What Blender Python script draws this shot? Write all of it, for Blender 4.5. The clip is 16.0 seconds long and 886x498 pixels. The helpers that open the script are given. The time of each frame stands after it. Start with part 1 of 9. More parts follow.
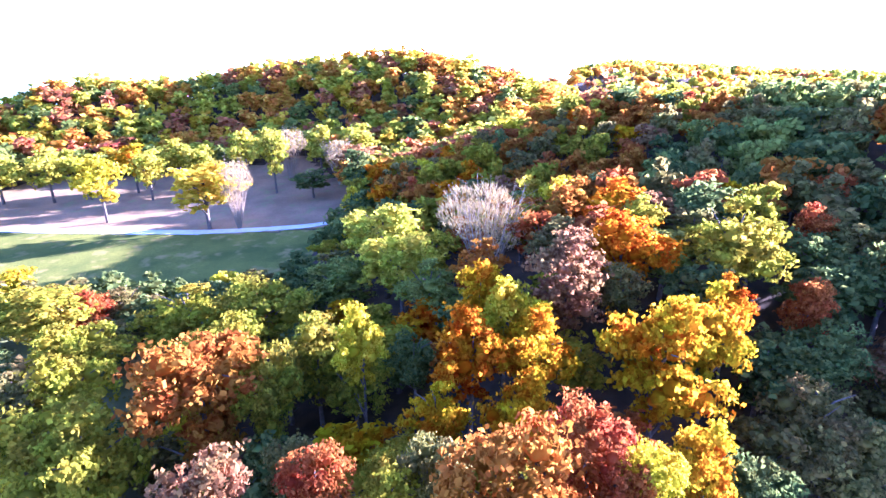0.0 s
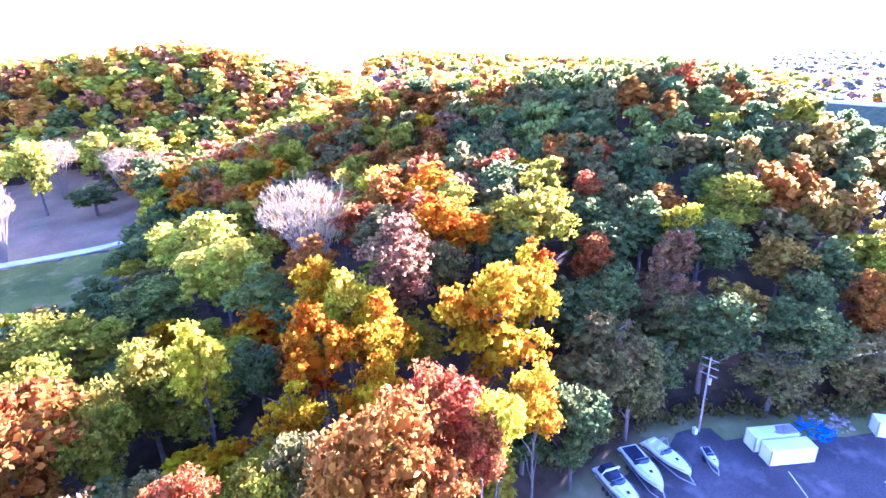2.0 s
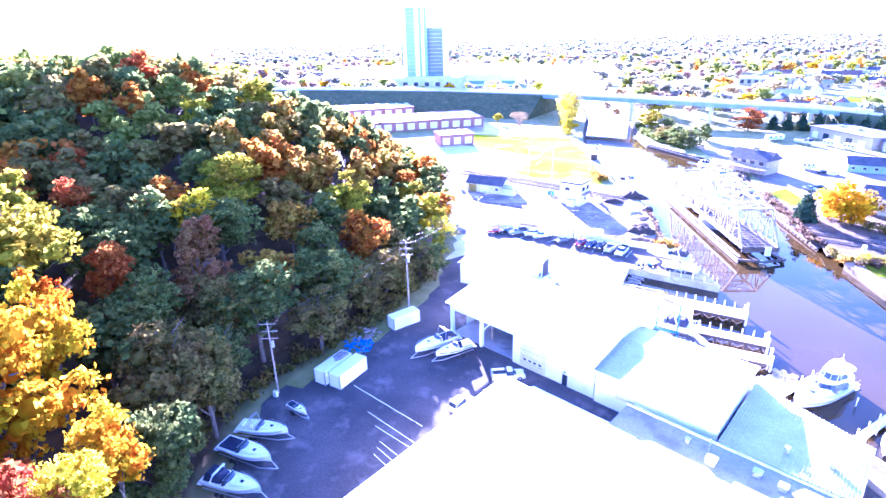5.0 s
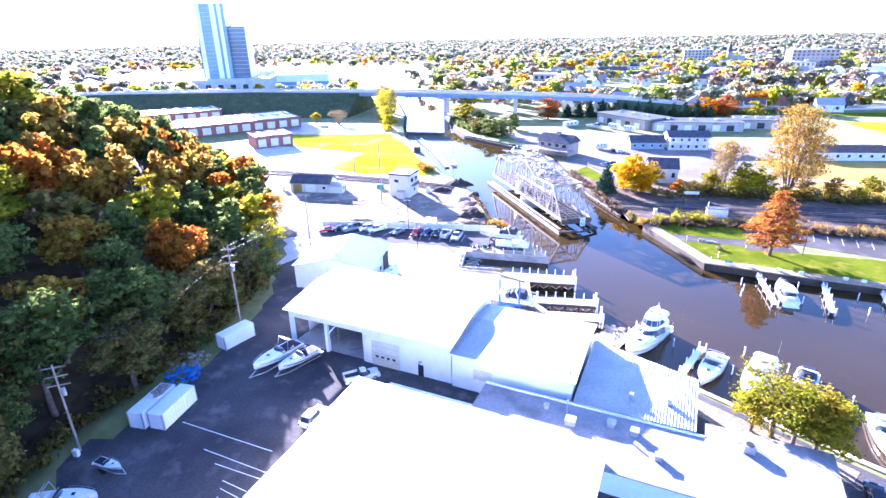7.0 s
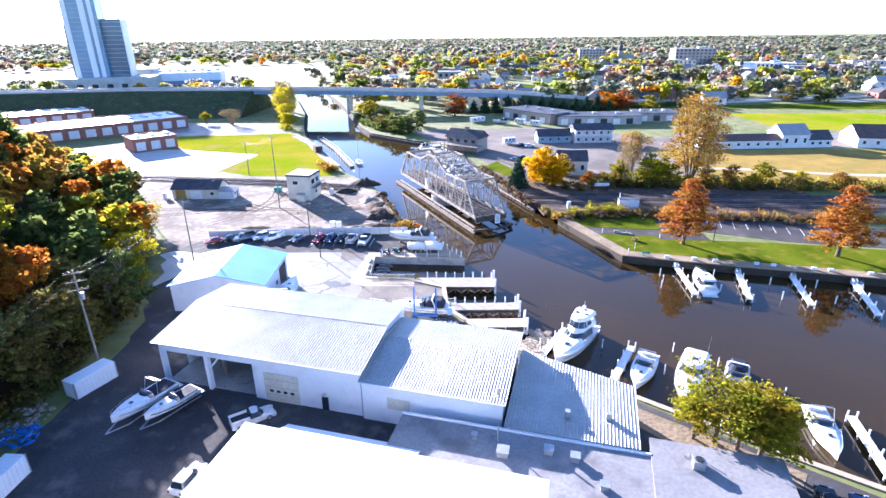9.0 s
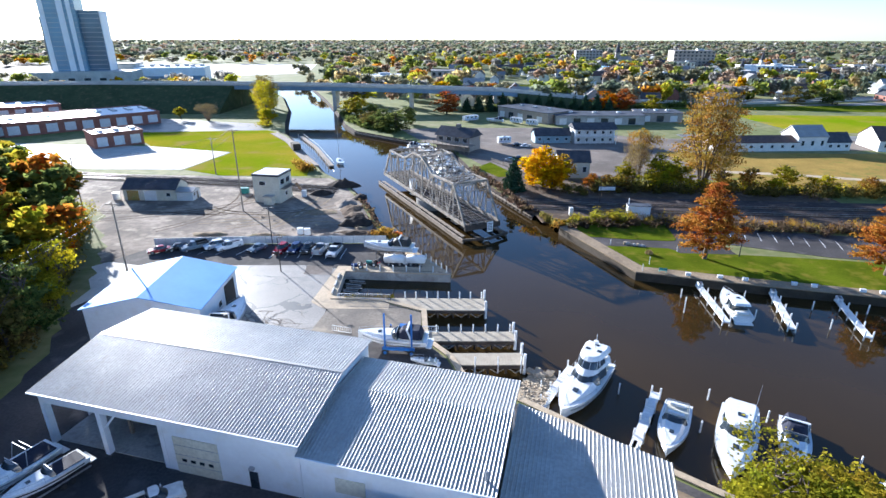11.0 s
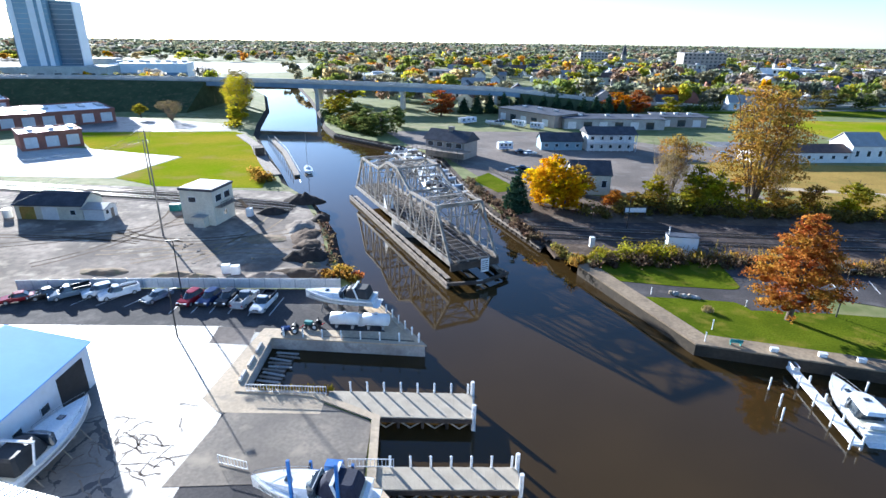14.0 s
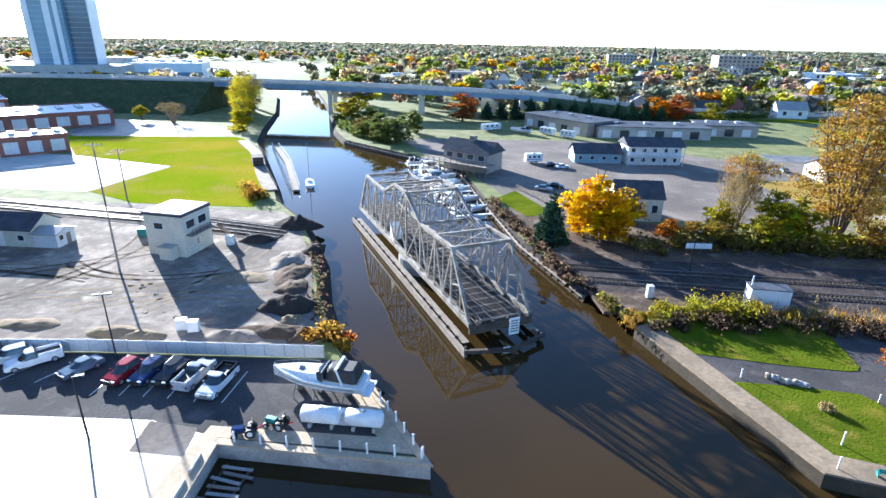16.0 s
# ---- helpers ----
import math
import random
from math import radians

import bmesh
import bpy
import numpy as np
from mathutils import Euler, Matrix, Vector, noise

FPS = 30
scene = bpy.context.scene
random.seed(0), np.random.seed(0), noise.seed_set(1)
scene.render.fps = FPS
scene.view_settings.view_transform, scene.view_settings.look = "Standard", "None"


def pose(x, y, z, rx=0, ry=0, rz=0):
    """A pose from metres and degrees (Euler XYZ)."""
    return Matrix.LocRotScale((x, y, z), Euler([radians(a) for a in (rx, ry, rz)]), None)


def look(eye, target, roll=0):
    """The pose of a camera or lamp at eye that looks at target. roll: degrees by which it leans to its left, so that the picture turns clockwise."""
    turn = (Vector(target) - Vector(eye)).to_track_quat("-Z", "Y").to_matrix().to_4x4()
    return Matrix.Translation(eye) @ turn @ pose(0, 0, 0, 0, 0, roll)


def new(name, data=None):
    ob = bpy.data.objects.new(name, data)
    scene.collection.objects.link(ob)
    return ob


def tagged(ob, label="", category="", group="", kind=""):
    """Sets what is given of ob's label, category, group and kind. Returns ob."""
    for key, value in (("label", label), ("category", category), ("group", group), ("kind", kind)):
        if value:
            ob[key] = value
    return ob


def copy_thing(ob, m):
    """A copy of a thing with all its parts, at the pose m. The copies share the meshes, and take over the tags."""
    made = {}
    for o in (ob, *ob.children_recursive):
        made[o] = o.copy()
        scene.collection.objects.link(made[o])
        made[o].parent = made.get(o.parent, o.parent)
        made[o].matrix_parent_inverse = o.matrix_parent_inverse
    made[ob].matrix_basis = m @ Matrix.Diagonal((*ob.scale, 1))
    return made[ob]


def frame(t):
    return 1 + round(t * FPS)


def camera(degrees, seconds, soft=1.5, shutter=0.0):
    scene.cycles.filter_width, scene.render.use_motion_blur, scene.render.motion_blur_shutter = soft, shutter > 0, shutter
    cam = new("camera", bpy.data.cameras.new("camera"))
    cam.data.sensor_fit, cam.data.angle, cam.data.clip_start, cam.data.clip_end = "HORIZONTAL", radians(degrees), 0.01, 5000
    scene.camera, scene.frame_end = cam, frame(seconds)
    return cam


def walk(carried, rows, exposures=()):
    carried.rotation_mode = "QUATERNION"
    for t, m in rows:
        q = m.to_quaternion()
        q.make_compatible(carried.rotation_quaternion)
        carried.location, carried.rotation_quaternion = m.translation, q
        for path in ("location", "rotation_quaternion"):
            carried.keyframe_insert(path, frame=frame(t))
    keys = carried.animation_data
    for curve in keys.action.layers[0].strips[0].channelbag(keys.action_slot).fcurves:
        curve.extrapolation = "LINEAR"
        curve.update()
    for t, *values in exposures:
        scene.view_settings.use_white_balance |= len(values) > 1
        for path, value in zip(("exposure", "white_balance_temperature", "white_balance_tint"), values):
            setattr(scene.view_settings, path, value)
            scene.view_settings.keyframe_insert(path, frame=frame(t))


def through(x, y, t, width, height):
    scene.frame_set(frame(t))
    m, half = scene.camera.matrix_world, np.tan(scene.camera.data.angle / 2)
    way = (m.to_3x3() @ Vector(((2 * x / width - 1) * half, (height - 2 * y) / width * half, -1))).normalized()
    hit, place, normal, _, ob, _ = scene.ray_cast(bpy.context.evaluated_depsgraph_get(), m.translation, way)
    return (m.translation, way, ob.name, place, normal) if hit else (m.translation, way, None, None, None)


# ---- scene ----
cam = camera(78.7, 16.0, 1.5)
PATH = [
    (0, (-1.335, 1.592, 58.146), (-3.19, 1.234, 57.49), -0.3),
    (0.5, (-0.808, 1.254, 58.212), (-2.68, 1.018, 57.55), -0.6),
    (1, (-0.049, 0.813, 58.361), (-1.933, 0.741, 57.693), -0.8),
    (1.5, (0.794, 0.354, 58.744), (-1.085, 0.451, 58.064), -1.1),
    (2, (1.499, -0.155, 58.963), (-0.351, 0.152, 58.27), -1.4),
    (2.5, (1.793, -1.008, 59.163), (0.002, -0.468, 58.455), -1.0),
    (3, (1.644, -1.687, 58.787), (-0.017, -0.833, 58.072), -1.2),
    (3.5, (1.298, -2.139, 58.397), (-0.191, -1.016, 57.674), -1.2),
    (4, (0.958, -2.262, 57.752), (-0.336, -0.922, 57.023), -1.4),
    (4.5, (0.457, -2.377, 57.186), (-0.637, -0.874, 56.45), -1.5),
    (5, (-0.199, -2.26, 56.546), (-1.087, -0.628, 55.805), -1.5),
    (7.5, (-3.272, 4.002, 51.576), (-3.467, 5.848, 50.833), -1.0),
    (8, (-3.437, 6.518, 50.784), (-3.524, 8.372, 50.04), -0.9),
    (8.5, (-3.308, 9.478, 49.855), (-3.339, 11.334, 49.111), -0.8),
    (9, (-2.996, 13.147, 48.858), (-2.991, 15.003, 48.113), -0.6),
    (11.5, (-0.008, 36.197, 42.769), (0.021, 38.056, 42.032), 0.2),
    (12, (0.694, 41.524, 41.455), (0.726, 43.383, 40.717), 0.3),
    (12.5, (1.356, 46.697, 40.313), (1.39, 48.556, 39.577), 0.5),
    (13, (2.083, 52.433, 39.509), (2.118, 54.293, 38.775), 0.5),
    (13.5, (2.884, 58.117, 39.126), (2.916, 59.978, 38.395), 0.6),
    (14, (3.39, 64.062, 38.82), (3.419, 65.924, 38.093), 0.8),
    (14.5, (3.814, 69.656, 38.631), (3.828, 71.52, 37.906), 0.9),
    (15, (4.065, 75.37, 38.359), (4.041, 77.235, 37.637), 1.0),
    (15.5, (3.974, 80.644, 38.028), (3.939, 82.508, 37.306), 1.1),
    (16, (3.785, 86.197, 37.648), (3.743, 88.061, 36.925), 1.1),
]
LIGHT = [(0, 4.0, 4740, 51), (1.5, 4.33, 4760, 57), (2.0, 4.66, 4740, 62), (2.5, 5.15, 4740, 68), (3.5, 5.05, 4700, 73), (4.5, 4.75, 4700, 69), (5.2, 4.35, 4750, 58), (7.3, 3.35, 5250, 34), (8.5, 2.75, 5450, 26), (9.2, 2.45, 5480, 22), (11.3, 1.66, 5600, 10), (13.0, 1.55, 5500, 8), (14.0, 1.78, 5450, 9), (15.0, 2.0, 5430, 9), (16, 2.1, 5430, 9)]
walk(cam, [(t, look(eye, target, roll)) for t, eye, target, roll in PATH], LIGHT)
# ---------------------------------------------------------------- world and sun
SUN_YAW, SUN_ELEV = 36.5, 14.5
world = bpy.data.worlds.new("world")
scene.world = world
world.use_nodes = True
wn = world.node_tree
sky = wn.nodes.new("ShaderNodeTexSky")
sky.sky_type = "NISHITA"
sky.sun_disc = False
sky.sun_elevation = radians(SUN_ELEV)
sky.sun_rotation = radians(-SUN_YAW)
sky.air_density, sky.dust_density, sky.ozone_density = 0.78, 0.3, 3.0
wn.links.new(sky.outputs[0], wn.nodes["Background"].inputs[0])
wn.nodes["Background"].inputs[1].default_value = 0.085
sun = new("sun", bpy.data.lights.new("sun", "SUN"))
sun.data.energy, sun.data.angle, sun.data.color = 5.0, radians(0.55), (1.0, 0.93, 0.82)
sun_way = Vector((-math.sin(radians(SUN_YAW)) * math.cos(radians(SUN_ELEV)), math.cos(radians(SUN_YAW)) * math.cos(radians(SUN_ELEV)), math.sin(radians(SUN_ELEV))))
sun.matrix_world = look(sun_way * 400, (0, 0, 0))


# ---------------------------------------------------------------- materials
def nodes_of(name):
    m = bpy.data.materials.new(name)
    m.use_nodes = True
    t = m.node_tree
    return m, t, t.nodes["Principled BSDF"]


def node(t, kind, **values):
    n = t.nodes.new(kind)
    for k, v in values.items():
        n.inputs[k].default_value = v
    return n


def mixed(t, a, b, fac):
    """A colour between a and b; each may be a colour or a socket."""
    n = t.nodes.new("ShaderNodeMix")
    n.data_type = "RGBA"
    for s, v in ((n.inputs[6], a), (n.inputs[7], b)):
        if isinstance(v, bpy.types.NodeSocket):
            t.links.new(v, s)
        else:
            s.default_value = (*v, 1)
    if isinstance(fac, bpy.types.NodeSocket):
        t.links.new(fac, n.inputs[0])
    else:
        n.inputs[0].default_value = fac
    return n.outputs[2]


def grain(t, scale, detail=4.0, low=0.35, high=0.65, stretch=None):
    """Noise in metres of the world, spread to 0..1."""
    pos = t.nodes.new("ShaderNodeNewGeometry").outputs["Position"]
    if stretch:
        mp = t.nodes.new("ShaderNodeMapping")
        mp.inputs["Scale"].default_value = stretch
        t.links.new(pos, mp.inputs[0])
        pos = mp.outputs[0]
    n = node(t, "ShaderNodeTexNoise", Scale=scale, Detail=detail)
    t.links.new(pos, n.inputs["Vector"])
    r = t.nodes.new("ShaderNodeMapRange")
    r.inputs[1].default_value, r.inputs[2].default_value = low, high
    t.links.new(n.outputs[0], r.inputs[0])
    return r.outputs[0]


def surface(name, light, dark, rough=0.8, metal=0.0, coarse=0.4, fine=4.0, bump=0.15, stain=None, spec=None, wear=0.5):
    """A worn surface: two colours mixed by coarse and fine noise, an optional third for stains."""
    m, t, b = nodes_of(name)
    col = mixed(t, light, dark, grain(t, coarse))
    f = grain(t, fine)
    col = mixed(t, col, tuple(c * 0.72 for c in dark), math_of(t, "MULTIPLY", f, wear))
    if stain:
        col = mixed(t, col, stain, math_of(t, "MULTIPLY", grain(t, coarse * 2.7, 6, 0.55, 0.72), 0.8))
    t.links.new(col, b.inputs["Base Color"])
    b.inputs["Roughness"].default_value, b.inputs["Metallic"].default_value = rough, metal
    b.inputs["Specular IOR Level"].default_value = spec if spec is not None else 0.08 if rough > 0.92 else 0.25 if rough > 0.78 else 0.5
    if bump:
        bp = node(t, "ShaderNodeBump", Strength=bump, Distance=0.05)
        t.links.new(f, bp.inputs["Height"])
        t.links.new(bp.outputs[0], b.inputs["Normal"])
    return m


def cracked(m, colour, scale=0.16, wide=0.035):
    """Tar-filled cracks over a pavement."""
    t = m.node_tree
    b = t.nodes["Principled BSDF"]
    old = b.inputs["Base Color"].links[0].from_socket
    pos = t.nodes.new("ShaderNodeNewGeometry").outputs["Position"]
    wob = node(t, "ShaderNodeTexNoise", Scale=0.5, Detail=4.0)
    t.links.new(pos, wob.inputs["Vector"])
    add = t.nodes.new("ShaderNodeVectorMath")
    add.operation = "MULTIPLY_ADD"
    add.inputs[1].default_value = (3.0, 3.0, 0.0)
    t.links.new(wob.outputs["Color"], add.inputs[0])
    t.links.new(pos, add.inputs[2])
    v = node(t, "ShaderNodeTexVoronoi", Scale=scale)
    v.feature = "DISTANCE_TO_EDGE"
    t.links.new(add.outputs[0], v.inputs["Vector"])
    line = math_of(t, "LESS_THAN", v.outputs["Distance"], math_of(t, "MULTIPLY", grain(t, 0.12, 3, 0.42, 0.6), wide))
    t.links.new(mixed(t, old, colour, line), b.inputs["Base Color"])


def math_of(t, op, a, b):
    n = t.nodes.new("ShaderNodeMath")
    n.operation = op
    for s, v in zip(n.inputs, (a, b)):
        if isinstance(v, bpy.types.NodeSocket):
            t.links.new(v, s)
        else:
            s.default_value = v
    return n.outputs[0]


def foliage(name, a, b, c, through=0.45, stuff=False):
    """Leaves: three colours of one kind of tree, varied tree by tree and leaf by leaf, with light shining through."""
    m, t, bs = nodes_of(name)
    t.nodes.remove(bs)
    if stuff:
        at = t.nodes.new("ShaderNodeAttribute")
        at.attribute_name = "tint"
        tree = at.outputs["Fac"]
    else:
        tree = t.nodes.new("ShaderNodeObjectInfo").outputs["Random"]
    leaf = t.nodes.new("ShaderNodeNewGeometry").outputs["Random Per Island"]
    col = mixed(t, a, b, tree)
    col = mixed(t, col, c, math_of(t, "MULTIPLY", leaf, 0.75))
    col = mixed(t, col, tuple(x * 0.45 for x in b), math_of(t, "MULTIPLY", grain(t, 0.55, 2), 0.25))
    hs = t.nodes.new("ShaderNodeHueSaturation")
    kind = name.split("_", 1)[1]
    spread = 0.02 if kind in ("bare", "fir") or "dull" in kind else 0.035 if kind in ("red", "mauve", "rust") else 0.09 if kind == "gold" else 0.06
    base = 0.1 if kind in ("red", "mauve") else 0.62 if kind == "lime" else 0.42
    t.links.new(math_of(t, "ADD", math_of(t, "MULTIPLY", grain(t, 0.28, 2, 0.3, 0.7), spread), 0.5 - spread * base), hs.inputs["Hue"])
    t.links.new(math_of(t, "ADD", math_of(t, "MULTIPLY", leaf, 0.5), 0.66), hs.inputs["Value"])
    hs.inputs["Saturation"].default_value = 1.0 if "dull" in kind or kind == "bare" else 1.06
    t.links.new(col, hs.inputs["Color"])
    col = hs.outputs[0]
    d = t.nodes.new("ShaderNodeBsdfDiffuse")
    tr = t.nodes.new("ShaderNodeBsdfTranslucent")
    mx = t.nodes.new("ShaderNodeMixShader")
    mx.inputs[0].default_value = through
    t.links.new(col, d.inputs[0])
    t.links.new(col, tr.inputs[0])
    t.links.new(d.outputs[0], mx.inputs[1])
    t.links.new(tr.outputs[0], mx.inputs[2])
    t.links.new(mx.outputs[0], t.nodes["Material Output"].inputs[0])
    return m


LEAF = {
    "gold": ((0.50, 0.26, 0.025), (0.46, 0.185, 0.02), (0.56, 0.38, 0.045)),
    "yellow": ((0.54, 0.40, 0.03), (0.44, 0.36, 0.03), (0.62, 0.50, 0.07)),
    "lime": ((0.34, 0.31, 0.035), (0.24, 0.25, 0.035), (0.44, 0.37, 0.05)),
    "green": ((0.13, 0.165, 0.05), (0.085, 0.125, 0.045), (0.22, 0.23, 0.065)),
    "olive": ((0.20, 0.165, 0.055), (0.145, 0.13, 0.045), (0.29, 0.22, 0.07)),
    "orange": ((0.52, 0.155, 0.025), (0.46, 0.11, 0.025), (0.60, 0.28, 0.045)),
    "rust": ((0.42, 0.15, 0.038), (0.34, 0.115, 0.032), (0.48, 0.235, 0.06)),
    "red": ((0.40, 0.085, 0.04), (0.33, 0.07, 0.04), (0.46, 0.15, 0.065)),
    "mauve": ((0.30, 0.135, 0.07), (0.24, 0.105, 0.06), (0.37, 0.19, 0.09)),
    "bare": ((0.42, 0.30, 0.15), (0.34, 0.25, 0.135), (0.52, 0.40, 0.16)),
    "bronze": ((0.37, 0.215, 0.045), (0.29, 0.165, 0.04), (0.44, 0.28, 0.08)),
    # the lift of hazy air is put into these paler leaf colours
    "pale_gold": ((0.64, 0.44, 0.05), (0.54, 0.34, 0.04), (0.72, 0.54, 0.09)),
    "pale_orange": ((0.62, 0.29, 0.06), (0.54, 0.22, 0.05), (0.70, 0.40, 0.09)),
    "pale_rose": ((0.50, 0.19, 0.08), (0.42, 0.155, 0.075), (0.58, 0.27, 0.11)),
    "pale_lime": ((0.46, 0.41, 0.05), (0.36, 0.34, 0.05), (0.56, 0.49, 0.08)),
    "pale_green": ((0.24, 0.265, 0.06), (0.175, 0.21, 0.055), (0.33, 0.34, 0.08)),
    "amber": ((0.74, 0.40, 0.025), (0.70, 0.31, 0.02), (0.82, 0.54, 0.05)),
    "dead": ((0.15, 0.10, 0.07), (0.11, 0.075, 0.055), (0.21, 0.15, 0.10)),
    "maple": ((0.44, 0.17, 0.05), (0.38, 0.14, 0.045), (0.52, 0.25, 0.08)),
    # far trees: aerial haze is put into these muted base colours
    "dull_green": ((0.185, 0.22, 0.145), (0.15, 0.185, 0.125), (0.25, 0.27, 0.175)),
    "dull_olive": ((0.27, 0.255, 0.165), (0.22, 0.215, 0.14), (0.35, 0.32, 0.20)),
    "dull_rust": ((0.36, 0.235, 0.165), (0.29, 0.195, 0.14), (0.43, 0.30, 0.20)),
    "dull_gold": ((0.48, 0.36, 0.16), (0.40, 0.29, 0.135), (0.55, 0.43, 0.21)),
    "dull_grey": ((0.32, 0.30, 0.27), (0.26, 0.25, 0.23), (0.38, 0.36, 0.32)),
    "fir": ((0.04, 0.075, 0.045), (0.03, 0.06, 0.035), (0.06, 0.10, 0.055)),
}
LEAVES = {k: foliage("leaves_" + k, *v, through=0.15 if k in ("bare", "fir") else 0.6) for k, v in LEAF.items()}
WOODS = {k: foliage("woods_" + k, *v, through=0.15 if k in ("bare", "fir") else 0.66, stuff=True) for k, v in LEAF.items()}
BARK = surface("bark", (0.17, 0.13, 0.10), (0.09, 0.07, 0.055), 0.9, coarse=1.5, fine=9, bump=0.4)
BARK_PALE = surface("pale_bark", (0.37, 0.275, 0.18), (0.27, 0.20, 0.135), 0.9, coarse=1.5, fine=9)
WHITE_STEEL = surface("white_painted_steel", (0.84, 0.85, 0.86), (0.78, 0.79, 0.80), 0.45, coarse=0.25, fine=2, bump=0.03, stain=(0.74, 0.72, 0.69), wear=0.12)
ROOF_STEEL = surface("galvanised_roof_steel", (0.45, 0.435, 0.41), (0.35, 0.34, 0.32), 0.42, 0.25, coarse=0.3, fine=3, bump=0.05, stain=(0.34, 0.31, 0.27))
ROOF_WHITE = surface("white_roof_sheet", (0.88, 0.88, 0.88), (0.78, 0.78, 0.79), 0.45, coarse=0.2, fine=2, bump=0.03, wear=0.15)
# on the gabled shed this puts blue skylight into a white roof's colour
ROOF_BLUE = surface("skylight_blue_roof_sheet", (0.24, 0.52, 0.92), (0.21, 0.46, 0.86), 0.7, coarse=0.2, fine=2, bump=0.02, spec=0.12, wear=0.1)
ROOF_GREY = surface("grey_membrane_roof", (0.34, 0.325, 0.32), (0.25, 0.24, 0.24), 0.85, coarse=0.12, fine=2.5, stain=(0.17, 0.155, 0.15), spec=0.08)
SHINGLE = surface("dark_shingles", (0.10, 0.10, 0.11), (0.06, 0.06, 0.07), 0.85, coarse=0.6, fine=5)
SHINGLE_BROWN = surface("brown_shingles", (0.17, 0.11, 0.09), (0.11, 0.075, 0.065), 0.85, coarse=0.6, fine=5)
CREAM = surface("cream_siding", (0.72, 0.68, 0.55), (0.62, 0.58, 0.46), 0.7, coarse=0.4, fine=3)
SIDING = surface("white_siding", (0.80, 0.79, 0.76), (0.68, 0.67, 0.65), 0.65, coarse=0.4, fine=3)
TAUPE = surface("taupe_siding", (0.42, 0.36, 0.30), (0.33, 0.28, 0.24), 0.7, coarse=0.4, fine=3)
BRICK = surface("red_brick", (0.36, 0.16, 0.11), (0.27, 0.12, 0.09), 0.85, coarse=0.5, fine=5)
CONCRETE = surface("concrete", (0.50, 0.48, 0.44), (0.36, 0.34, 0.31), 0.85, coarse=0.25, fine=3, stain=(0.24, 0.22, 0.20))
CONCRETE_PALE = surface("pale_concrete", (0.66, 0.62, 0.55), (0.52, 0.48, 0.43), 0.8, coarse=0.2, fine=3, stain=(0.36, 0.33, 0.30))
WALL_TAN = surface("stained_tan_concrete", (0.37, 0.285, 0.19), (0.25, 0.19, 0.13), 0.9, coarse=0.2, fine=2.5, stain=(0.17, 0.135, 0.10), spec=0.05)
# launching apron: the shade lying on it is put into the base colour
CONCRETE_SHADED = surface("shade_brown_concrete", (0.27, 0.225, 0.175), (0.16, 0.135, 0.11), 0.85, coarse=0.12, fine=2.5, stain=(0.36, 0.30, 0.22))
CONCRETE_TAN = surface("tan_concrete", (0.60, 0.47, 0.32), (0.46, 0.36, 0.245), 0.85, coarse=0.22, fine=2.5, stain=(0.30, 0.25, 0.19))
ASPHALT = surface("worn_asphalt", (0.105, 0.095, 0.092), (0.06, 0.056, 0.056), 0.9, coarse=0.12, fine=3, stain=(0.15, 0.135, 0.125), spec=0.1)
ASPHALT_PALE = surface("pale_asphalt", (0.28, 0.25, 0.215), (0.19, 0.17, 0.148), 0.5, coarse=0.1, fine=3, stain=(0.14, 0.13, 0.12))
cracked(ASPHALT_PALE, (0.05, 0.05, 0.05))
GRAVEL = surface("grey_gravel", (0.40, 0.33, 0.265), (0.17, 0.14, 0.115), 0.95, coarse=0.11, fine=0.9, bump=0.5, stain=(0.55, 0.47, 0.36))
BALLAST = surface("dark_ballast", (0.10, 0.08, 0.072), (0.055, 0.045, 0.042), 0.97, coarse=0.2, fine=2.5, bump=0.6, stain=(0.17, 0.14, 0.12))
DIRT_TAN = surface("tan_earth", (0.36, 0.27, 0.18), (0.24, 0.18, 0.12), 0.95, coarse=0.2, fine=2, bump=0.5, stain=(0.16, 0.15, 0.07))
DIRT = surface("brown_dirt", (0.17, 0.12, 0.085), (0.085, 0.062, 0.045), 0.97, coarse=0.12, fine=1.6, bump=0.7, stain=(0.25, 0.20, 0.15))
LOT = surface("patched_asphalt", (0.29, 0.24, 0.20), (0.17, 0.145, 0.125), 0.92, coarse=0.06, fine=2, stain=(0.28, 0.25, 0.22), spec=0.06)
ROOF_DARK = surface("dark_blue_grey_roof", (0.13, 0.145, 0.175), (0.085, 0.095, 0.115), 0.95, coarse=0.25, fine=2.5, spec=0.03)
LAWN = surface("mown_lawn", (0.145, 0.175, 0.012), (0.075, 0.105, 0.008), 0.98, coarse=0.12, fine=3.5, bump=0.5, stain=(0.22, 0.18, 0.03), spec=0.0)
DRY_GRASS = surface("dry_grass", (0.44, 0.29, 0.085), (0.31, 0.215, 0.065), 0.95, coarse=0.1, fine=2, bump=0.5, stain=(0.17, 0.20, 0.05), spec=0.0)
YELLOW_GRASS = surface("autumn_lawn", (0.42, 0.31, 0.035), (0.20, 0.28, 0.004), 0.98, coarse=0.03, fine=2, bump=0.5, stain=(0.36, 0.25, 0.08), spec=0.0)
TAN = surface("tan_decking", (0.50, 0.43, 0.33), (0.41, 0.35, 0.265), 0.88, coarse=0.7, fine=14, bump=0.1)
TIMBER = surface("weathered_timber", (0.36, 0.30, 0.24), (0.24, 0.195, 0.155), 0.9, coarse=0.7, fine=6, bump=0.3)
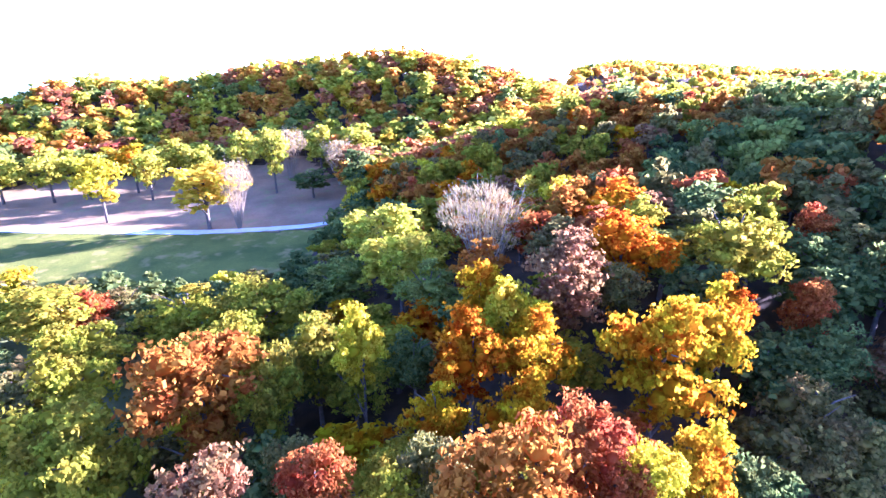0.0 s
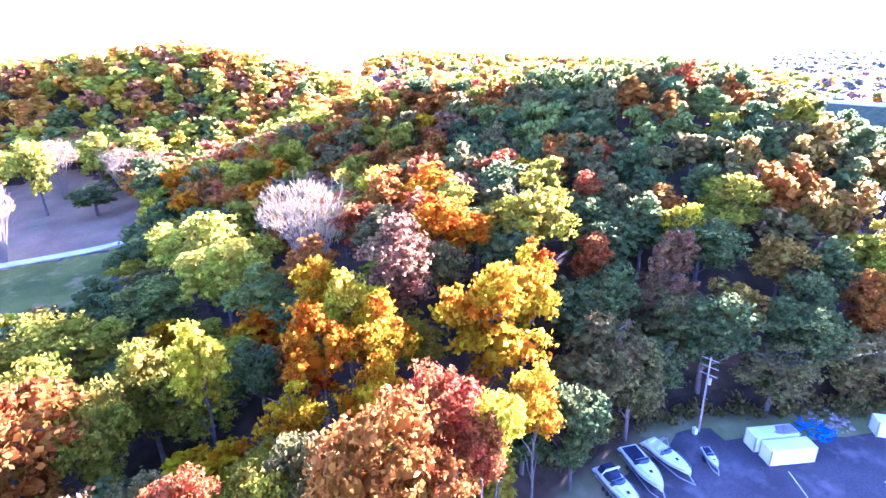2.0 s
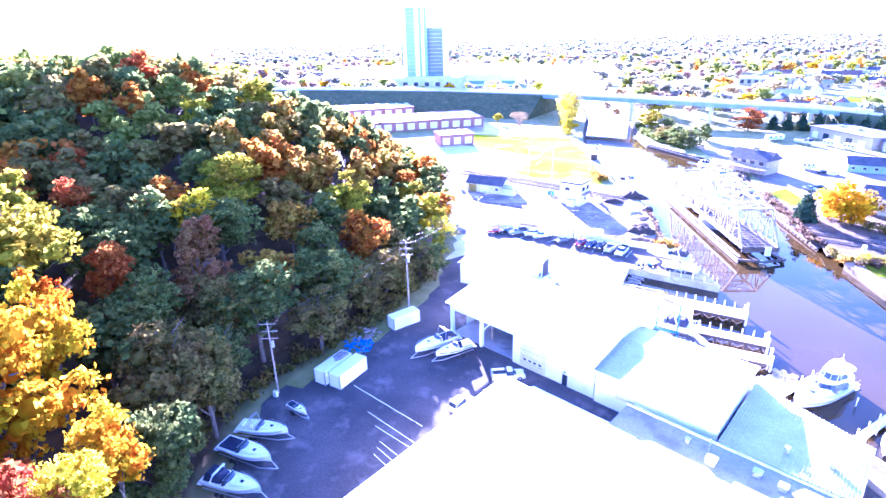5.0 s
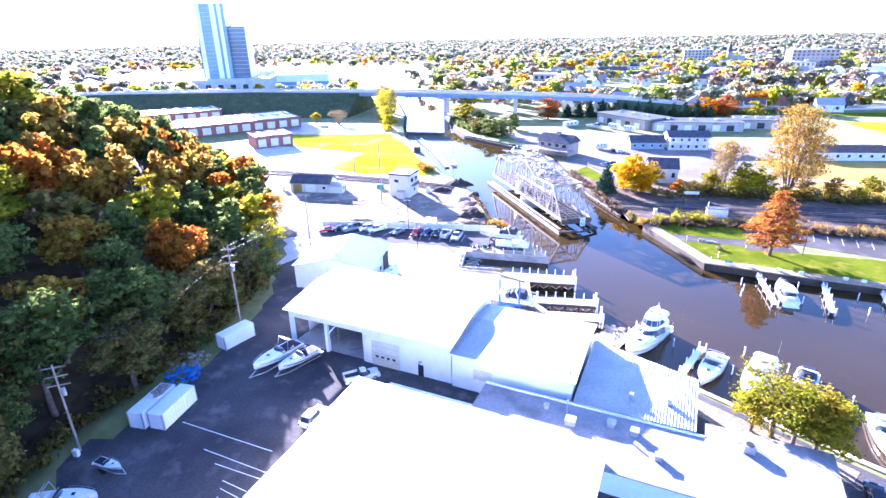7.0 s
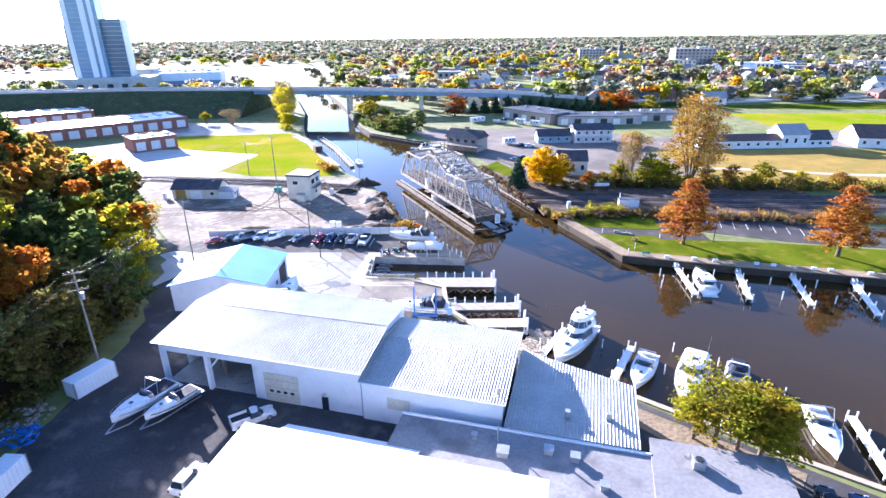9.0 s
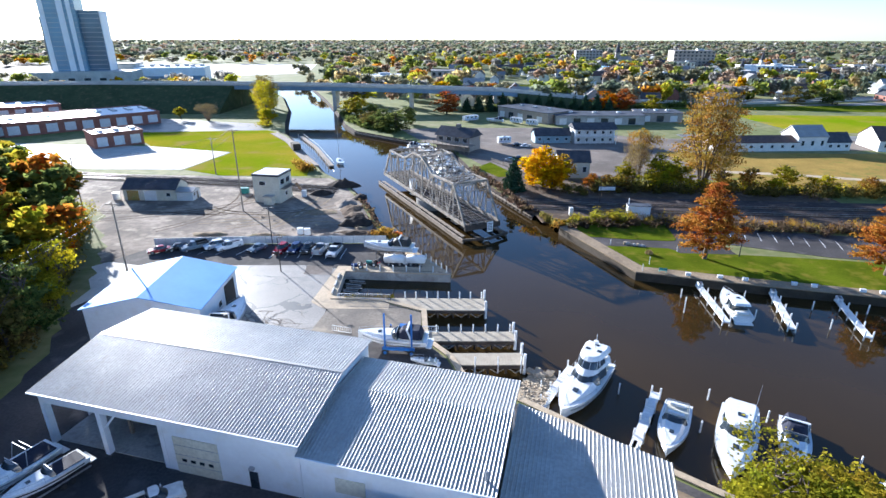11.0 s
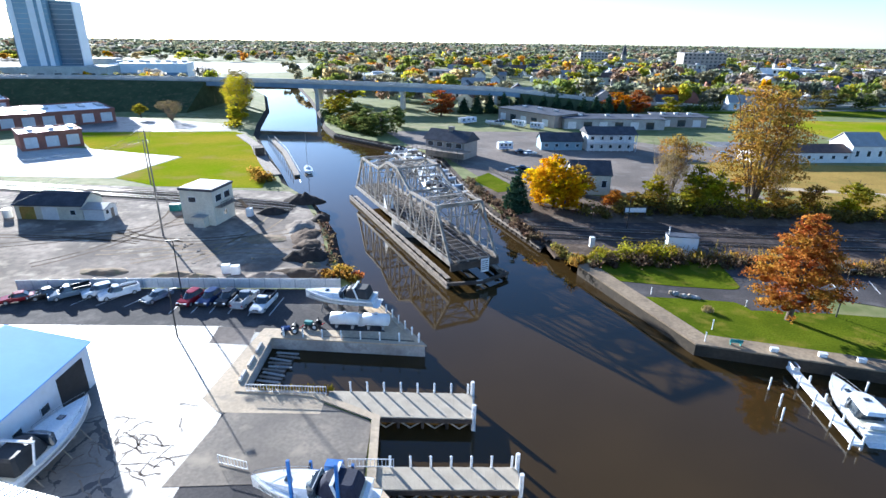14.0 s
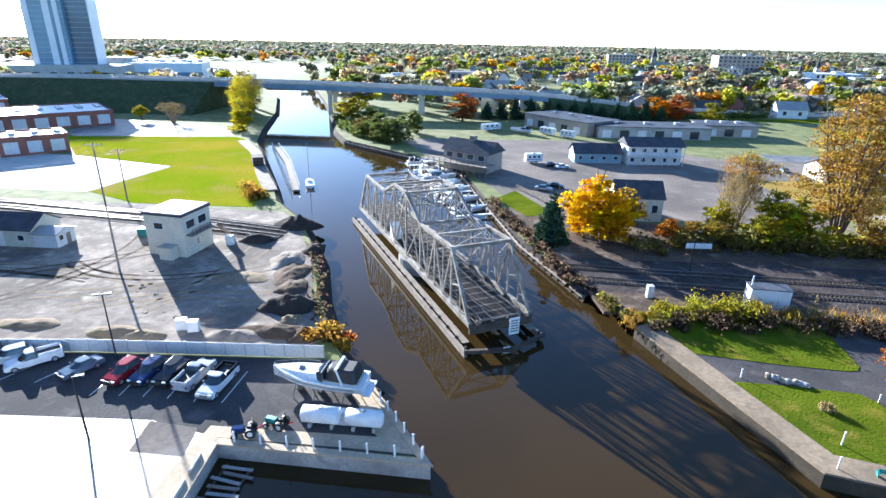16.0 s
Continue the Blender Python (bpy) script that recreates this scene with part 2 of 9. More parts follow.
DARK_TIMBER = surface("dark_wet_timber", (0.11, 0.085, 0.065), (0.065, 0.05, 0.04), 0.85, coarse=0.7, fine=6, bump=0.3)
RUSTY = surface("rust_streaked_grey_steel", (0.44, 0.40, 0.345), (0.20, 0.165, 0.125), 0.7, 0.1, coarse=0.8, fine=5, stain=(0.20, 0.10, 0.055))
RAIL = surface("rail_steel", (0.42, 0.38, 0.35), (0.26, 0.22, 0.20), 0.35, 0.8, coarse=1, fine=6, bump=0)
STEEL = surface("galvanised_steel", (0.52, 0.53, 0.54), (0.40, 0.41, 0.42), 0.45, 0.6, coarse=0.8, fine=6, bump=0)
WHITE_PAINT = surface("white_paint", (0.84, 0.84, 0.82), (0.74, 0.73, 0.71), 0.5, coarse=1, fine=6, bump=0.03, wear=0.25)
GEL = surface("white_gelcoat", (0.86, 0.86, 0.85), (0.80, 0.80, 0.79), 0.16, coarse=1.2, fine=5, bump=0)
BLUE_PAINT = surface("blue_paint", (0.03, 0.17, 0.50), (0.02, 0.12, 0.38), 0.4, coarse=1, fine=5, bump=0)
TEAL_PAINT = surface("teal_paint", (0.05, 0.30, 0.27), (0.03, 0.20, 0.19), 0.5, coarse=1, fine=5, bump=0)
CANVAS = surface("navy_canvas", (0.03, 0.035, 0.06), (0.02, 0.022, 0.04), 0.8, coarse=1, fine=5)
BLACK = surface("black_rubber", (0.03, 0.03, 0.03), (0.018, 0.018, 0.018), 0.6, coarse=1, fine=5, bump=0)
SOIL = surface("dark_soil", (0.075, 0.06, 0.05), (0.045, 0.036, 0.03), 0.95, coarse=0.6, fine=3, bump=0.6)
STONE = surface("pale_riprap", (0.50, 0.41, 0.29), (0.34, 0.27, 0.19), 0.9, coarse=0.8, fine=4, bump=0.4)


def plain_glass(name, colour, rough=0.06):
    m, t, b = nodes_of(name)
    col = mixed(t, colour, tuple(c * 0.75 for c in colour), grain(t, 0.08))
    t.links.new(col, b.inputs["Base Color"])
    b.inputs["Roughness"].default_value = rough
    b.inputs["Specular IOR Level"].default_value = 0.8
    return m


GLASS = plain_glass("dark_window_glass", (0.035, 0.045, 0.055))
GLASS_DARK = plain_glass("dark_blue_curtain_wall", (0.07, 0.14, 0.21), 0.2)
GLASS_BLUE = plain_glass("blue_curtain_wall", (0.16, 0.30, 0.42), 0.2)


def car_paint(name, colour):
    m, t, b = nodes_of(name)
    t.links.new(mixed(t, colour, tuple(c * 0.8 for c in colour), grain(t, 1.5)), b.inputs["Base Color"])
    b.inputs["Roughness"].default_value, b.inputs["Metallic"].default_value = 0.1, 0.0
    b.inputs["Specular IOR Level"].default_value = 0.25
    b.inputs["Coat Weight"].default_value = 0.0
    b.inputs["Coat Roughness"].default_value = 0.06
    return m


CAR_WHITE, CAR_RED = car_paint("white_car_paint", (0.80, 0.80, 0.79)), car_paint("red_car_paint", (0.30, 0.02, 0.03))
CAR_BLUE, CAR_BLACK = car_paint("blue_car_paint", (0.03, 0.05, 0.14)), car_paint("black_car_paint", (0.02, 0.02, 0.022))
CAR_SILVER, CAR_GREY = car_paint("silver_car_paint", (0.42, 0.44, 0.46)), car_paint("grey_blue_car_paint", (0.16, 0.21, 0.26))


def water_material():
    m, t, b = nodes_of("brown_creek_water")
    t.links.new(mixed(t, (0.046, 0.028, 0.009), (0.034, 0.021, 0.007), grain(t, 0.03, 3)), b.inputs["Base Color"])
    b.inputs["Roughness"].default_value, b.inputs["IOR"].default_value = 0.04, 1.33
    h = math_of(t, "ADD", grain(t, 0.9, 3, 0.2, 0.8, (1.0, 0.6, 1.0)), math_of(t, "MULTIPLY", grain(t, 0.15, 2, 0.2, 0.8), 2.0))
    bp = node(t, "ShaderNodeBump", Strength=0.03, Distance=0.10)
    t.links.new(h, bp.inputs["Height"])
    t.links.new(bp.outputs[0], b.inputs["Normal"])
    return m


WATER = water_material()
# east seawall's face: its shadow is put into this dark base colour
WALL_SHADED = surface("shade_dark_concrete", (0.085, 0.065, 0.045), (0.05, 0.04, 0.028), 0.8, coarse=0.3, fine=2.5, stain=(0.06, 0.05, 0.035))
PALE_BLUE = surface("pale_blue_siding", (0.30, 0.42, 0.47), (0.24, 0.35, 0.40), 0.7, coarse=0.4, fine=3)


def ground_material():
    """Grass and bare earth on the flat, leaf litter on the wooded slopes."""
    m, t, b = nodes_of("ground")
    pos = t.nodes.new("ShaderNodeNewGeometry").outputs["Position"]
    sep = t.nodes.new("ShaderNodeSeparateXYZ")
    t.links.new(pos, sep.inputs[0])
    flat = mixed(t, (0.20, 0.22, 0.07), (0.27, 0.24, 0.12), grain(t, 0.02, 5))
    flat = mixed(t, flat, (0.14, 0.16, 0.05), grain(t, 0.3, 5))
    litter = mixed(t, (0.085, 0.052, 0.026), (0.04, 0.027, 0.015), grain(t, 0.25, 5))
    up = t.nodes.new("ShaderNodeMapRange")
    up.inputs[1].default_value, up.inputs[2].default_value = 1.62, 2.1
    t.links.new(sep.outputs[2], up.inputs[0])
    t.links.new(mixed(t, flat, litter, up.outputs[0]), b.inputs["Base Color"])
    b.inputs["Roughness"].default_value = 0.95
    b.inputs["Specular IOR Level"].default_value = 0.2
    return m


GROUND = ground_material()


# ---------------------------------------------------------------- building blocks
class Geo:
    """Vertices and faces of one mesh."""

    def __init__(self):
        self.v, self.f = [], []

    def add(self, verts, faces):
        n = len(self.v)
        self.v += [tuple(p) for p in verts]
        self.f += [tuple(n + i for i in f) for f in faces]
        return self

    def box(self, c, s, rz=0.0, m=None):
        """A box with its centre c and sizes s, turned by rz degrees."""
        hx, hy, hz = (x / 2 for x in s)
        p = [(-hx, -hy, -hz), (hx, -hy, -hz), (hx, hy, -hz), (-hx, hy, -hz), (-hx, -hy, hz), (hx, -hy, hz), (hx, hy, hz), (-hx, hy, hz)]
        mm = (m if m is not None else Matrix.Identity(4)) @ pose(*c, 0, 0, rz)
        return self.add([mm @ Vector(q) for q in p], [(3, 2, 1, 0), (4, 5, 6, 7), (0, 1, 5, 4), (1, 2, 6, 5), (2, 3, 7, 6), (3, 0, 4, 7)])

    def beam(self, a, b, w, h=None, up=(0, 0, 1)):
        """A square bar from a to b."""
        a, b = Vector(a), Vector(b)
        d = (b - a).normalized()
        u = Vector(up)
        if abs(d.dot(u)) > 0.98:
            u = Vector((1, 0, 0))
        s = d.cross(u).normalized() * w / 2
        n = s.cross(d).normalized() * (h or w) / 2
        return self.add([a - s - n, a + s - n, a + s + n, a - s + n, b - s - n, b + s - n, b + s + n, b - s + n],
                        [(0, 1, 2, 3), (7, 6, 5, 4), (0, 4, 5, 1), (1, 5, 6, 2), (2, 6, 7, 3), (3, 7, 4, 0)])

    def tube(self, a, b, ra, rb=None, n=8, cap=True):
        """A round bar from a to b that may taper."""
        a, b = Vector(a), Vector(b)
        rb = ra if rb is None else rb
        d = (b - a).normalized()
        u = Vector((1, 0, 0)) if abs(d.z) > 0.9 else Vector((0, 0, 1))
        s = d.cross(u).normalized()
        k = s.cross(d)
        ring = [s * math.cos(2 * math.pi * i / n) + k * math.sin(2 * math.pi * i / n) for i in range(n)]
        faces = [(i, n + i, n + (i + 1) % n, (i + 1) % n) for i in range(n)]
        if cap:
            faces += [tuple(range(n)), tuple(range(2 * n - 1, n - 1, -1))]
        return self.add([a + r * ra for r in ring] + [b + r * rb for r in ring], faces)

    def slab(self, poly, z0, z1):
        """A level polygon, run counterclockwise, with thickness."""
        n = len(poly)
        return self.add([(x, y, z0) for x, y in poly] + [(x, y, z1) for x, y in poly],
                        [tuple(range(n - 1, -1, -1)), tuple(range(n, 2 * n))] + [(i, (i + 1) % n, n + (i + 1) % n, n + i) for i in range(n)])

    def loft(self, rings, ends=True):
        """Skins rings of equal count."""
        n = len(rings[0])
        faces = [(r * n + i, r * n + (i + 1) % n, (r + 1) * n + (i + 1) % n, (r + 1) * n + i) for r in range(len(rings) - 1) for i in range(n)]
        if ends:
            faces += [tuple(range(n - 1, -1, -1)), tuple((len(rings) - 1) * n + i for i in range(n))]
        return self.add([p for r in rings for p in r], faces)

    def mesh(self, name, smooth=False, fix=True):
        me = bpy.data.meshes.new(name)
        me.from_pydata(self.v, [], self.f)
        if fix:
            bm = bmesh.new()
            bm.from_mesh(me)
            bmesh.ops.recalc_face_normals(bm, faces=bm.faces)
            bm.to_mesh(me)
            bm.free()
        if smooth:
            me.polygons.foreach_set("use_smooth", [True] * len(me.polygons))
        me.update()
        return me


def part(name, geo, material, parent=None, label="", smooth=False, bevel=0.0):
    """One mesh object; under its thing where a parent is given, in the parent's own axes."""
    me = geo.mesh(name, smooth)
    if bevel:
        bm = bmesh.new()
        bm.from_mesh(me)
        bmesh.ops.bevel(bm, geom=bm.edges[:], offset=bevel, segments=2, affect="EDGES", clamp_overlap=True)
        bm.to_mesh(me)
        bm.free()
    me.materials.append(material)
    ob = new(name, me)
    ob.parent = parent
    if label:
        tagged(ob, label)
    return ob


def thing(name, m, label, category, group="", kind=""):
    ob = new(name)
    ob.matrix_world = m
    return tagged(ob, label, category, group, kind)


def structure(name, geo, material, label, category, smooth=False):
    return tagged(part(name, geo, material, None, "", smooth), label, category, "", "structure")


G = 1.6          # level of the yards and quays above the creek

# ---------------------------------------------------------------- the lie of the land
WOOD_EDGE = [(-16, 4), (-35, 13), (-50.8, 22.5), (-57, 36.7), (-64, 46), (-61, 56.7), (-58.2, 74), (-58.2, 90.7), (-62, 108), (-67, 125), (-90, 163), (-128, 192), (-210, 212), (-460, 240), (-460, -420), (-16, -420)]
PARK = [(-122, -54), (-102, -84), (-98, -141), (-108, -250), (-155, -250), (-213, -236), (-240, -178), (-272, -126), (-236, -88), (-176, -64)]
BANK_W = [(-150, 520), (-112, 440), (-89, 365), (-77, 310), (-70, 284), (-58, 255), (-44, 222), (-38.5, 208), (-28.3, 193), (-19.6, 172), (-16.3, 159), (-11.7, 146), (-8.5, 141), (-5.1, 136.4), (2.0, 124.8),
          (-18.3, 126.6), (-18.3, 115.3), (-10, 114.5), (-2.5, 110.5), (-2.0, 101.5), (1.5, 96.8), (3.0, 92.5), (10, 87), (24, 74.8), (40, 62.3), (70, 41), (140, -12), (420, -170)]
BANK_E = [(420, 11.4), (140, 97.4), (85.7, 112.0), (58.7, 119.2), (37.9, 125.5), (28.7, 151.6), (25.0, 162.4), (17.4, 184), (11, 215), (6, 242), (-8, 262), (-22, 275), (-38, 290), (-46, 310), (-56, 350), (-76, 420), (-108, 520)]
CREEK = BANK_W + BANK_E


def inside(px, py, poly):
    """Whether points lie in a polygon."""
    hit = np.zeros(np.shape(px), bool)
    for (ax, ay), (bx, by) in zip(poly, poly[1:] + poly[:1]):
        if ay != by:
            hit ^= ((ay > py) != (by > py)) & (px < (bx - ax) * (py - ay) / (by - ay) + ax)
    return hit


def edge_gap(px, py, poly, closed=True):
    """Distance of points from a polygon's outline."""
    best = np.full(np.shape(px), 1e9)
    pairs = list(zip(poly, poly[1:] + (poly[:1] if closed else [])))
    for (ax, ay), (bx, by) in (pairs if closed else pairs[: len(poly) - 1]):
        k = np.clip(((px - ax) * (bx - ax) + (py - ay) * (by - ay)) / ((bx - ax) ** 2 + (by - ay) ** 2 + 1e-9), 0, 1)
        best = np.minimum(best, np.hypot(px - ax - k * (bx - ax), py - ay - k * (by - ay)))
    return best


def bump(x, y, cx, cy, sx, sy, h):
    return h * np.exp(-(((x - cx) / sx) ** 2) - ((y - cy) / sy) ** 2)


def height(x, y):
    """Ground level at x, y."""
    x, y = np.asarray(x, float), np.asarray(y, float)
    hills = bump(x, y, -161, 102, 62, 58, 35) + bump(x, y, -105, 15, 38, 40, 17) + bump(x, y, -218, 25, 60, 65, 28.5) + bump(x, y, -52, -2, 24, 24, 9)
    hills += bump(x, y, -120, 144, 28, 28, 5) + bump(x, y, -98, 84, 26, 34, 5)
    hills += bump(x, y, -362, -95, 66, 130, 49) + bump(x, y, -300, -285, 62, 62, 31) + bump(x, y, -340, -200, 48, 48, 14)
    woods = np.where(inside(x, y, WOOD_EDGE), 1, -1) * edge_gap(x, y, WOOD_EDGE)
    k = np.clip((woods + 3) / 32, 0, 1)
    hills = hills * k * k * (3 - 2 * k)
    hills += bump(x, y, -950, 60, 220, 380, 46) + bump(x, y, -800, 520, 200, 200, 18)
    shore = np.clip((-0.6 * x - 0.8 * y - 480) / 60, 0, 1)
    return G + hills * (1 - shore) - 5 * shore


def level(x, y):
    return float(height(np.array([x]), np.array([y]))[0])


def build_ground():
    """One sheet, fine near the creek and coarse far off, cut open along the creek's banks."""
    pts = [(x, y) for x in range(-460, 330, 7) for y in range(-420, 570, 7)]
    ring = [-4800, -3600, -2600, -1900, -1400, -1100, -900, -740, -620, -530]
    xs = ring + list(range(-460, 330, 70)) + [-r - 130 for r in reversed(ring)]
    ys = ring + list(range(-420, 570, 70)) + [-r + 60 for r in reversed(ring)]
    pts += [(x, y) for x in xs for y in ys if not (-461 < x < 330 and -421 < y < 570)]
    pts = np.array(pts, float)
    pts = pts[edge_gap(pts[:, 0], pts[:, 1], CREEK) > 2.5]
    n = len(CREEK)
    from mathutils.geometry import delaunay_2d_cdt
    co = [Vector(p) for p in CREEK] + [Vector(p) for p in pts]
    out = delaunay_2d_cdt(co, [(i, (i + 1) % n) for i in range(n)], [], 0, 0.001)
    v2, faces = np.array([(p.x, p.y) for p in out[0]]), np.array([f for f in out[2]])
    mid = v2[faces].mean(1)
    faces = faces[~inside(mid[:, 0], mid[:, 1], CREEK)]
    g = Geo()
    g.v = [(x, y, z) for (x, y), z in zip(v2, height(v2[:, 0], v2[:, 1]))]
    g.f = [tuple(int(i) for i in f) for f in faces]
    structure("ground", g, GROUND, "grass and leaf litter over flat land and wooded dunes", "ground", True)


build_ground()

g = Geo()
g.add([(-4800, -4800, 0), (4800, -4800, 0), (4800, 4800, 0), (-4800, 4800, 0)], [(0, 1, 2, 3)])
structure("water", g, WATER, "still brown creek water reflecting the sky", "water")


def bank_strip(pts, z_top, z_low, out, top_in=0.0):
    """A bank's face from its edge down into the water; out leans it towards the water."""
    g = Geo()
    for a, b in zip(pts, pts[1:]):
        d = Vector((b[0] - a[0], b[1] - a[1], 0)).normalized()
        s = Vector((-d.y, d.x, 0))
        a3, b3 = Vector((*a, 0)), Vector((*b, 0))
        g.add([a3 + Vector((0, 0, z_top)), b3 + Vector((0, 0, z_top)), b3 + s * out + Vector((0, 0, z_low)), a3 + s * out + Vector((0, 0, z_low))], [(0, 1, 2, 3)])
    return g


structure("creek_bank_west", bank_strip(BANK_W[:14], G, -1.0, 3.0), SOIL, "dark earth bank sloping into the creek", "bank")
structure("creek_bank_east", bank_strip(BANK_E[6:], G, -1.0, 2.0), SOIL, "dark earth bank behind a low timber edge", "bank")


def wall_run(name, pts, thick, z0, z1, material, label, cap=0.0, cap_material=None):
    """A wall along a line with mitred corners, and a coping on it."""
    def offset(w):
        res = []
        for i, p in enumerate(pts):
            a = Vector(pts[max(i - 1, 0)]) if i else None
            dirs = []
            if i:
                dirs.append((Vector(p) - Vector(pts[i - 1])).normalized())
            if i < len(pts) - 1:
                dirs.append((Vector(pts[i + 1]) - Vector(p)).normalized())
            d = sum(dirs, Vector((0, 0))).normalized()
            s = Vector((-d.y, d.x))
            k = max(0.5, abs(d.dot(dirs[0])))
            res.append(Vector(p) + s * w / k)
        return res

    def run(w0, w1, za, zb):
        g = Geo()
        lo, hi = offset(w0), offset(w1)
        g.loft([[(a.x, a.y, za), (b.x, b.y, za), (b.x, b.y, zb), (a.x, a.y, zb)] for a, b in zip(lo, hi)])
        return g

    ob = structure(name, run(-thick, 0.1, z0, z1), material, label, "wall")
    if cap:
        c = part("coping", run(-thick - 0.1, 0.25, z1, z1 + cap), cap_material or material, ob)
    return ob


wall_run("quay_wall_west", BANK_W[13:23], 0.5, -2, G + 0.02, CONCRETE, "stained concrete quay wall round the boat slip", 0.18, CONCRETE_TAN)
wall_run("seawall_west", BANK_W[22:], 0.5, -2, G + 0.02, CONCRETE, "concrete seawall beside the boat sheds", 0.15, CONCRETE_TAN)
wall_run("seawall_east", BANK_E[0:6], 2.6, -2, G + 0.05, WALL_SHADED, "weathered concrete seawall with a broad tan coping", 0.22, WALL_TAN)


def sheet(name, poly, z, material, label, category, thick=0.5):
    """A paved or planted area: a level slab whose top lies at z."""
    g = Geo()
    g.slab(poly, z - thick, z)
    ob = structure(name, g, material, label, category)
    return ob


sheet("gravel_yard", [(-68, 122), (-60, 141.5), (-16.5, 141.8), (-12.6, 146), (-17.3, 159), (-20.8, 172), (-29.5, 193), (-34, 199), (-104, 205), (-150, 217), (-200, 222), (-128, 190), (-92, 162)], G + 0.02, GRAVEL, "rutted grey gravel and bare earth yard", "ground")
sheet("asphalt_yard", [(-46, 20), (-28, 16), (66, 16), (56, 48), (38, 62), (24, 73.5), (9.5, 85.8), (2.2, 92), (0.8, 96), (-2.8, 101.5), (-3.2, 110), (-10, 113.5), (-18.6, 115), (-19, 127.4), (1.0, 125.8), (-5.8, 136), (-9.5, 141.3), (-60, 141), (-70, 126), (-66, 108), (-63, 90.7), (-63, 74), (-65, 56.7), (-68, 46), (-60.5, 36), (-53, 22)], G + 0.04, ASPHALT, "worn dark asphalt boatyard pavement", "pavement")
sheet("pale_pavement", [(-33, 96), (-19.0, 93.5), (-18.9, 115), (-18.9, 121), (-18.9, 127.5), (-26, 129.5), (-62, 129.5), (-64, 119), (-40, 118)], G + 0.06, ASPHALT_PALE, "pale asphalt in the boatyard", "pavement")
sheet("slip_apron", [(-22.0, 113.6), (-19.4, 111.2), (-8.6, 111.0), (-8.6, 114.3), (-18.6, 115.2), (-18.6, 127.4), (-6, 126.6), (0.8, 126.0), (-5.4, 136), (-7.6, 136), (-3.2, 128.2), (-19.8, 129.0), (-20.6, 124.0)], G + 0.083, CONCRETE_TAN, "pale tan concrete apron round the boat slip", "pavement")
sheet("launch_ramp", [(-20.5, 101), (-3.0, 101.8), (-3.0, 109.5), (-10, 113.2), (-18, 114.2)], G + 0.08, CONCRETE_SHADED, "worn concrete launching apron", "pavement")
sheet("pale_apron", [(-61.5, 112), (-71, 126), (-66, 131.5), (-58.2, 129.4), (-57.8, 119)], G + 0.064, CONCRETE_PALE, "pale worn concrete beside the gabled shed", "pavement", 0.1)
sheet("pavement_patch", [(-25.8, 125.1), (-26.1, 129.4), (-20.9, 128.6), (-20.5, 124.7)], G + 0.067, LOT, "darker patch of newer asphalt", "pavement", 0.05)
sheet("dirt_strip", [(9.0, 84.0), (23.5, 72.2), (38.5, 60.5), (36.8, 58.6), (24.4, 66.0), (21.0, 70.0), (8.0, 80.5)], G + 0.06, DIRT_TAN, "tan bare earth behind the seawall", "ground", 0.1)
sheet("field_track", [(90, 206.5), (117, 201.2), (136, 194), (300, 172), (300, 176), (136, 197.5), (117, 204.6), (92, 209.5)], G + 0.056, CONCRETE_TAN, "pale worn track across the dry field", "ground", 0.1)
sheet("autumn_lawn", [(-142, 284), (-116, 252), (-79, 240), (-85, 211), (-70, 203), (-42, 202), (-45, 219), (-60, 252), (-74, 285), (-80, 291)], G + 0.05, YELLOW_GRASS, "patchy yellow-green autumn lawn", "lawn")
sheet("concrete_lot", [(-210, 226), (-115, 212), (-86, 211), (-80, 240), (-117, 252), (-215, 262)], G + 0.06, CONCRETE_PALE, "bare pale concrete lot", "pavement")
sheet("park_lawn", [(39.0, 128.0), (59.8, 121.7), (86.6, 114.5), (140, 100.2), (140, 117), (80.5, 131.2), (62, 134.2), (53.2, 134.9), (50.4, 135.1), (50.2, 136.5), (49.2, 137.8), (42.3, 138.9), (35.3, 139.5)], G + 0.1, LAWN, "bright green mown park lawn", "lawn")
sheet("park_path", [(33.6, 146.0), (36.0, 138.6), (49.6, 136.6), (50.0, 134.6), (62, 133.4), (62, 152), (53, 150)], G + 0.05, ASPHALT, "dark asphalt footpath behind the lawn", "pavement")
sheet("park_lawn", [(31.6, 152.4), (34.2, 145.2), (43.4, 143.3), (51.0, 142.3), (52.3, 142.5), (53.1, 143.4), (53.9, 148.6), (54.5, 155), (33, 158)], G + 0.1, LAWN, "small shaded green lawn below the brush", "lawn")
sheet("parking_lot", [(56, 153.5), (56.5, 143), (80.5, 132.6), (140, 118.5), (300, 70), (300, 100), (140, 133), (91, 145.5)], G + 0.055, ASPHALT, "empty asphalt parking lot with faded bay lines", "pavement")
sheet("rail_bed_east", [(23, 163.5), (60, 158.5), (102, 155), (300, 140), (300, 160), (110, 171), (60, 176), (20, 176)], G + 0.05, BALLAST, "dark ballast railway bed", "ground")
sheet("dirt_bank", [(25.5, 156), (60, 153.8), (110, 147.5), (110, 186), (60, 190), (40, 200), (27, 206), (14.5, 206), (18.5, 186), (24.8, 163)], G + 0.03, DIRT, "bare brown dirt beside the railway", "ground")
sheet("dry_field", [(95, 182), (300, 165), (300, 232), (118, 238), (86, 240)], G + 0.05, DRY_GRASS, "wide field of dry yellow grass", "field")
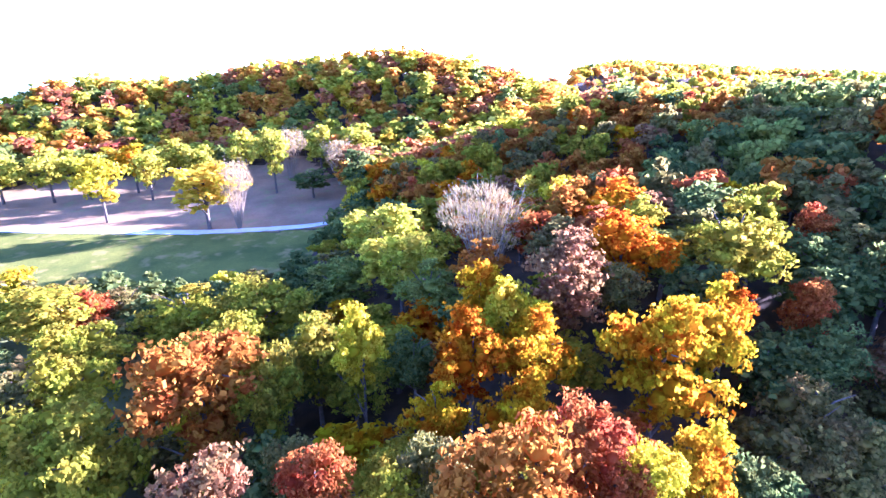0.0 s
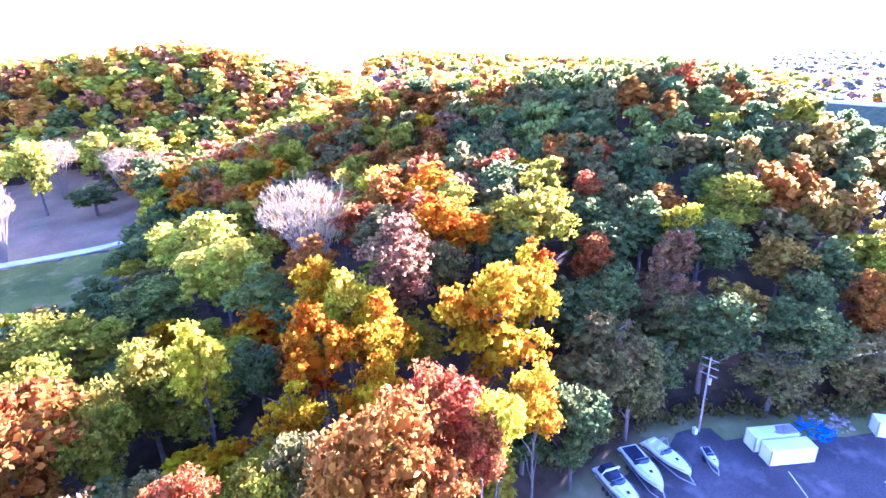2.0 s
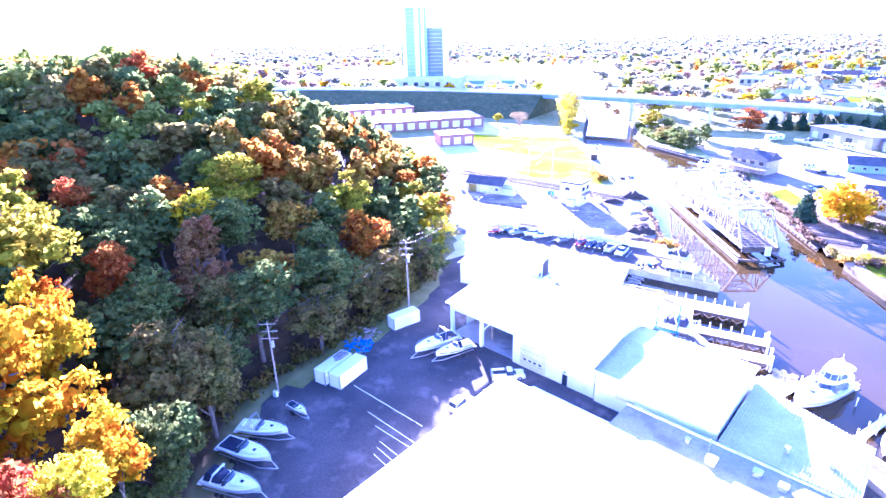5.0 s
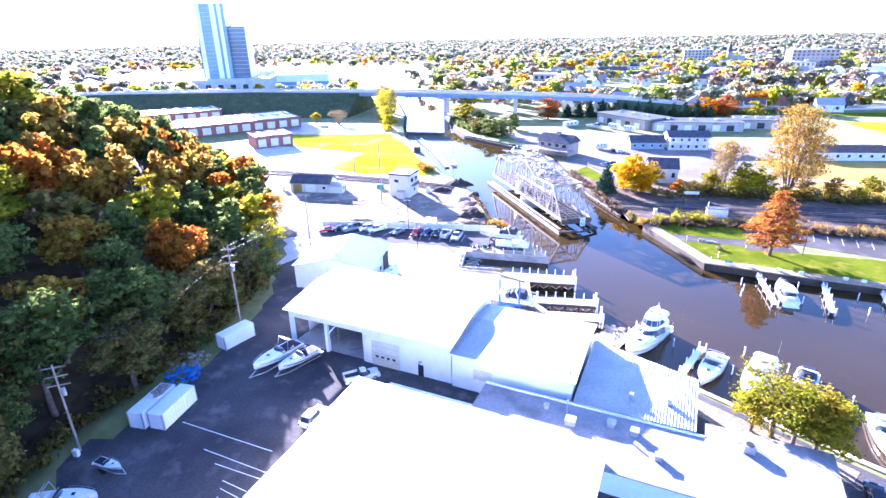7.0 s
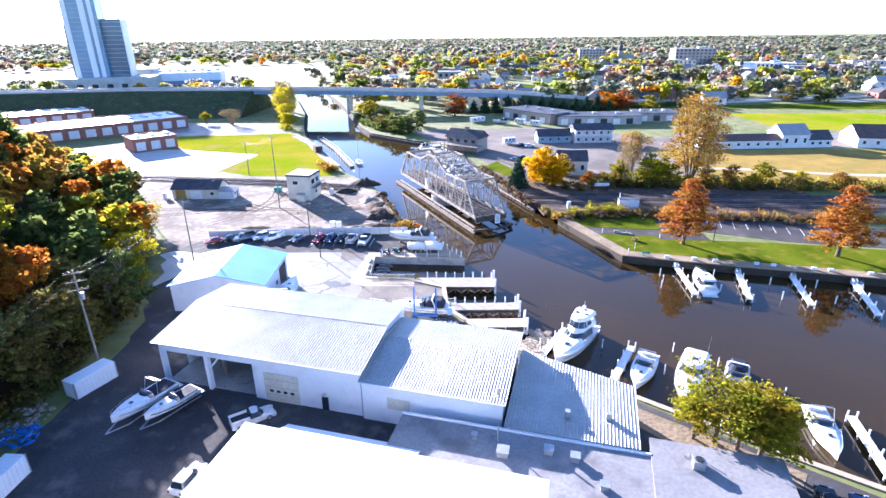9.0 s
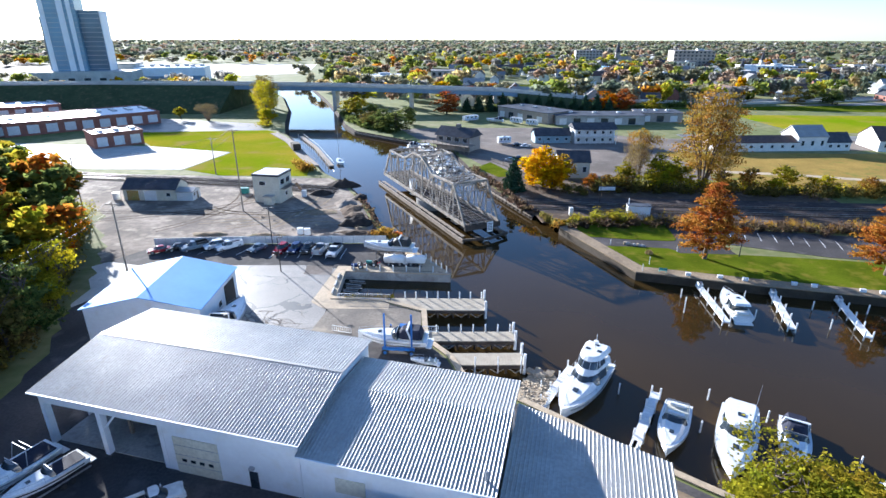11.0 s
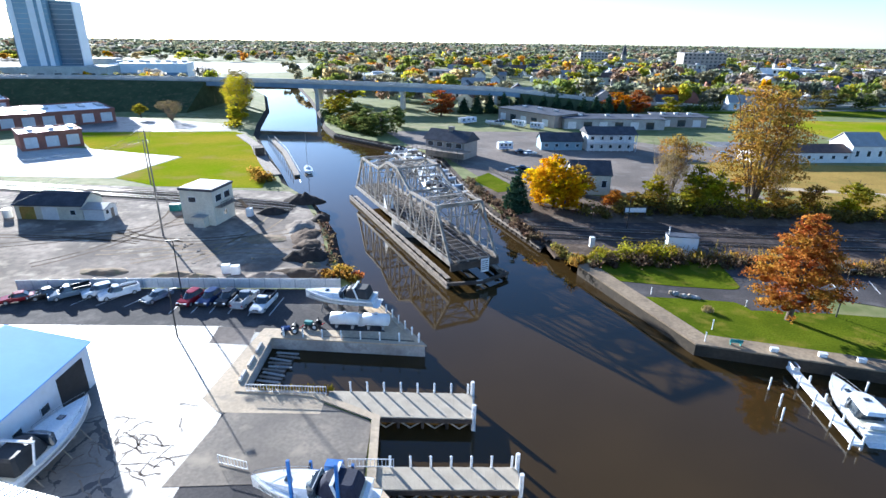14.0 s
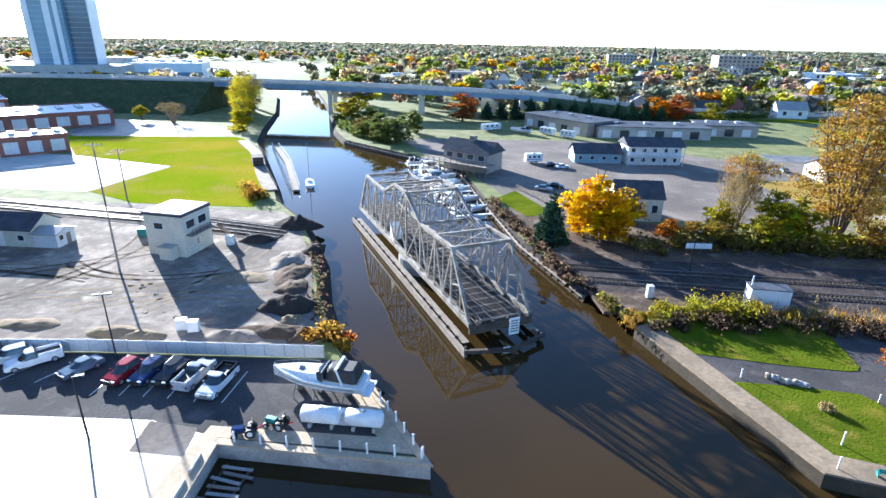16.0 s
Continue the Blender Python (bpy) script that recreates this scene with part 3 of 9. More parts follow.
sheet("marina_lot", [(6, 246), (20, 205), (32, 200), (60, 200), (88, 196), (92, 240), (130, 244), (260, 240), (260, 262), (90, 270), (60, 300), (-18, 296), (-8, 268)], G + 0.045, LOT, "patched asphalt lot before the motel", "pavement")


# ---------------------------------------------------------------- trees
def crown_mesh(seed, radius, tall, count, size, kind="round", core=True, tuft=0):
    """Corner points of leaf clumps: lobes in a crown's outline, each clothed in small tilted leaves."""
    r = np.random.RandomState(seed)
    lobes = 9 if kind == "small" else 46 if kind in ("cone", "broad") else 20 if count < 1000 else 30
    z0 = tall * {"round": 0.16, "small": 0.16, "fir": 0.04, "bare": 0.20, "full": 0.0, "cone": 0.13, "broad": 0.10}[kind]
    half = (tall - z0) / 2
    cen, rad = [], []
    for i in range(lobes):
        d = r.normal(size=3)
        d /= np.linalg.norm(d)
        k = 0.74 * r.rand() ** 0.4
        f = 1.0
        if kind == "fir":
            zz = i / lobes
            f = 1.02 - zz
            cen.append((r.normal() * 0.12 * radius, r.normal() * 0.12 * radius, z0 + zz * (tall - z0) * 0.95 + 0.4))
            rad.append(radius * f * 0.85 + 0.15)
            continue
        if kind == "broad":
            zz, turn = (i + 0.5) / lobes, i * 2.4
            wide = radius * math.sin(math.pi * (0.16 + 0.76 * zz)) ** 0.6
            out = 0.3 + 0.55 * r.rand()
            cen.append((math.cos(turn) * wide * out, math.sin(turn) * wide * out, z0 + zz * (tall - z0) * 0.9 + 0.5))
            rad.append(wide * 0.26 + 0.3)
            continue
        if kind == "cone":
            zz, turn = (i + 0.5) / lobes, i * 2.4
            wide = radius * min(1.0, 0.62 + 2.2 * zz) * (1.04 - zz) ** 0.62
            cen.append((math.cos(turn) * wide * (0.35 + 0.4 * r.rand()), math.sin(turn) * wide * (0.35 + 0.4 * r.rand()), z0 + zz * (tall - z0) * 0.92 + 0.6))
            rad.append(wide * 0.36 + 0.35)
            continue
        wob = 1 + 0.28 * math.sin(2 * math.atan2(d[1], d[0]) + seed) + 0.18 * math.sin(3 * math.atan2(d[1], d[0]) + 2 * seed)
        cen.append((d[0] * k * radius * wob, d[1] * k * radius * wob, z0 + half + d[2] * k * half * 0.98))
        rad.append(radius * (0.24 + 0.20 * r.rand() if kind != "small" else 0.36 + 0.16 * r.rand()) * (1.0 if d[2] > -0.3 else 0.8))
    cen, rad = np.array(cen), np.array(rad)
    n = int(count * 1.9)
    pick = r.choice(lobes, n, p=rad**2 / (rad**2).sum())
    d = r.normal(size=(n, 3))
    d[:, 2] += 0.35
    d /= np.linalg.norm(d, axis=1)[:, None]
    sq = np.array([1, 1, 0.68 if kind != "fir" else 0.55])
    p = cen[pick] + d * sq * (rad[pick] * (0.74 + 0.44 * r.rand(n)))[:, None]
    if tuft:
        way = r.normal(size=(lobes, tuft, 3)) + np.array([0, 0, 0.5])
        way /= np.linalg.norm(way, axis=2)[:, :, None]
        out = 0.66 + 0.44 * r.rand(lobes, tuft)
        which = r.randint(0, tuft, n)
        d = way[pick, which]
        p = cen[pick] + sq * rad[pick][:, None] * (d * out[pick, which][:, None] + (0.19 if core else 0.30) * r.normal(size=(n, 3)) * np.array([1, 1, 0.7]))
    gap = np.linalg.norm((p[:, None] - cen[None]) / sq, axis=2) / rad[None]
    gap[np.arange(n), pick] = 9
    keep = np.flatnonzero(gap.min(1) > 0.80)[:count]
    p, d = p[keep], d[keep]
    n = len(p)
    nor = d + 0.75 * r.normal(size=(n, 3))
    nor /= np.linalg.norm(nor, axis=1)[:, None]
    a = np.cross(nor, r.normal(size=(n, 3)))
    a /= np.linalg.norm(a, axis=1)[:, None]
    b = np.cross(nor, a)
    s = size * (0.55 + 0.9 * r.rand(n))[:, None]
    long = 2.6 if kind == "bare" else 1.25
    thin = 0.22 if kind == "bare" else 0.85
    if kind == "bare":
        a = d * 0.55 + 0.25 * r.normal(size=(n, 3)) + np.array([0, 0, 1.0])
        a /= np.linalg.norm(a, axis=1)[:, None]
        b = np.cross(a, r.normal(size=(n, 3)))
        b /= np.linalg.norm(b, axis=1)[:, None]
    q = np.stack([p - a * s * long, p + b * s * thin * (0.5 + r.rand(n, 1)), p + a * s * long * 0.9, p - b * s * thin * (0.5 + r.rand(n, 1))], 1)
    verts, faces = q.reshape(-1, 3), np.arange(4 * n).reshape(-1, 4)
    tris = []
    if core and kind != "bare":
        t = (1 + 5**0.5) / 2
        ico = np.array([(-1, t, 0), (1, t, 0), (-1, -t, 0), (1, -t, 0), (0, -1, t), (0, 1, t), (0, -1, -t), (0, 1, -t), (t, 0, -1), (t, 0, 1), (-t, 0, -1), (-t, 0, 1)]) / math.hypot(1, t)
        idx = np.array([(0, 11, 5), (0, 5, 1), (0, 1, 7), (0, 7, 10), (0, 10, 11), (1, 5, 9), (5, 11, 4), (11, 10, 2), (10, 7, 6), (7, 1, 8), (3, 9, 4), (3, 4, 2), (3, 2, 6), (3, 6, 8), (3, 8, 9), (4, 9, 5), (2, 4, 11), (6, 2, 10), (8, 6, 7), (9, 8, 1)])
        if count < 2600:
            ico = np.array([(1, 0, 0), (0, 1, 0), (-1, 0, 0), (0, -1, 0), (0, 0, 1), (0, 0, -1)]) * 1.1
            idx = np.array([(0, 1, 4), (1, 2, 4), (2, 3, 4), (3, 0, 4), (1, 0, 5), (2, 1, 5), (3, 2, 5), (0, 3, 5)])
        for c, k in zip(cen, rad):
            tris.append(idx + len(verts))
            verts = np.concatenate([verts, c + ico * sq * k * ((0.26 if count > 5000 else 0.40 if tuft else 0.56) + 0.14 * r.rand(len(ico), 1))])
    return verts, faces, np.concatenate(tris) if tris else np.zeros((0, 3), int)


def quick_mesh(name, verts, quads, tris, tint=None):
    """A mesh straight from arrays."""
    me = bpy.data.meshes.new(name)
    nq, nt = len(quads), len(tris)
    me.vertices.add(len(verts))
    me.vertices.foreach_set("co", np.asarray(verts, np.float32).ravel())
    me.loops.add(4 * nq + 3 * nt)
    me.loops.foreach_set("vertex_index", np.concatenate([np.ravel(quads), np.ravel(tris)]).astype(np.int32))
    me.polygons.add(nq + nt)
    me.polygons.foreach_set("loop_start", np.concatenate([4 * np.arange(nq), 4 * nq + 3 * np.arange(nt)]).astype(np.int32))
    if tint is not None:
        me.attributes.new("tint", "FLOAT", "POINT").data.foreach_set("value", np.asarray(tint, np.float32))
    me.update(calc_edges=True)
    return me


def trunk_geo(seed, tall, radius, limbs=7, bare=False):
    """A tapered, slightly bent trunk with limbs that reach into the crown."""
    r = random.Random(seed)
    g = Geo()
    pts = [Vector((0, 0, -0.6))]
    for i in range(1, 5):
        pts.append(Vector((r.uniform(-0.25, 0.25) * i * 0.5, r.uniform(-0.25, 0.25) * i * 0.5, tall * 0.2 * i)))
    base = tall * 0.016 + 0.08
    for i in range(4):
        g.tube(pts[i], pts[i + 1], base * (1 - 0.2 * i), base * (0.8 - 0.2 * i), 7, False)
    for k in range(limbs):
        a = pts[1].lerp(pts[3], r.random())
        t = r.uniform(0, 6.28)
        reach = radius * r.uniform(0.35, 0.68)
        m = a + Vector((math.cos(t) * reach * 0.5, math.sin(t) * reach * 0.5, tall * r.uniform(0.08, 0.16)))
        e = a + Vector((math.cos(t) * reach, math.sin(t) * reach, tall * r.uniform(0.14, 0.25)))
        g.tube(a, m, base * 0.42, base * 0.28, 5, False)
        g.tube(m, e, base * 0.28, base * 0.09, 5, False)
        if bare:
            for _ in range(5):
                q = m.lerp(e, r.random())
                g.tube(q, q + Vector((r.uniform(-1.2, 1.2), r.uniform(-1.2, 1.2), r.uniform(0.8, 2.4))), 0.06, 0.02, 4, False)
    return g


def fan_geo(seed, tall, radius, stems, thick=1.0):
    """Many stems that rise from one root and fan out, with twigs."""
    r = random.Random(seed)
    g = Geo()
    for k in range(stems):
        t = 6.283 * (k + 0.6 * r.random()) / stems
        w = radius * r.uniform(0.3, 0.95)
        d = Vector((math.cos(t), math.sin(t), 0))
        p = [d * 0.35 + Vector((0, 0, -0.5)), d * w * 0.36 + Vector((0, 0, tall * 0.24)), d * w * 0.7 + Vector((0, 0, tall * 0.5)), d * w + Vector((0, 0, tall * r.uniform(0.7, 0.93)))]
        for i in range(3):
            g.tube(p[i], p[i + 1], (0.13 - 0.035 * i) * thick, (0.095 - 0.035 * i) * thick, 6, False)
        for _ in range(9):
            i = r.choice((1, 2, 2))
            q = p[i].lerp(p[i + 1], r.random())
            g.tube(q, q + d * r.uniform(-0.3, 1.6) + Vector((r.uniform(-1, 1), r.uniform(-1, 1), r.uniform(0.8, 2.2))), 0.035 * thick, 0.012 * thick, 4, False)
    return g


# shapes for a tree 16 m tall with a crown 5 m in radius
SHAPES = []
for i in range(5):
    v, q, t = crown_mesh(40 + i, 5.0, 16.0, 1650, 0.33, tuft=12)
    SHAPES.append((quick_mesh("crown", v, q, t), trunk_geo(i, 16.0, 5.0).mesh("trunk", True)))
v, q, t = crown_mesh(60, 4.6, 16.0, 2600, 0.17, "bare")
BARE_SHAPE = (quick_mesh("crown", v, q, t), fan_geo(9, 16.0, 5.0, 34, 0.5).mesh("trunk", True))
v, q, t = crown_mesh(61, 3.4, 16.0, 3000, 0.24, "fir")
FIR_SHAPE = (quick_mesh("crown", v, q, t), trunk_geo(10, 16.0, 2.0, 2).mesh("trunk", True))
FINE = []
for i in range(4):
    v, q, t = crown_mesh(80 + i, 5.0, 16.0, 4600, 0.2, tuft=18)
    FINE.append((quick_mesh("crown", v, q, t), trunk_geo(30 + i, 16.0, 5.0).mesh("trunk", True)))
FULL = []
for i in range(3):
    v, q, t = crown_mesh(70 + i, 5.0, 16.0, 3800, 0.20, "full", tuft=14)
    FULL.append((quick_mesh("crown", v, q, t), trunk_geo(20 + i, 16.0, 5.0).mesh("trunk", True)))
v, q, t = crown_mesh(64, 5.0, 16.0, 14000, 0.105, "broad", False, 14)
BIG_SHAPE = (quick_mesh("crown", v, q, t), fan_geo(12, 16.0, 4.6, 9, 1.3).mesh("trunk", True))
v, q, t = crown_mesh(66, 5.0, 16.0, 11000, 0.125, "cone", True, 10)
CONE_SHAPE = (quick_mesh("crown", v, q, t), trunk_geo(13, 16.0, 4.0).mesh("trunk", True))
v, q, t = crown_mesh(62, 5.2, 16.0, 3400, 0.14, "round", False, 10)
THIN_SHAPE = (quick_mesh("crown", v, q, t), trunk_geo(11, 16.0, 5.0, 16, True).mesh("trunk", True))
for crown, trunk in SHAPES + FULL + FINE + [BARE_SHAPE, FIR_SHAPE, THIN_SHAPE, BIG_SHAPE, CONE_SHAPE]:
    crown.materials.append(LEAVES["green"])
    trunk.materials.append(BARK)

TREE_WORDS = {"pale_gold": "haze-paled golden autumn tree", "pale_lime": "haze-paled yellow-green turning tree", "pale_green": "haze-paled green leafy tree", "amber": "bright amber-yellow autumn tree", "maple": "tall rust-orange maple tree", "gold": "golden-orange autumn tree", "yellow": "bright yellow autumn tree", "lime": "yellow-green turning tree", "green": "leafy dark green tree", "olive": "olive-green thinning tree",
              "orange": "orange autumn maple tree", "rust": "rust-brown autumn oak tree", "red": "deep red autumn tree", "mauve": "purplish-red autumn tree", "bare": "pale bare-branched tree", "bronze": "bronze-gold thinning tree", "fir": "dense dark green conifer tree"}


def plant(x, y, tall, radius, kind, where, group="", thin=False, turn=None, full=False):
    """A tree on the ground at x, y."""
    r = random.Random(int(x * 31 + y * 17))
    pick = BARE_SHAPE if kind == "bare" else FIR_SHAPE if kind == "fir" else BIG_SHAPE if thin and radius > 7.2 else THIN_SHAPE if thin else CONE_SHAPE if full == "cone" else FULL[r.randrange(3)] if full else FINE[r.randrange(4)] if turn is not None or math.hypot(x, y) < 48 else SHAPES[r.randrange(5)]
    k = radius / (3.4 if kind == "fir" else 5.0)
    root = new("tree")
    root.matrix_world = pose(x, y, level(x, y), 0, 0, r.uniform(0, 360) if turn is None else turn)
    kz = tall / 16.0 if kind in ("fir", "bare") or thin or full else min(tall / 16.0, k * 1.3)
    tagged(root, TREE_WORDS[kind] + " " + where, "tree", group)
    for name, me, mat in (("trunk", pick[1], BARK_PALE if kind == "bare" else BARK), ("crown", pick[0], LEAVES[kind])):
        ob = new(name, me)
        ob.parent = root
        ob.scale = (k, k, kz if name == "crown" else tall / 16.0)
        ob.location = (0, 0, tall - 16.0 * kz - (0.15 * tall if full is True else 0) if name == "crown" else 0)
        ob.material_slots[0].link = "OBJECT"
        ob.material_slots[0].material = mat
    return root


# trees of the near slope: place, height of the top, crown radius, kind
SLOPE = [(-51, -38.6, 30, 7.6, "rust"), (-32.7, -24.8, 30, 4.3, "mauve"), (-37.9, -17.3, 27, 3.0, "red"), (-40.2, -11, 25, 3.4, "lime"), (-43.9, -22.9, 23, 3.4, "olive"), (-37.6, 0.1, 32.5, 5.5, "rust"), (-37.2, 5.2, 28, 3.7, "rust"),
         (-43.8, 6.8, 31, 3.4, "red"), (-40.7, 10.2, 26.5, 2.6, "red"), (-43.2, 12.4, 27.4, 2.6, "yellow"), (-50, 19.1, 25.5, 3.4, "gold"), (-59.3, -6.1, 32, 4.9, "orange"), (-61.1, 1.4, 31.5, 4.7, "gold"), (-51.4, 1.0, 28.5, 3.8, "gold"),
         (-51.2, -9.2, 26.5, 3.8, "gold"), (-62.9, 16.3, 34.5, 6.2, "gold"), (-69.5, 24, 33.8, 4.8, "gold"), (-75, 5.8, 37, 6.2, "mauve"), (-103, -9.6, 39, 8.6, "bare"), (-66, -2.4, 34, 4.0, "yellow"), (-72, -6.6, 33.6, 3.4, "gold"),
         (-112, -33, 31, 9.5, "pale_lime"), (-101, -40, 21, 7.0, "pale_green"), (-97, -25.2, 28.5, 7.2, "pale_lime"), (-88, -17.6, 26.5, 5.8, "pale_green"), (-59.1, -20.2, 31, 3.6, "yellow"), (-65.1, -29.3, 27.5, 5.2, "lime"), (-82.2, -46.7, 23.5, 7.6, "lime"),
         (-80.3, -62, 22.5, 8.2, "lime"), (-66, -45, 23.5, 6.2, "lime"), (-55.5, -31.5, 25.5, 4.4, "lime"), (-62, -22.6, 23, 4.4, "lime"), (-66, -14.9, 24.6, 4.2, "green"), (-86, 14, 38.6, 6.6, "orange"), (-80.3, 13.5, 31, 4.4, "olive"),
         (-89, 31.4, 40.6, 7.8, "lime"), (-104.8, 48.5, 36, 3.9, "red"), (-83.4, 40.9, 30, 3.6, "red"), (-81, 56, 29.6, 3.2, "mauve"), (-77.6, 52.6, 26, 5.6, "mauve"), (-87.7, 60.9, 32, 3.7, "yellow"), (-77.1, 28.4, 31.5, 3.0, "orange"),
         (-94.8, 76.1, 36, 7.6, "lime"), (-66, 36.3, 23.8, 6.2, "olive"), (-60.5, 37.6, 20.6, 5.2, "olive"), (-53.0, 25.6, 20, 4.0, "green"), (-68.5, 55, 22.5, 6.8, "green"), (-41.5, -7.6, 27, 3.2, "olive"), (-69.6, 88.7, 22.7, 5.4, "rust"),
         (-80.8, 97, 28.6, 6.6, "lime"), (-61.5, 62.5, 16.5, 6.0, "olive"), (-67, 71.5, 21, 6.2, "green"), (-62.5, 86, 15, 4.6, "olive"), (-86, 64.2, 31, 7.0, "green"), (-76.3, 41, 25, 6.0, "green"), (-73, 49.4, 23, 5.4, "olive"),
         (-42.2, -53, 24, 6.4, "lime"), (-40.2, -45.2, 26, 5.6, "lime"), (-77.7, -90.1, 20, 9.0, "lime"), (-92.1, -86, 15, 6.0, "olive"), (-83.2, -86, 18, 4.4, "red"), (-66, -72, 21, 6.5, "lime"), (-57, -64, 21, 5.6, "lime"), (-66, 45, 18, 4.8, "green")]
GROUP = "autumn trees of the near slope"
taken = []
for x, y, top, radius, kind in SLOPE:
    plant(x, y, top - level(x, y), radius * 1.12, kind, "on the near wooded slope", GROUP, turn=x * 37 % 360)
    taken.append((x, y, radius * 0.95 + 1.8))

rnd = random.Random(5)
MIX = {"hill": ["gold"] * 3 + ["yellow"] * 5 + ["orange"] * 4 + ["lime"] * 7 + ["rust"] * 5 + ["red"] * 3 + ["green"] * 3 + ["olive"] * 3 + ["mauve"] * 2,
       "shade": ["green"] * 9 + ["pale_green"] * 5 + ["olive"] * 4 + ["lime"] * 2 + ["rust"],
       "edge": ["olive"] * 8 + ["rust"] * 3 + ["green"] * 5 + ["bronze"] * 4 + ["lime"] * 4,
       "low": ["lime"] * 6 + ["yellow"] * 2 + ["olive"] * 4 + ["green"] * 6 + ["gold", "rust"]}
# far hills swap to kinds that carry haze in their colour
HAZED = {"gold": "pale_gold", "yellow": "pale_gold", "orange": "pale_orange", "lime": "pale_lime", "rust": "pale_orange", "red": "pale_rose", "green": "pale_green", "olive": "pale_lime", "mauve": "pale_rose"}
woods = {}
cells = {}
for n in range(60000):
    x, y = rnd.uniform(-440, -18), rnd.uniform(-400, 225)
    far = math.hypot(x, y)
    if far < 22 or (y > 20 and x > -55):
        continue
    gap = 7.0 if far < 130 else 7.0 if far < 260 else 7.8
    c = (int(x // 9), int(y // 9))
    if any(math.hypot(x - a, y - b) < max(gap, k) for i in (-1, 0, 1) for j in (-1, 0, 1) for a, b, k in cells.get((c[0] + i, c[1] + j), ())):
        continue
    if any(math.hypot(x - a, y - b) < k for a, b, k in taken):
        continue
    px, py = np.array([x]), np.array([y])
    if not inside(px, py, WOOD_EDGE)[0] or edge_gap(px, py, WOOD_EDGE)[0] < 3.5 or inside(px, py, PARK)[0] or -0.6 * x - 0.8 * y > 475:
        continue
    cells.setdefault(c, []).append((x, y, gap))
    shade = x > -196 and y > 22 + max(0, -x - 120) * 0.2
    k = noise.noise(Vector((x * 0.03, y * 0.03, 3)))
    pool = MIX["edge" if y > 56 and x > -122 else "shade" if shade and k < 0.25 else "low" if level(x, y) < 5 else "hill"]
    kind = pool[int((noise.noise(Vector((x * 0.11, y * 0.11, 7))) * 0.9 + 0.5) * len(pool) * 0.6 + rnd.random() * len(pool) * 0.6) % len(pool)]
    tall = rnd.uniform(13.5, 18.5) * (0.9 if level(x, y) < 4 else 1.0) * (0.78 if x < -66 and y < -34 and x > -130 else 0.74 if far < 90 and y < 24 else 1.0)
    radius = rnd.uniform(4.8, 7.0) * (1.2 if far > 200 else 1.0)
    if far < 118 and x > -118 and 0.79 * x - 0.62 * y < 12:
        plant(x, y, tall, radius, kind, "on the near wooded slope", GROUP)
    else:
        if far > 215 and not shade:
            kind = HAZED[kind]
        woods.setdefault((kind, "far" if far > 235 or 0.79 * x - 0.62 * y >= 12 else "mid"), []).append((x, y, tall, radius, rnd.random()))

STUFF_WORDS = {"amber": "amber-yellow", "maple": "rust-orange", "pale_gold": "haze-paled golden", "pale_orange": "pale orange", "pale_rose": "haze-paled rose-red", "pale_lime": "haze-paled yellow-green", "pale_green": "pale green", "dead": "dead brown", "gold": "golden-orange", "yellow": "yellow", "lime": "yellow-green", "green": "dark green", "olive": "olive-green", "orange": "orange", "rust": "rust-brown", "red": "deep red", "mauve": "purplish", "bare": "bare grey", "bronze": "bronze-gold", "dull_green": "haze-dulled green", "dull_olive": "haze-dulled olive", "dull_rust": "haze-dulled rust-brown", "dull_gold": "haze-dulled golden", "dull_grey": "haze-dulled grey leafless", "fir": "dark conifer"}


def join_woods(name, kind, spots, count, size, label, small="round"):
    """Many trees of one colour in one mesh: crowns and trunks."""
    base = [crown_mesh(200 + i, 5.0, 16.0, count, size, small) for i in range(4)]
    vs, qs, ts, tint, n = [], [], [], [], 0
    r = np.random.RandomState(len(spots))
    trunk = Geo()
    for i, (x, y, tall, radius, tone) in enumerate(spots):
        v, q, t = base[i % 4]
        a = r.rand() * 6.28
        c, s, k = math.cos(a), math.sin(a), radius / 5.0
        z = level(x, y)
        w = np.stack([x + k * (v[:, 0] * c - v[:, 1] * s), y + k * (v[:, 0] * s + v[:, 1] * c), z + v[:, 2] * tall / 16.0], 1)
        vs.append(w), qs.append(q + n), ts.append(t + n), tint.append(np.full(len(v), tone))
        n += len(v)
        trunk.tube((x, y, z - 0.5), (x, y, z + tall * 0.55), tall * 0.016, tall * 0.008, 5, False)
    me = quick_mesh(name, np.concatenate(vs), np.concatenate(qs), np.concatenate(ts), np.concatenate(tint))
    me.materials.append(WOODS[kind])
    ob = tagged(new(name, me), label, "woods", "", "stuff")
    part("trunk", trunk, BARK, ob)
    return ob


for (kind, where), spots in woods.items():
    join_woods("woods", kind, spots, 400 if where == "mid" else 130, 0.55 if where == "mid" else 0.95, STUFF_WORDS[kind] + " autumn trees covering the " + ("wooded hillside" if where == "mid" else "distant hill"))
# ---------------------------------------------------------------- boat sheds
U, V = Vector((0.9640, -0.2659)), Vector((0.2659, 0.9640))
SHED = Vector((-43.6, 79.8))


def at_shed(u, v):
    return SHED + U * u + V * v


def shed_pose():
    return pose(SHED.x, SHED.y, G, 0, 0, math.degrees(math.atan2(U.y, U.x)))


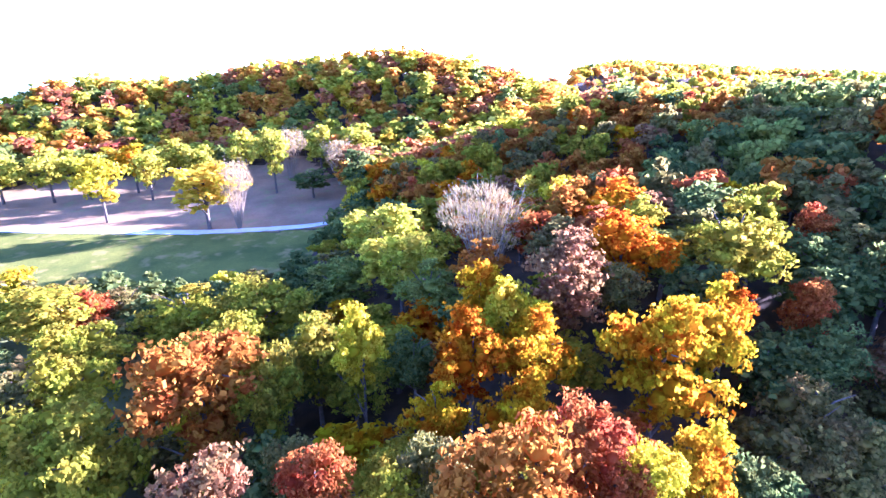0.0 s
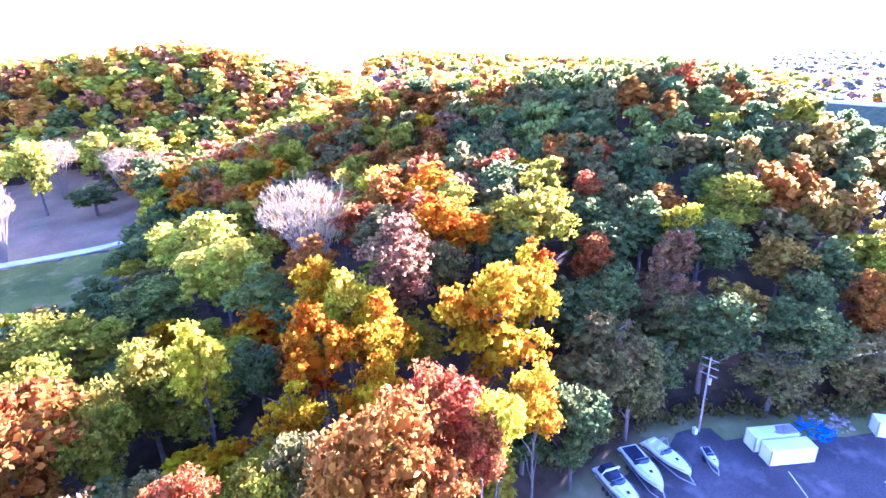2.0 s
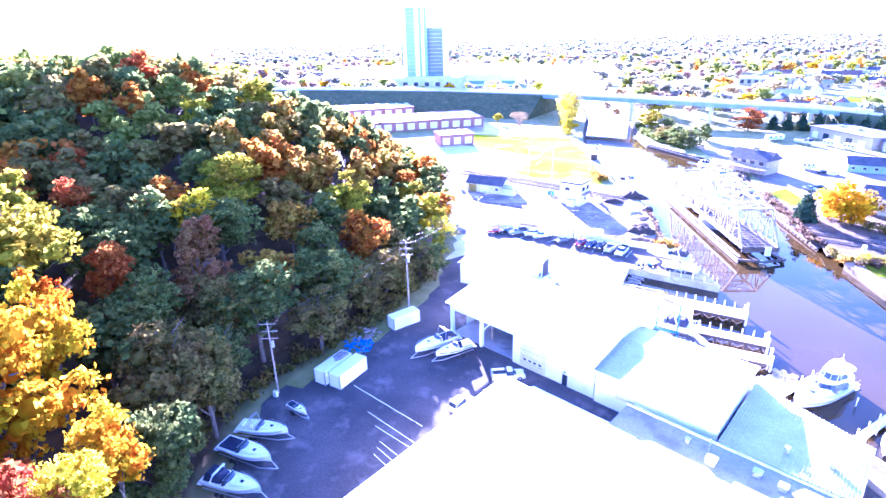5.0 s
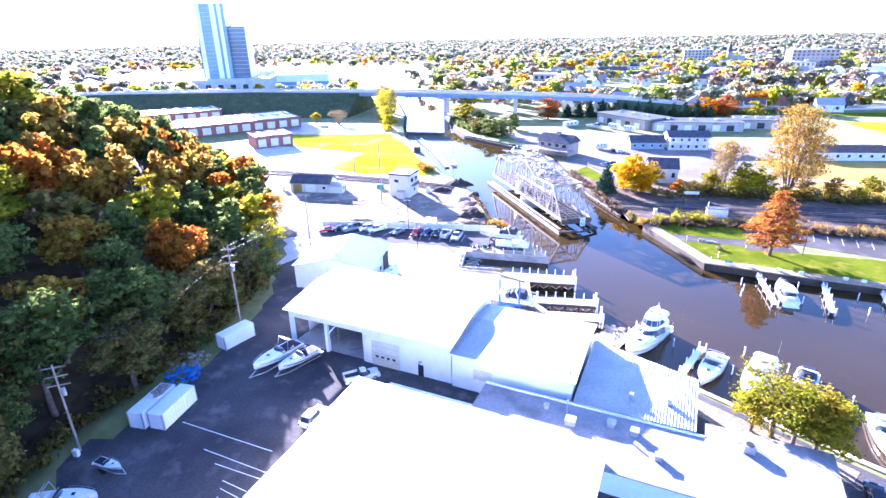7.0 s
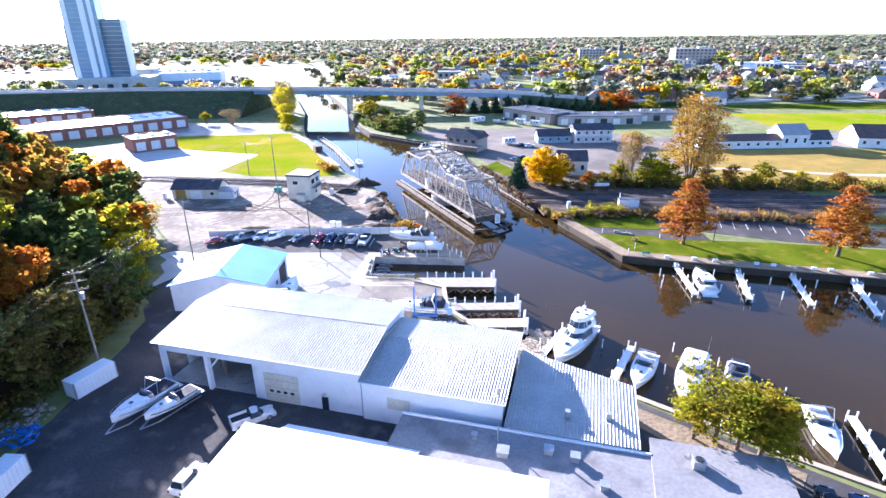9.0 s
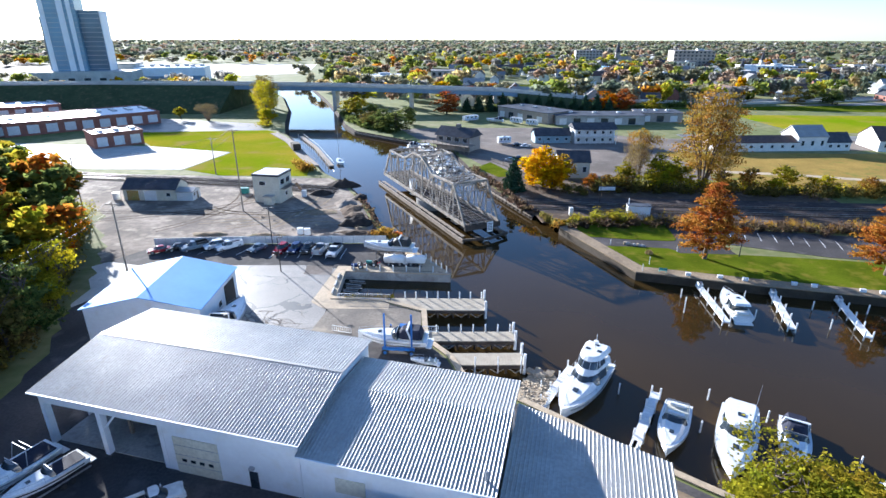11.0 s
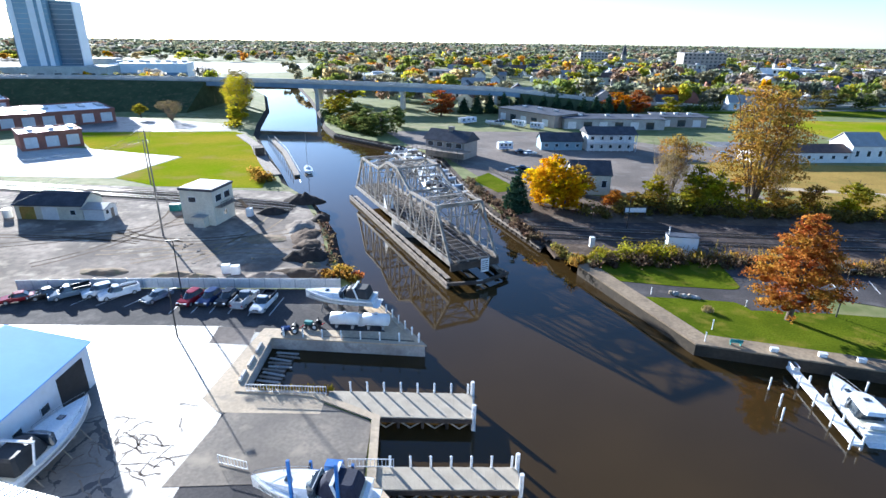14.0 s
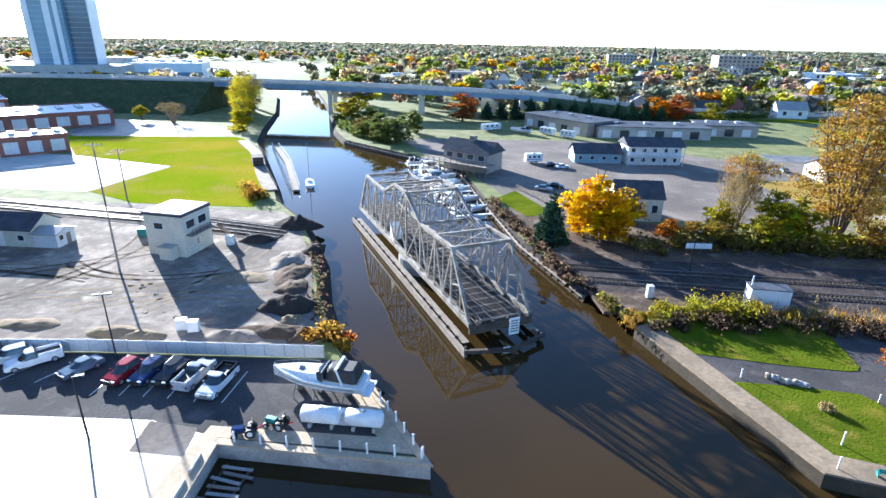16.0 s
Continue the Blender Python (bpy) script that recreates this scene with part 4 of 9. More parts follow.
def ribbed_roof(parent, material, label, u0, u1, v0, v1, z0, z1, thick=0.12, rib=0.36, high=0.04, u1b=None, v1b=None):
    """A sloping steel roof sheet, and on it raised ribs that run up the slope."""
    u1b = u1 if u1b is None else u1b
    v1b = v1 if v1b is None else v1b
    g = Geo()
    g.add([(u0, v0, z0), (u1, v0, z0), (u1b, v1b, z1), (u0, v1, z1), (u0, v0, z0 - thick), (u1, v0, z0 - thick), (u1b, v1b, z1 - thick), (u0, v1, z1 - thick)],
          [(0, 1, 2, 3), (7, 6, 5, 4), (0, 4, 5, 1), (1, 5, 6, 2), (2, 6, 7, 3), (3, 7, 4, 0)])
    roof = part("roof", g, material, parent, label)
    n = max(2, int((u1 - u0) / rib))
    shared = None
    for i in range(n + 1):
        k = i / n
        a, b = Vector((0, v0, z0)), Vector(((u1b - u1) * k, v1 + (v1b - v1) * k, z1))
        w = min(0.08, rib * 0.22)
        if shared is None or u1b != u1 or v1b != v1:
            s = Geo().add([a + Vector((-w, 0, 0)), a + Vector((-w * 0.4, 0, high)), a + Vector((w * 0.4, 0, high)), a + Vector((w, 0, 0)), b + Vector((-w, 0, 0)), b + Vector((-w * 0.4, 0, high)), b + Vector((w * 0.4, 0, high)), b + Vector((w, 0, 0))],
                          [(0, 1, 5, 4), (1, 2, 6, 5), (2, 3, 7, 6), (0, 3, 2, 1), (4, 5, 6, 7)])
            shared = s.mesh("rib")
            shared.materials.append(material)
        o = new("rib", shared)
        o.parent, o.location = roof, (u0 + (u1 - u0) * k, 0, 0.003)
    return roof


def wall_panel(g, a, b, z0, z1, z1b=None, thick=0.2):
    """A wall from a to b, with a sloping top where z1b is given."""
    a, b = Vector(a), Vector(b)
    d = (b - a).normalized()
    s = Vector((-d.y, d.x)) * thick
    z1b = z1 if z1b is None else z1b
    g.add([(a.x, a.y, z0), (b.x, b.y, z0), (b.x + s.x, b.y + s.y, z0), (a.x + s.x, a.y + s.y, z0), (a.x, a.y, z1), (b.x, b.y, z1b), (b.x + s.x, b.y + s.y, z1b), (a.x + s.x, a.y + s.y, z1)],
          [(3, 2, 1, 0), (4, 5, 6, 7), (0, 1, 5, 4), (1, 2, 6, 5), (2, 3, 7, 6), (3, 0, 4, 7)])
    return g


def build_warehouse():
    ob = thing("boat_warehouse", shed_pose(), "large white steel boat shed with ribbed roof and open bays", "building")
    e, r, bk = 7.0, 8.5, 7.6          # eave, ridge and back eave above the yard
    ribbed_roof(ob, ROOF_STEEL, "ribbed galvanised steel roof slope", -0.6, 31.4, -0.5, 9.6, e, r)
    ribbed_roof(ob, ROOF_STEEL, "", -0.6, 31.4, 18.0, 9.6, bk, r)
    part("ridge_cap", Geo().beam((-0.6, 9.6, r + 0.036), (31.4, 9.6, r + 0.036), 0.4, 0.015), ROOF_STEEL, ob)
    w = Geo()
    wall_panel(w, (15.6, 0), (31.0, 0), 0, e - 0.1)
    part("front_wall", w, WHITE_STEEL, ob)
    w = Geo()
    wall_panel(w, (31.0, 0.2), (31.0, 9.6), 0, e - 0.1, r - 0.15)
    wall_panel(w, (31.0, 9.6), (31.0, 17.6), 0, r - 0.15, bk - 0.15)
    part("end_wall", w, WHITE_STEEL, ob)
    w = Geo()
    wall_panel(w, (31.0, 17.6), (0, 17.6), 0, bk - 0.15)
    part("back_wall", w, WHITE_STEEL, ob)
    w = Geo()
    wall_panel(w, (0, 17.6), (0, 9.6), 0, bk - 0.15, r - 0.15)
    wall_panel(w, (0, 9.6), (0, 4.8), 0, r - 0.15, e + 0.6)
    wall_panel(w, (0, 4.8), (0, 0.0), 5.2, e + 0.6, e - 0.1)
    part("gable_wall", w, WHITE_STEEL, ob)
    part("header", wall_panel(Geo(), (0, 0), (15.6, 0), 5.5, e - 0.1), WHITE_STEEL, ob)
    for u in (0.25, 7.6, 15.3):
        part("post", Geo().box((u, 0.35, 2.75), (0.55, 0.7, 5.5)), WHITE_STEEL, ob)
    part("inner_post", Geo().box((7.6, 3.5, 3.2), (0.35, 0.35, 6.4)), RUSTY, ob)
    part("knee_brace", Geo().beam((8.0, 0.3, 3.6), (9.6, 0.3, 5.5), 0.2), WHITE_STEEL, ob)
    d = part("roller_door", Geo().box((19.3, -0.04, 2.3), (5.2, 0.1, 4.6)), CREAM, ob, "pale cream roller door")
    for z in (1.2, 2.4, 3.6):
        part("panel_joint", Geo().box((19.3, -0.10, z), (5.2, 0.03, 0.06)), STEEL, d)
    for i in range(4):
        part("window", Geo().box((17.7 + i * 1.05, -0.105, 1.75), (0.55, 0.03, 0.35)), GLASS, d)
    door = part("door", Geo().box((25.7, -0.04, 1.05), (0.95, 0.1, 2.1)), GLASS, ob, "dark personnel door")
    part("lamp", Geo().box((25.7, -0.25, 2.7), (0.5, 0.4, 0.25)), STEEL, ob)
    part("gutter", Geo().beam((-0.6, -0.58, e - 0.06), (31.4, -0.58, e - 0.06), 0.16), WHITE_STEEL, ob)
    part("floor_slab", Geo().box((15.5, 9, 0.06), (30.6, 17, 0.1)), CONCRETE, ob)

    ob = thing("boat_workshop", shed_pose(), "lower white steel workshop with a ribbed roof", "building")
    e, r, bk = 6.1, 7.3, 6.6
    ribbed_roof(ob, ROOF_STEEL, "ribbed galvanised steel roof slope", 31.15, 50.0, -0.9, 8.8, e, r)
    ribbed_roof(ob, ROOF_STEEL, "", 31.3, 50.0, 15.6, 8.8, bk, r)
    w = Geo()
    wall_panel(w, (31.3, -0.4), (49.6, -0.4), 0, e - 0.1)
    part("front_wall", w, WHITE_STEEL, ob)
    w = Geo()
    wall_panel(w, (49.6, -0.4), (49.6, 8.8), 0, e - 0.1, r - 0.15)
    wall_panel(w, (49.6, 8.8), (49.6, 15.2), 0, r - 0.15, bk - 0.15)
    part("end_wall", w, WHITE_STEEL, ob)
    part("back_wall", wall_panel(Geo(), (49.4, 15.2), (31.3, 15.2), 0, bk - 0.15), WHITE_STEEL, ob)
    part("wall_panel", Geo().box((36.3, -0.46, 3.2), (3.0, 0.08, 1.7)), CREAM, ob, "faded yellow wall patch")
    part("vent_pipe", Geo().tube((48.9, 0.6, e), (48.9, 0.6, e + 1.2), 0.13), STEEL, ob)
    part("gutter", Geo().beam((31.15, -0.98, e - 0.06), (50.0, -0.98, e - 0.06), 0.16), WHITE_STEEL, ob)

    ob = thing("boat_annex", shed_pose(), "low white annex with a ribbed roof beside the seawall", "building")
    ribbed_roof(ob, ROOF_STEEL, "low ribbed steel roof", 50.1, 65.4, -2.0, 14.6, 3.9, 4.3, v1b=9.3, rib=0.40)
    g = Geo()
    wall_panel(g, (50.1, -1.8), (65.2, -1.8), 0, 3.8)
    wall_panel(g, (65.2, -1.8), (65.2, 9.0), 0, 3.8, 4.1)
    wall_panel(g, (65.2, 9.0), (50.3, 14.2), 0, 4.1)
    part("wall", g, WHITE_STEEL, ob)
    for u, v in ((57.2, 1.5), (62, 2.2)):
        part("roof_vent", Geo().box((u, v, 4.5), (0.6, 0.6, 0.9)), STEEL, ob)


build_warehouse()


def build_front_sheds():
    """The broad white shed, its lean-to and the flat roofs in front of the workshop."""
    ob = thing("white_shed", pose(-31.3, 41.8, G, 0, 0, math.degrees(math.atan2(U.y, U.x))), "broad white steel shed with a bright white roof", "building")
    ribbed_roof(ob, ROOF_WHITE, "smooth white steel roof", -0.5, 34.0, -22, 22.6, 4.3, 5.7, rib=3.0, high=0.018)
    g = Geo()
    wall_panel(g, (0, 22.2), (0, -21), 0, 5.5, 4.2)
    wall_panel(g, (33.6, 22.2), (0, 22.2), 0, 5.5)
    wall_panel(g, (33.6, -21), (33.6, 22.2), 0, 4.2, 5.5)
    wall_panel(g, (0, -21), (33.6, -21), 0, 4.2)
    part("wall", g, WHITE_STEEL, ob)
    part("flue", Geo().tube((8.5, 1.5, 5.0), (8.5, 1.5, 9.2), 0.11), STEEL, ob)
    ob = thing("lean_to", pose(-31.3, 41.8, G, 0, 0, math.degrees(math.atan2(U.y, U.x))), "pale lean-to roof behind the white shed", "building")
    ribbed_roof(ob, ROOF_WHITE, "", 2.6, 19.5, 26.2, 22.85, 3.2, 4.6, rib=3.0, high=0.018)
    g = Geo()
    wall_panel(g, (2.8, 23), (2.8, 26), 0, 4.3, 3.0)
    wall_panel(g, (19.3, 26), (2.8, 26), 0, 3.0)
    part("wall", g, WHITE_STEEL, ob)

    ob = thing("flat_roof_block", shed_pose(), "long low block with a grey membrane roof and vents", "building")
    part("wall", Geo().box((52.0, -7.4, 1.7), (28.6, 10.2, 3.3)), WHITE_STEEL, ob)
    part("roof", Geo().box((52.0, -7.4, 3.43), (29, 10.6, 0.16)), ROOF_GREY, ob, "stained grey membrane roof")
    part("parapet", Geo().box((52.0, -2.2, 3.6), (29, 0.25, 0.35)), WHITE_STEEL, ob)
    for u, v, s in ((55.5, -4.6, 0.9), (58.4, -5.0, 0.9), (50.6, -6.1, 1.2), (47.0, -4.4, 0.5), (61.5, -8.4, 0.8)):
        part("roof_vent", Geo().box((u, v, 3.85), (s, s, 0.7)).box((u, v, 4.25), (s + 0.2, s + 0.2, 0.1)), STEEL, ob)
    part("vent_pipe", Geo().tube((49.7, -4.2, 3.5), (49.7, -4.2, 5.6), 0.09), STEEL, ob)
    ob = thing("office_block", shed_pose(), "low office block with a flat grey roof by the seawall", "building")
    part("wall", Geo().box((73.4, -6.2, 1.8), (13.4, 13.0, 3.5)), WHITE_STEEL, ob)
    part("roof", Geo().box((73.4, -6.2, 3.63), (13.9, 13.5, 0.16)), ROOF_GREY, ob, "flat grey membrane roof")
    u = part("rooftop_unit", Geo().box((71.2, -2.9, 4.2), (1.2, 1.2, 1.0)), STEEL, ob, "grey air-conditioning unit")
    part("fan", Geo().tube((71.2, -2.9, 4.7), (71.2, -2.9, 4.8), 0.45, n=12), BLACK, u)
    for i in range(4):
        part("vent_pipe", Geo().tube((70.0 + i * 0.5, -1.6, 3.7), (70.0 + i * 0.5, -1.6, 4.5), 0.06), STEEL, ob)


build_front_sheds()


def build_gabled_shed():
    ob = thing("blue_roofed_shed", pose(-35.2, 101.6, G, 0, 0, 90), "white steel boat shed with skylight blue in its roof colour", "building")
    # x runs away along the eave wall, y to the left across the gable
    n, w = 14.8, 17.0
    e, r = 5.4, 7.3
    # white roof; the blue of skylight is in the material's colour
    for y0, name in ((-0.4, "roof"), (w + 0.4, "roof")):
        g = Geo()
        m = w / 2
        g.add([(-0.4, y0, e - 0.1), (n + 0.4, y0, e - 0.1), (n + 0.4, m, r), (-0.4, m, r), (-0.4, y0, e - 0.22), (n + 0.4, y0, e - 0.22), (n + 0.4, m, r - 0.12), (-0.4, m, r - 0.12)],
              [(0, 1, 2, 3), (7, 6, 5, 4), (0, 4, 5, 1), (1, 5, 6, 2), (2, 6, 7, 3), (3, 7, 4, 0)])
        part(name, g, ROOF_BLUE, ob, "white steel roof slope with skylight blue in its colour")
    for x in (0, n - 0.2):
        g = Geo().add([(x, 0, 0), (x, w, 0), (x, w, e - 0.2), (x, w / 2, r - 0.15), (x, 0, e - 0.2), (x + 0.2, 0, 0), (x + 0.2, w, 0), (x + 0.2, w, e - 0.2), (x + 0.2, w / 2, r - 0.15), (x + 0.2, 0, e - 0.2)],
              [(0, 1, 2, 3, 4), (9, 8, 7, 6, 5), (0, 5, 6, 1), (1, 6, 7, 2), (2, 7, 8, 3), (3, 8, 9, 4), (4, 9, 5, 0)])
        part("gable_wall", g, WHITE_STEEL, ob)
    part("side_wall", Geo().box((n / 2, 0.1, e / 2 - 0.1), (n - 0.4, 0.2, e - 0.2)), WHITE_STEEL, ob)
    part("side_wall", Geo().box((n / 2, w - 0.1, e / 2 - 0.1), (n - 0.4, 0.2, e - 0.2)), WHITE_STEEL, ob)
    # closed black panel; the doorway's inner darkness is put into its colour
    part("bay_door", Geo().box((11.4, -0.03, 2.1), (4.2, 0.1, 4.2)), BLACK, ob, "open bay door, its dark inside a black panel")
    for x in (3.2, 7.0):
        wd = part("window", Geo().box((x, -0.03, 2.4), (1.3, 0.08, 1.0)), WHITE_PAINT, ob)
        part("pane", Geo().box((x, -0.08, 2.4), (1.1, 0.04, 0.8)), GLASS, wd)
    for y in (3.6, 6.0):
        wd = part("window", Geo().box((-0.03, y, 1.9), (0.08, 1.2, 0.9)), WHITE_PAINT, ob)
        part("pane", Geo().box((-0.08, y, 1.9), (0.04, 1.0, 0.7)), GLASS, wd)


build_gabled_shed()


# ---------------------------------------------------------------- swing bridge
def build_bridge():
    """A through-truss railway swing bridge, standing open along the creek."""
    ang = math.degrees(math.atan2(0.911, -0.412))
    ob = thing("swing_bridge", pose(6.1, 147.2, 0, 0, 0, ang), "weathered grey steel truss railway swing bridge, standing open", "bridge")
    W, zb = -8.8, 3.6                       # x runs away from the near end, y is negative across
    top = [(0.4, 3.6), (6.3, 11.9), (12.3, 11.7), (18.3, 11.5), (25.0, 14.6), (31.0, 14.6), (37.0, 12.0), (42.8, 11.9), (48.9, 12.0), (54.8, 3.6)]
    for y in (0.0, W):
        tr = part("truss", Geo().beam((0, y, zb), (55.2, y, zb), 0.55, 0.7), RUSTY, ob, "riveted grey steel side truss")
        for a, b in zip(top, top[1:]):
            part("chord", Geo().beam((a[0], y, a[1]), (b[0], y, b[1]), 0.42, 0.45), RUSTY, tr)
        for x, z in top[1:-1]:
            part("vertical", Geo().beam((x, y, zb), (x, y, z), 0.26, 0.28), RUSTY, tr)
        xs = [t[0] for t in top]
        zs = [t[1] for t in top]
        for i in range(1, len(top) - 2):
            mid = (xs[i] + xs[i + 1]) / 2
            if i in (1, 2, 6, 7):
                part("diagonal", Geo().beam((xs[i], y, zs[i]), (mid, y, zb), 0.22, 0.25), RUSTY, tr)
                part("diagonal", Geo().beam((xs[i + 1], y, zs[i + 1]), (mid, y, zb), 0.22, 0.25), RUSTY, tr)
                part("hanger", Geo().beam((mid, y, (zs[i] + zs[i + 1]) / 2), (mid, y, zb), 0.14), RUSTY, tr)
            else:
                part("diagonal", Geo().beam((xs[i], y, zs[i]), (xs[i + 1], y, zb), 0.2, 0.2), RUSTY, tr)
                part("diagonal", Geo().beam((xs[i + 1], y, zs[i + 1]), (xs[i], y, zb), 0.2, 0.2), RUSTY, tr)
        for x0, x1 in ((0.4, 6.3), (54.8, 48.9)):
            part("strut", Geo().beam(((x0 + x1) / 2, y, 7.7), (x1, y, zb + 3.2), 0.16), RUSTY, tr)
            part("hanger", Geo().beam(((x0 + x1) / 2, y, 7.7), ((x0 + x1) / 2, y, zb), 0.16), RUSTY, tr)
        rail = part("railing", Geo().beam((0.5, y * 1.09 + 0.4, zb + 1.3), (55, y * 1.09 + 0.4, zb + 1.3), 0.07), RUSTY, ob)
    for i, (x, z) in enumerate(top[1:-1]):
        part("portal" if i in (0, 7) else "cross_strut", Geo().beam((x, 0, z), (x, W, z), 0.35, 0.5 if i in (0, 7) else 0.35), RUSTY, ob)
        part("sway_brace", Geo().beam((x, 0, z - 2.2), (x, W, z - 2.2), 0.18), RUSTY, ob)
        for k in range(4):
            part("sway_lattice", Geo().beam((x, W * k / 4, z - (2.2 if k % 2 else 0)), (x, W * (k + 1) / 4, z - (0 if k % 2 else 2.2)), 0.11), RUSTY, ob)
    for a, b in zip(top[1:-1], top[2:-1]):
        part("lateral_brace", Geo().beam((a[0], 0, a[1]), (b[0], W, b[1]), 0.16), RUSTY, ob)
        part("lateral_brace", Geo().beam((a[0], W, a[1]), (b[0], 0, b[1]), 0.16), RUSTY, ob)
    for k in (1, 2, 3):
        part("wire_run", Geo().beam((6, W * (0.55 + 0.06 * k), 12.3), (25, W * (0.55 + 0.06 * k), 15.0), 0.05), STEEL, ob)
    for i in range(10):
        x = 0.2 + i * 6.08
        part("floor_beam", Geo().beam((x, 0, zb - 0.35), (x, W, zb - 0.35), 0.4, 0.7), DARK_TIMBER, ob)
    for y in (-1.4, -3.2, -5.4, -7.2):
        part("stringer", Geo().beam((0, y, zb - 0.1), (55.2, y, zb - 0.1), 0.35, 0.6), RUSTY, ob)
    deck = part("deck", Geo().box((27.6, W / 2, zb + 0.1), (55.0, 6.9, 0.08)), DARK_TIMBER, ob, "dark timber open deck")
    for y in (-1.6, -3.05, -5.75, -7.2):
        part("rail", Geo().beam((0, y, zb + 0.47), (55.2, y, zb + 0.47), 0.09, 0.17), RAIL, ob)
    for i in range(150):
        part("sleeper", Geo().box((0.3 + i * 0.367, W / 2 + random.uniform(-0.12, 0.12), zb + 0.26), (0.2, 6.6, 0.24)), TIMBER if i % 5 == 0 else DARK_TIMBER, deck)
    # the fender of timber round the pier, and the end with its board
    for y0, s in ((1.3, 1), (W - 1.3, -1)):
        f = part("fender", Geo().beam((-1.5, y0, 0.7), (57, y0, 0.7), 0.45, 0.4), TIMBER, ob, "pale weathered timber fender beside the span")
        part("waler", Geo().beam((-1.5, y0, 0.1), (57, y0, 0.1), 0.4, 0.35), TIMBER, f)
        part("walkway", Geo().box((27.5, y0 - s * 0.8, 1.15), (55, 0.9, 0.1)), TIMBER, f)
        for i in range(20):
            part("pile", Geo().tube((-1 + i * 3.0, y0 - s * 0.25, -2), (-1 + i * 3.0, y0 - s * 0.25, 1.3), 0.18, n=7), DARK_TIMBER, f)
    pier = part("pivot_pier", Geo().tube((28, W / 2, -2), (28, W / 2, 2.4), 4.6, n=24), CONCRETE, ob, "round concrete pivot pier")
    part("turntable", Geo().tube((28, W / 2, 2.4), (28, W / 2, 3.0), 3.8, n=24), RUSTY, pier)
    cabin = part("machine_house", Geo().box((33.5, -0.9, zb + 1.5), (2.0, 1.5, 2.6)), WHITE_PAINT, ob, "small white control cabinet")
    part("roof", Geo().box((33.5, -0.9, zb + 2.86), (2.3, 1.8, 0.12)), STEEL, cabin)
    part("end_girder", Geo().beam((-0.1, 0.2, zb - 0.6), (-0.1, W - 0.2, zb - 0.6), 0.5, 1.2), DARK_TIMBER, ob)
    part("nose_fender", Geo().beam((-1.5, 1.5, 0.9), (-3.2, W / 2, 0.9), 0.5, 0.5), DARK_TIMBER, ob)
    part("nose_fender", Geo().beam((-3.2, W / 2, 0.9), (-1.5, W - 1.5, 0.9), 0.5, 0.5), DARK_TIMBER, ob)
    sb = part("sign_board", Geo().box((-1.0, W + 2.9, 2.9), (0.12, 1.5, 2.4)), WHITE_PAINT, ob, "white notice board with rows of bars")
    for k in range(5):
        part("text_bar", Geo().box((-1.07, W + 2.9, 3.7 - k * 0.38), (0.02, 1.1, 0.14)), BLACK, sb)
    part("sign_board", Geo().box((-2.9, W / 2 + 0.5, 0.8), (0.1, 1.0, 0.9)), WHITE_PAINT, ob)


build_bridge()


# ---------------------------------------------------------------- piers and slips
def build_pier(x0, x1, y0, y1, z, label, posts, side=1, skew=0.0):
    ob = thing("pier", pose(x0, y0, 0, 0, 0, skew), label, "pier")
    n, w = x1 - x0, y1 - y0
    deck = part("deck", Geo().box((n / 2, w / 2, z - 0.28), (n, w, 0.3)), TIMBER, ob)
    k = int(n / 0.42)
    for i in range(k):
        part("plank", Geo().box(((i + 0.5) * n / k, w / 2, z - 0.09), (n / k - 0.012, w + random.uniform(-0.05, 0.05), 0.08)), TAN, deck)
    for i in range(int(n / 2.6) + 1):
        for y in (0.25, w - 0.25):
            part("pile", Geo().tube((0.3 + i * 2.6, y, -2), (0.3 + i * 2.6, y, z - 0.4), 0.17, n=8), DARK_TIMBER, ob)
        part("cross_beam", Geo().beam((0.3 + i * 2.6, 0, z - 0.55), (0.3 + i * 2.6, w, z - 0.55), 0.25, 0.28), TIMBER, ob)
    for i in range(int(n / 2.6)):
        a, b = 0.3 + i * 2.6, 2.9 + i * 2.6
        part("brace", Geo().beam((a, 0.08, z - 0.5), ((a + b) / 2, 0.08, 0.15), 0.10, 0.12), TAN, ob)
        part("brace", Geo().beam((b, 0.08, z - 0.5), ((a + b) / 2, 0.08, 0.15), 0.10, 0.12), TAN, ob)
    for i in range(posts):
        x = n - 0.5 - i * (n - 1) / max(posts, 1)
        p = part("mooring_post", Geo().tube((x, w if side > 0 else 0.0, 0.2), (x, w if side > 0 else 0.0, z + 1.15), 0.11, n=8), WHITE_PAINT, ob)
        part("post_cap", Geo().tube((x, w if side > 0 else 0.0, z + 1.15), (x, w if side > 0 else 0.0, z + 1.3), 0.14, 0.04, n=8), WHITE_PAINT, p)
    for y in (0.1, w - 0.1):
        p = part("end_pile", Geo().tube((n, y, -1), (n, y, z + 1.6), 0.22, n=8), WHITE_PAINT, ob, "white end pile")
    part("stringer", Geo().beam((0, 0.0, z - 0.45), (n, 0.0, z - 0.45), 0.12, 0.5), DARK_TIMBER, ob)
    return ob


build_pier(-8.5, 7.6, 110.9, 115.2, G, "broad plank pier with white mooring posts", 8, 1, -1.5)
build_pier(-3.0, 11.2, 100.9, 103.6, G, "plank pier on braced piles with white posts", 7, 1, 0)
build_pier(1.0, 11.6, 94.6, 97.6, G, "short plank pier with white end piles", 3, -1, 0)
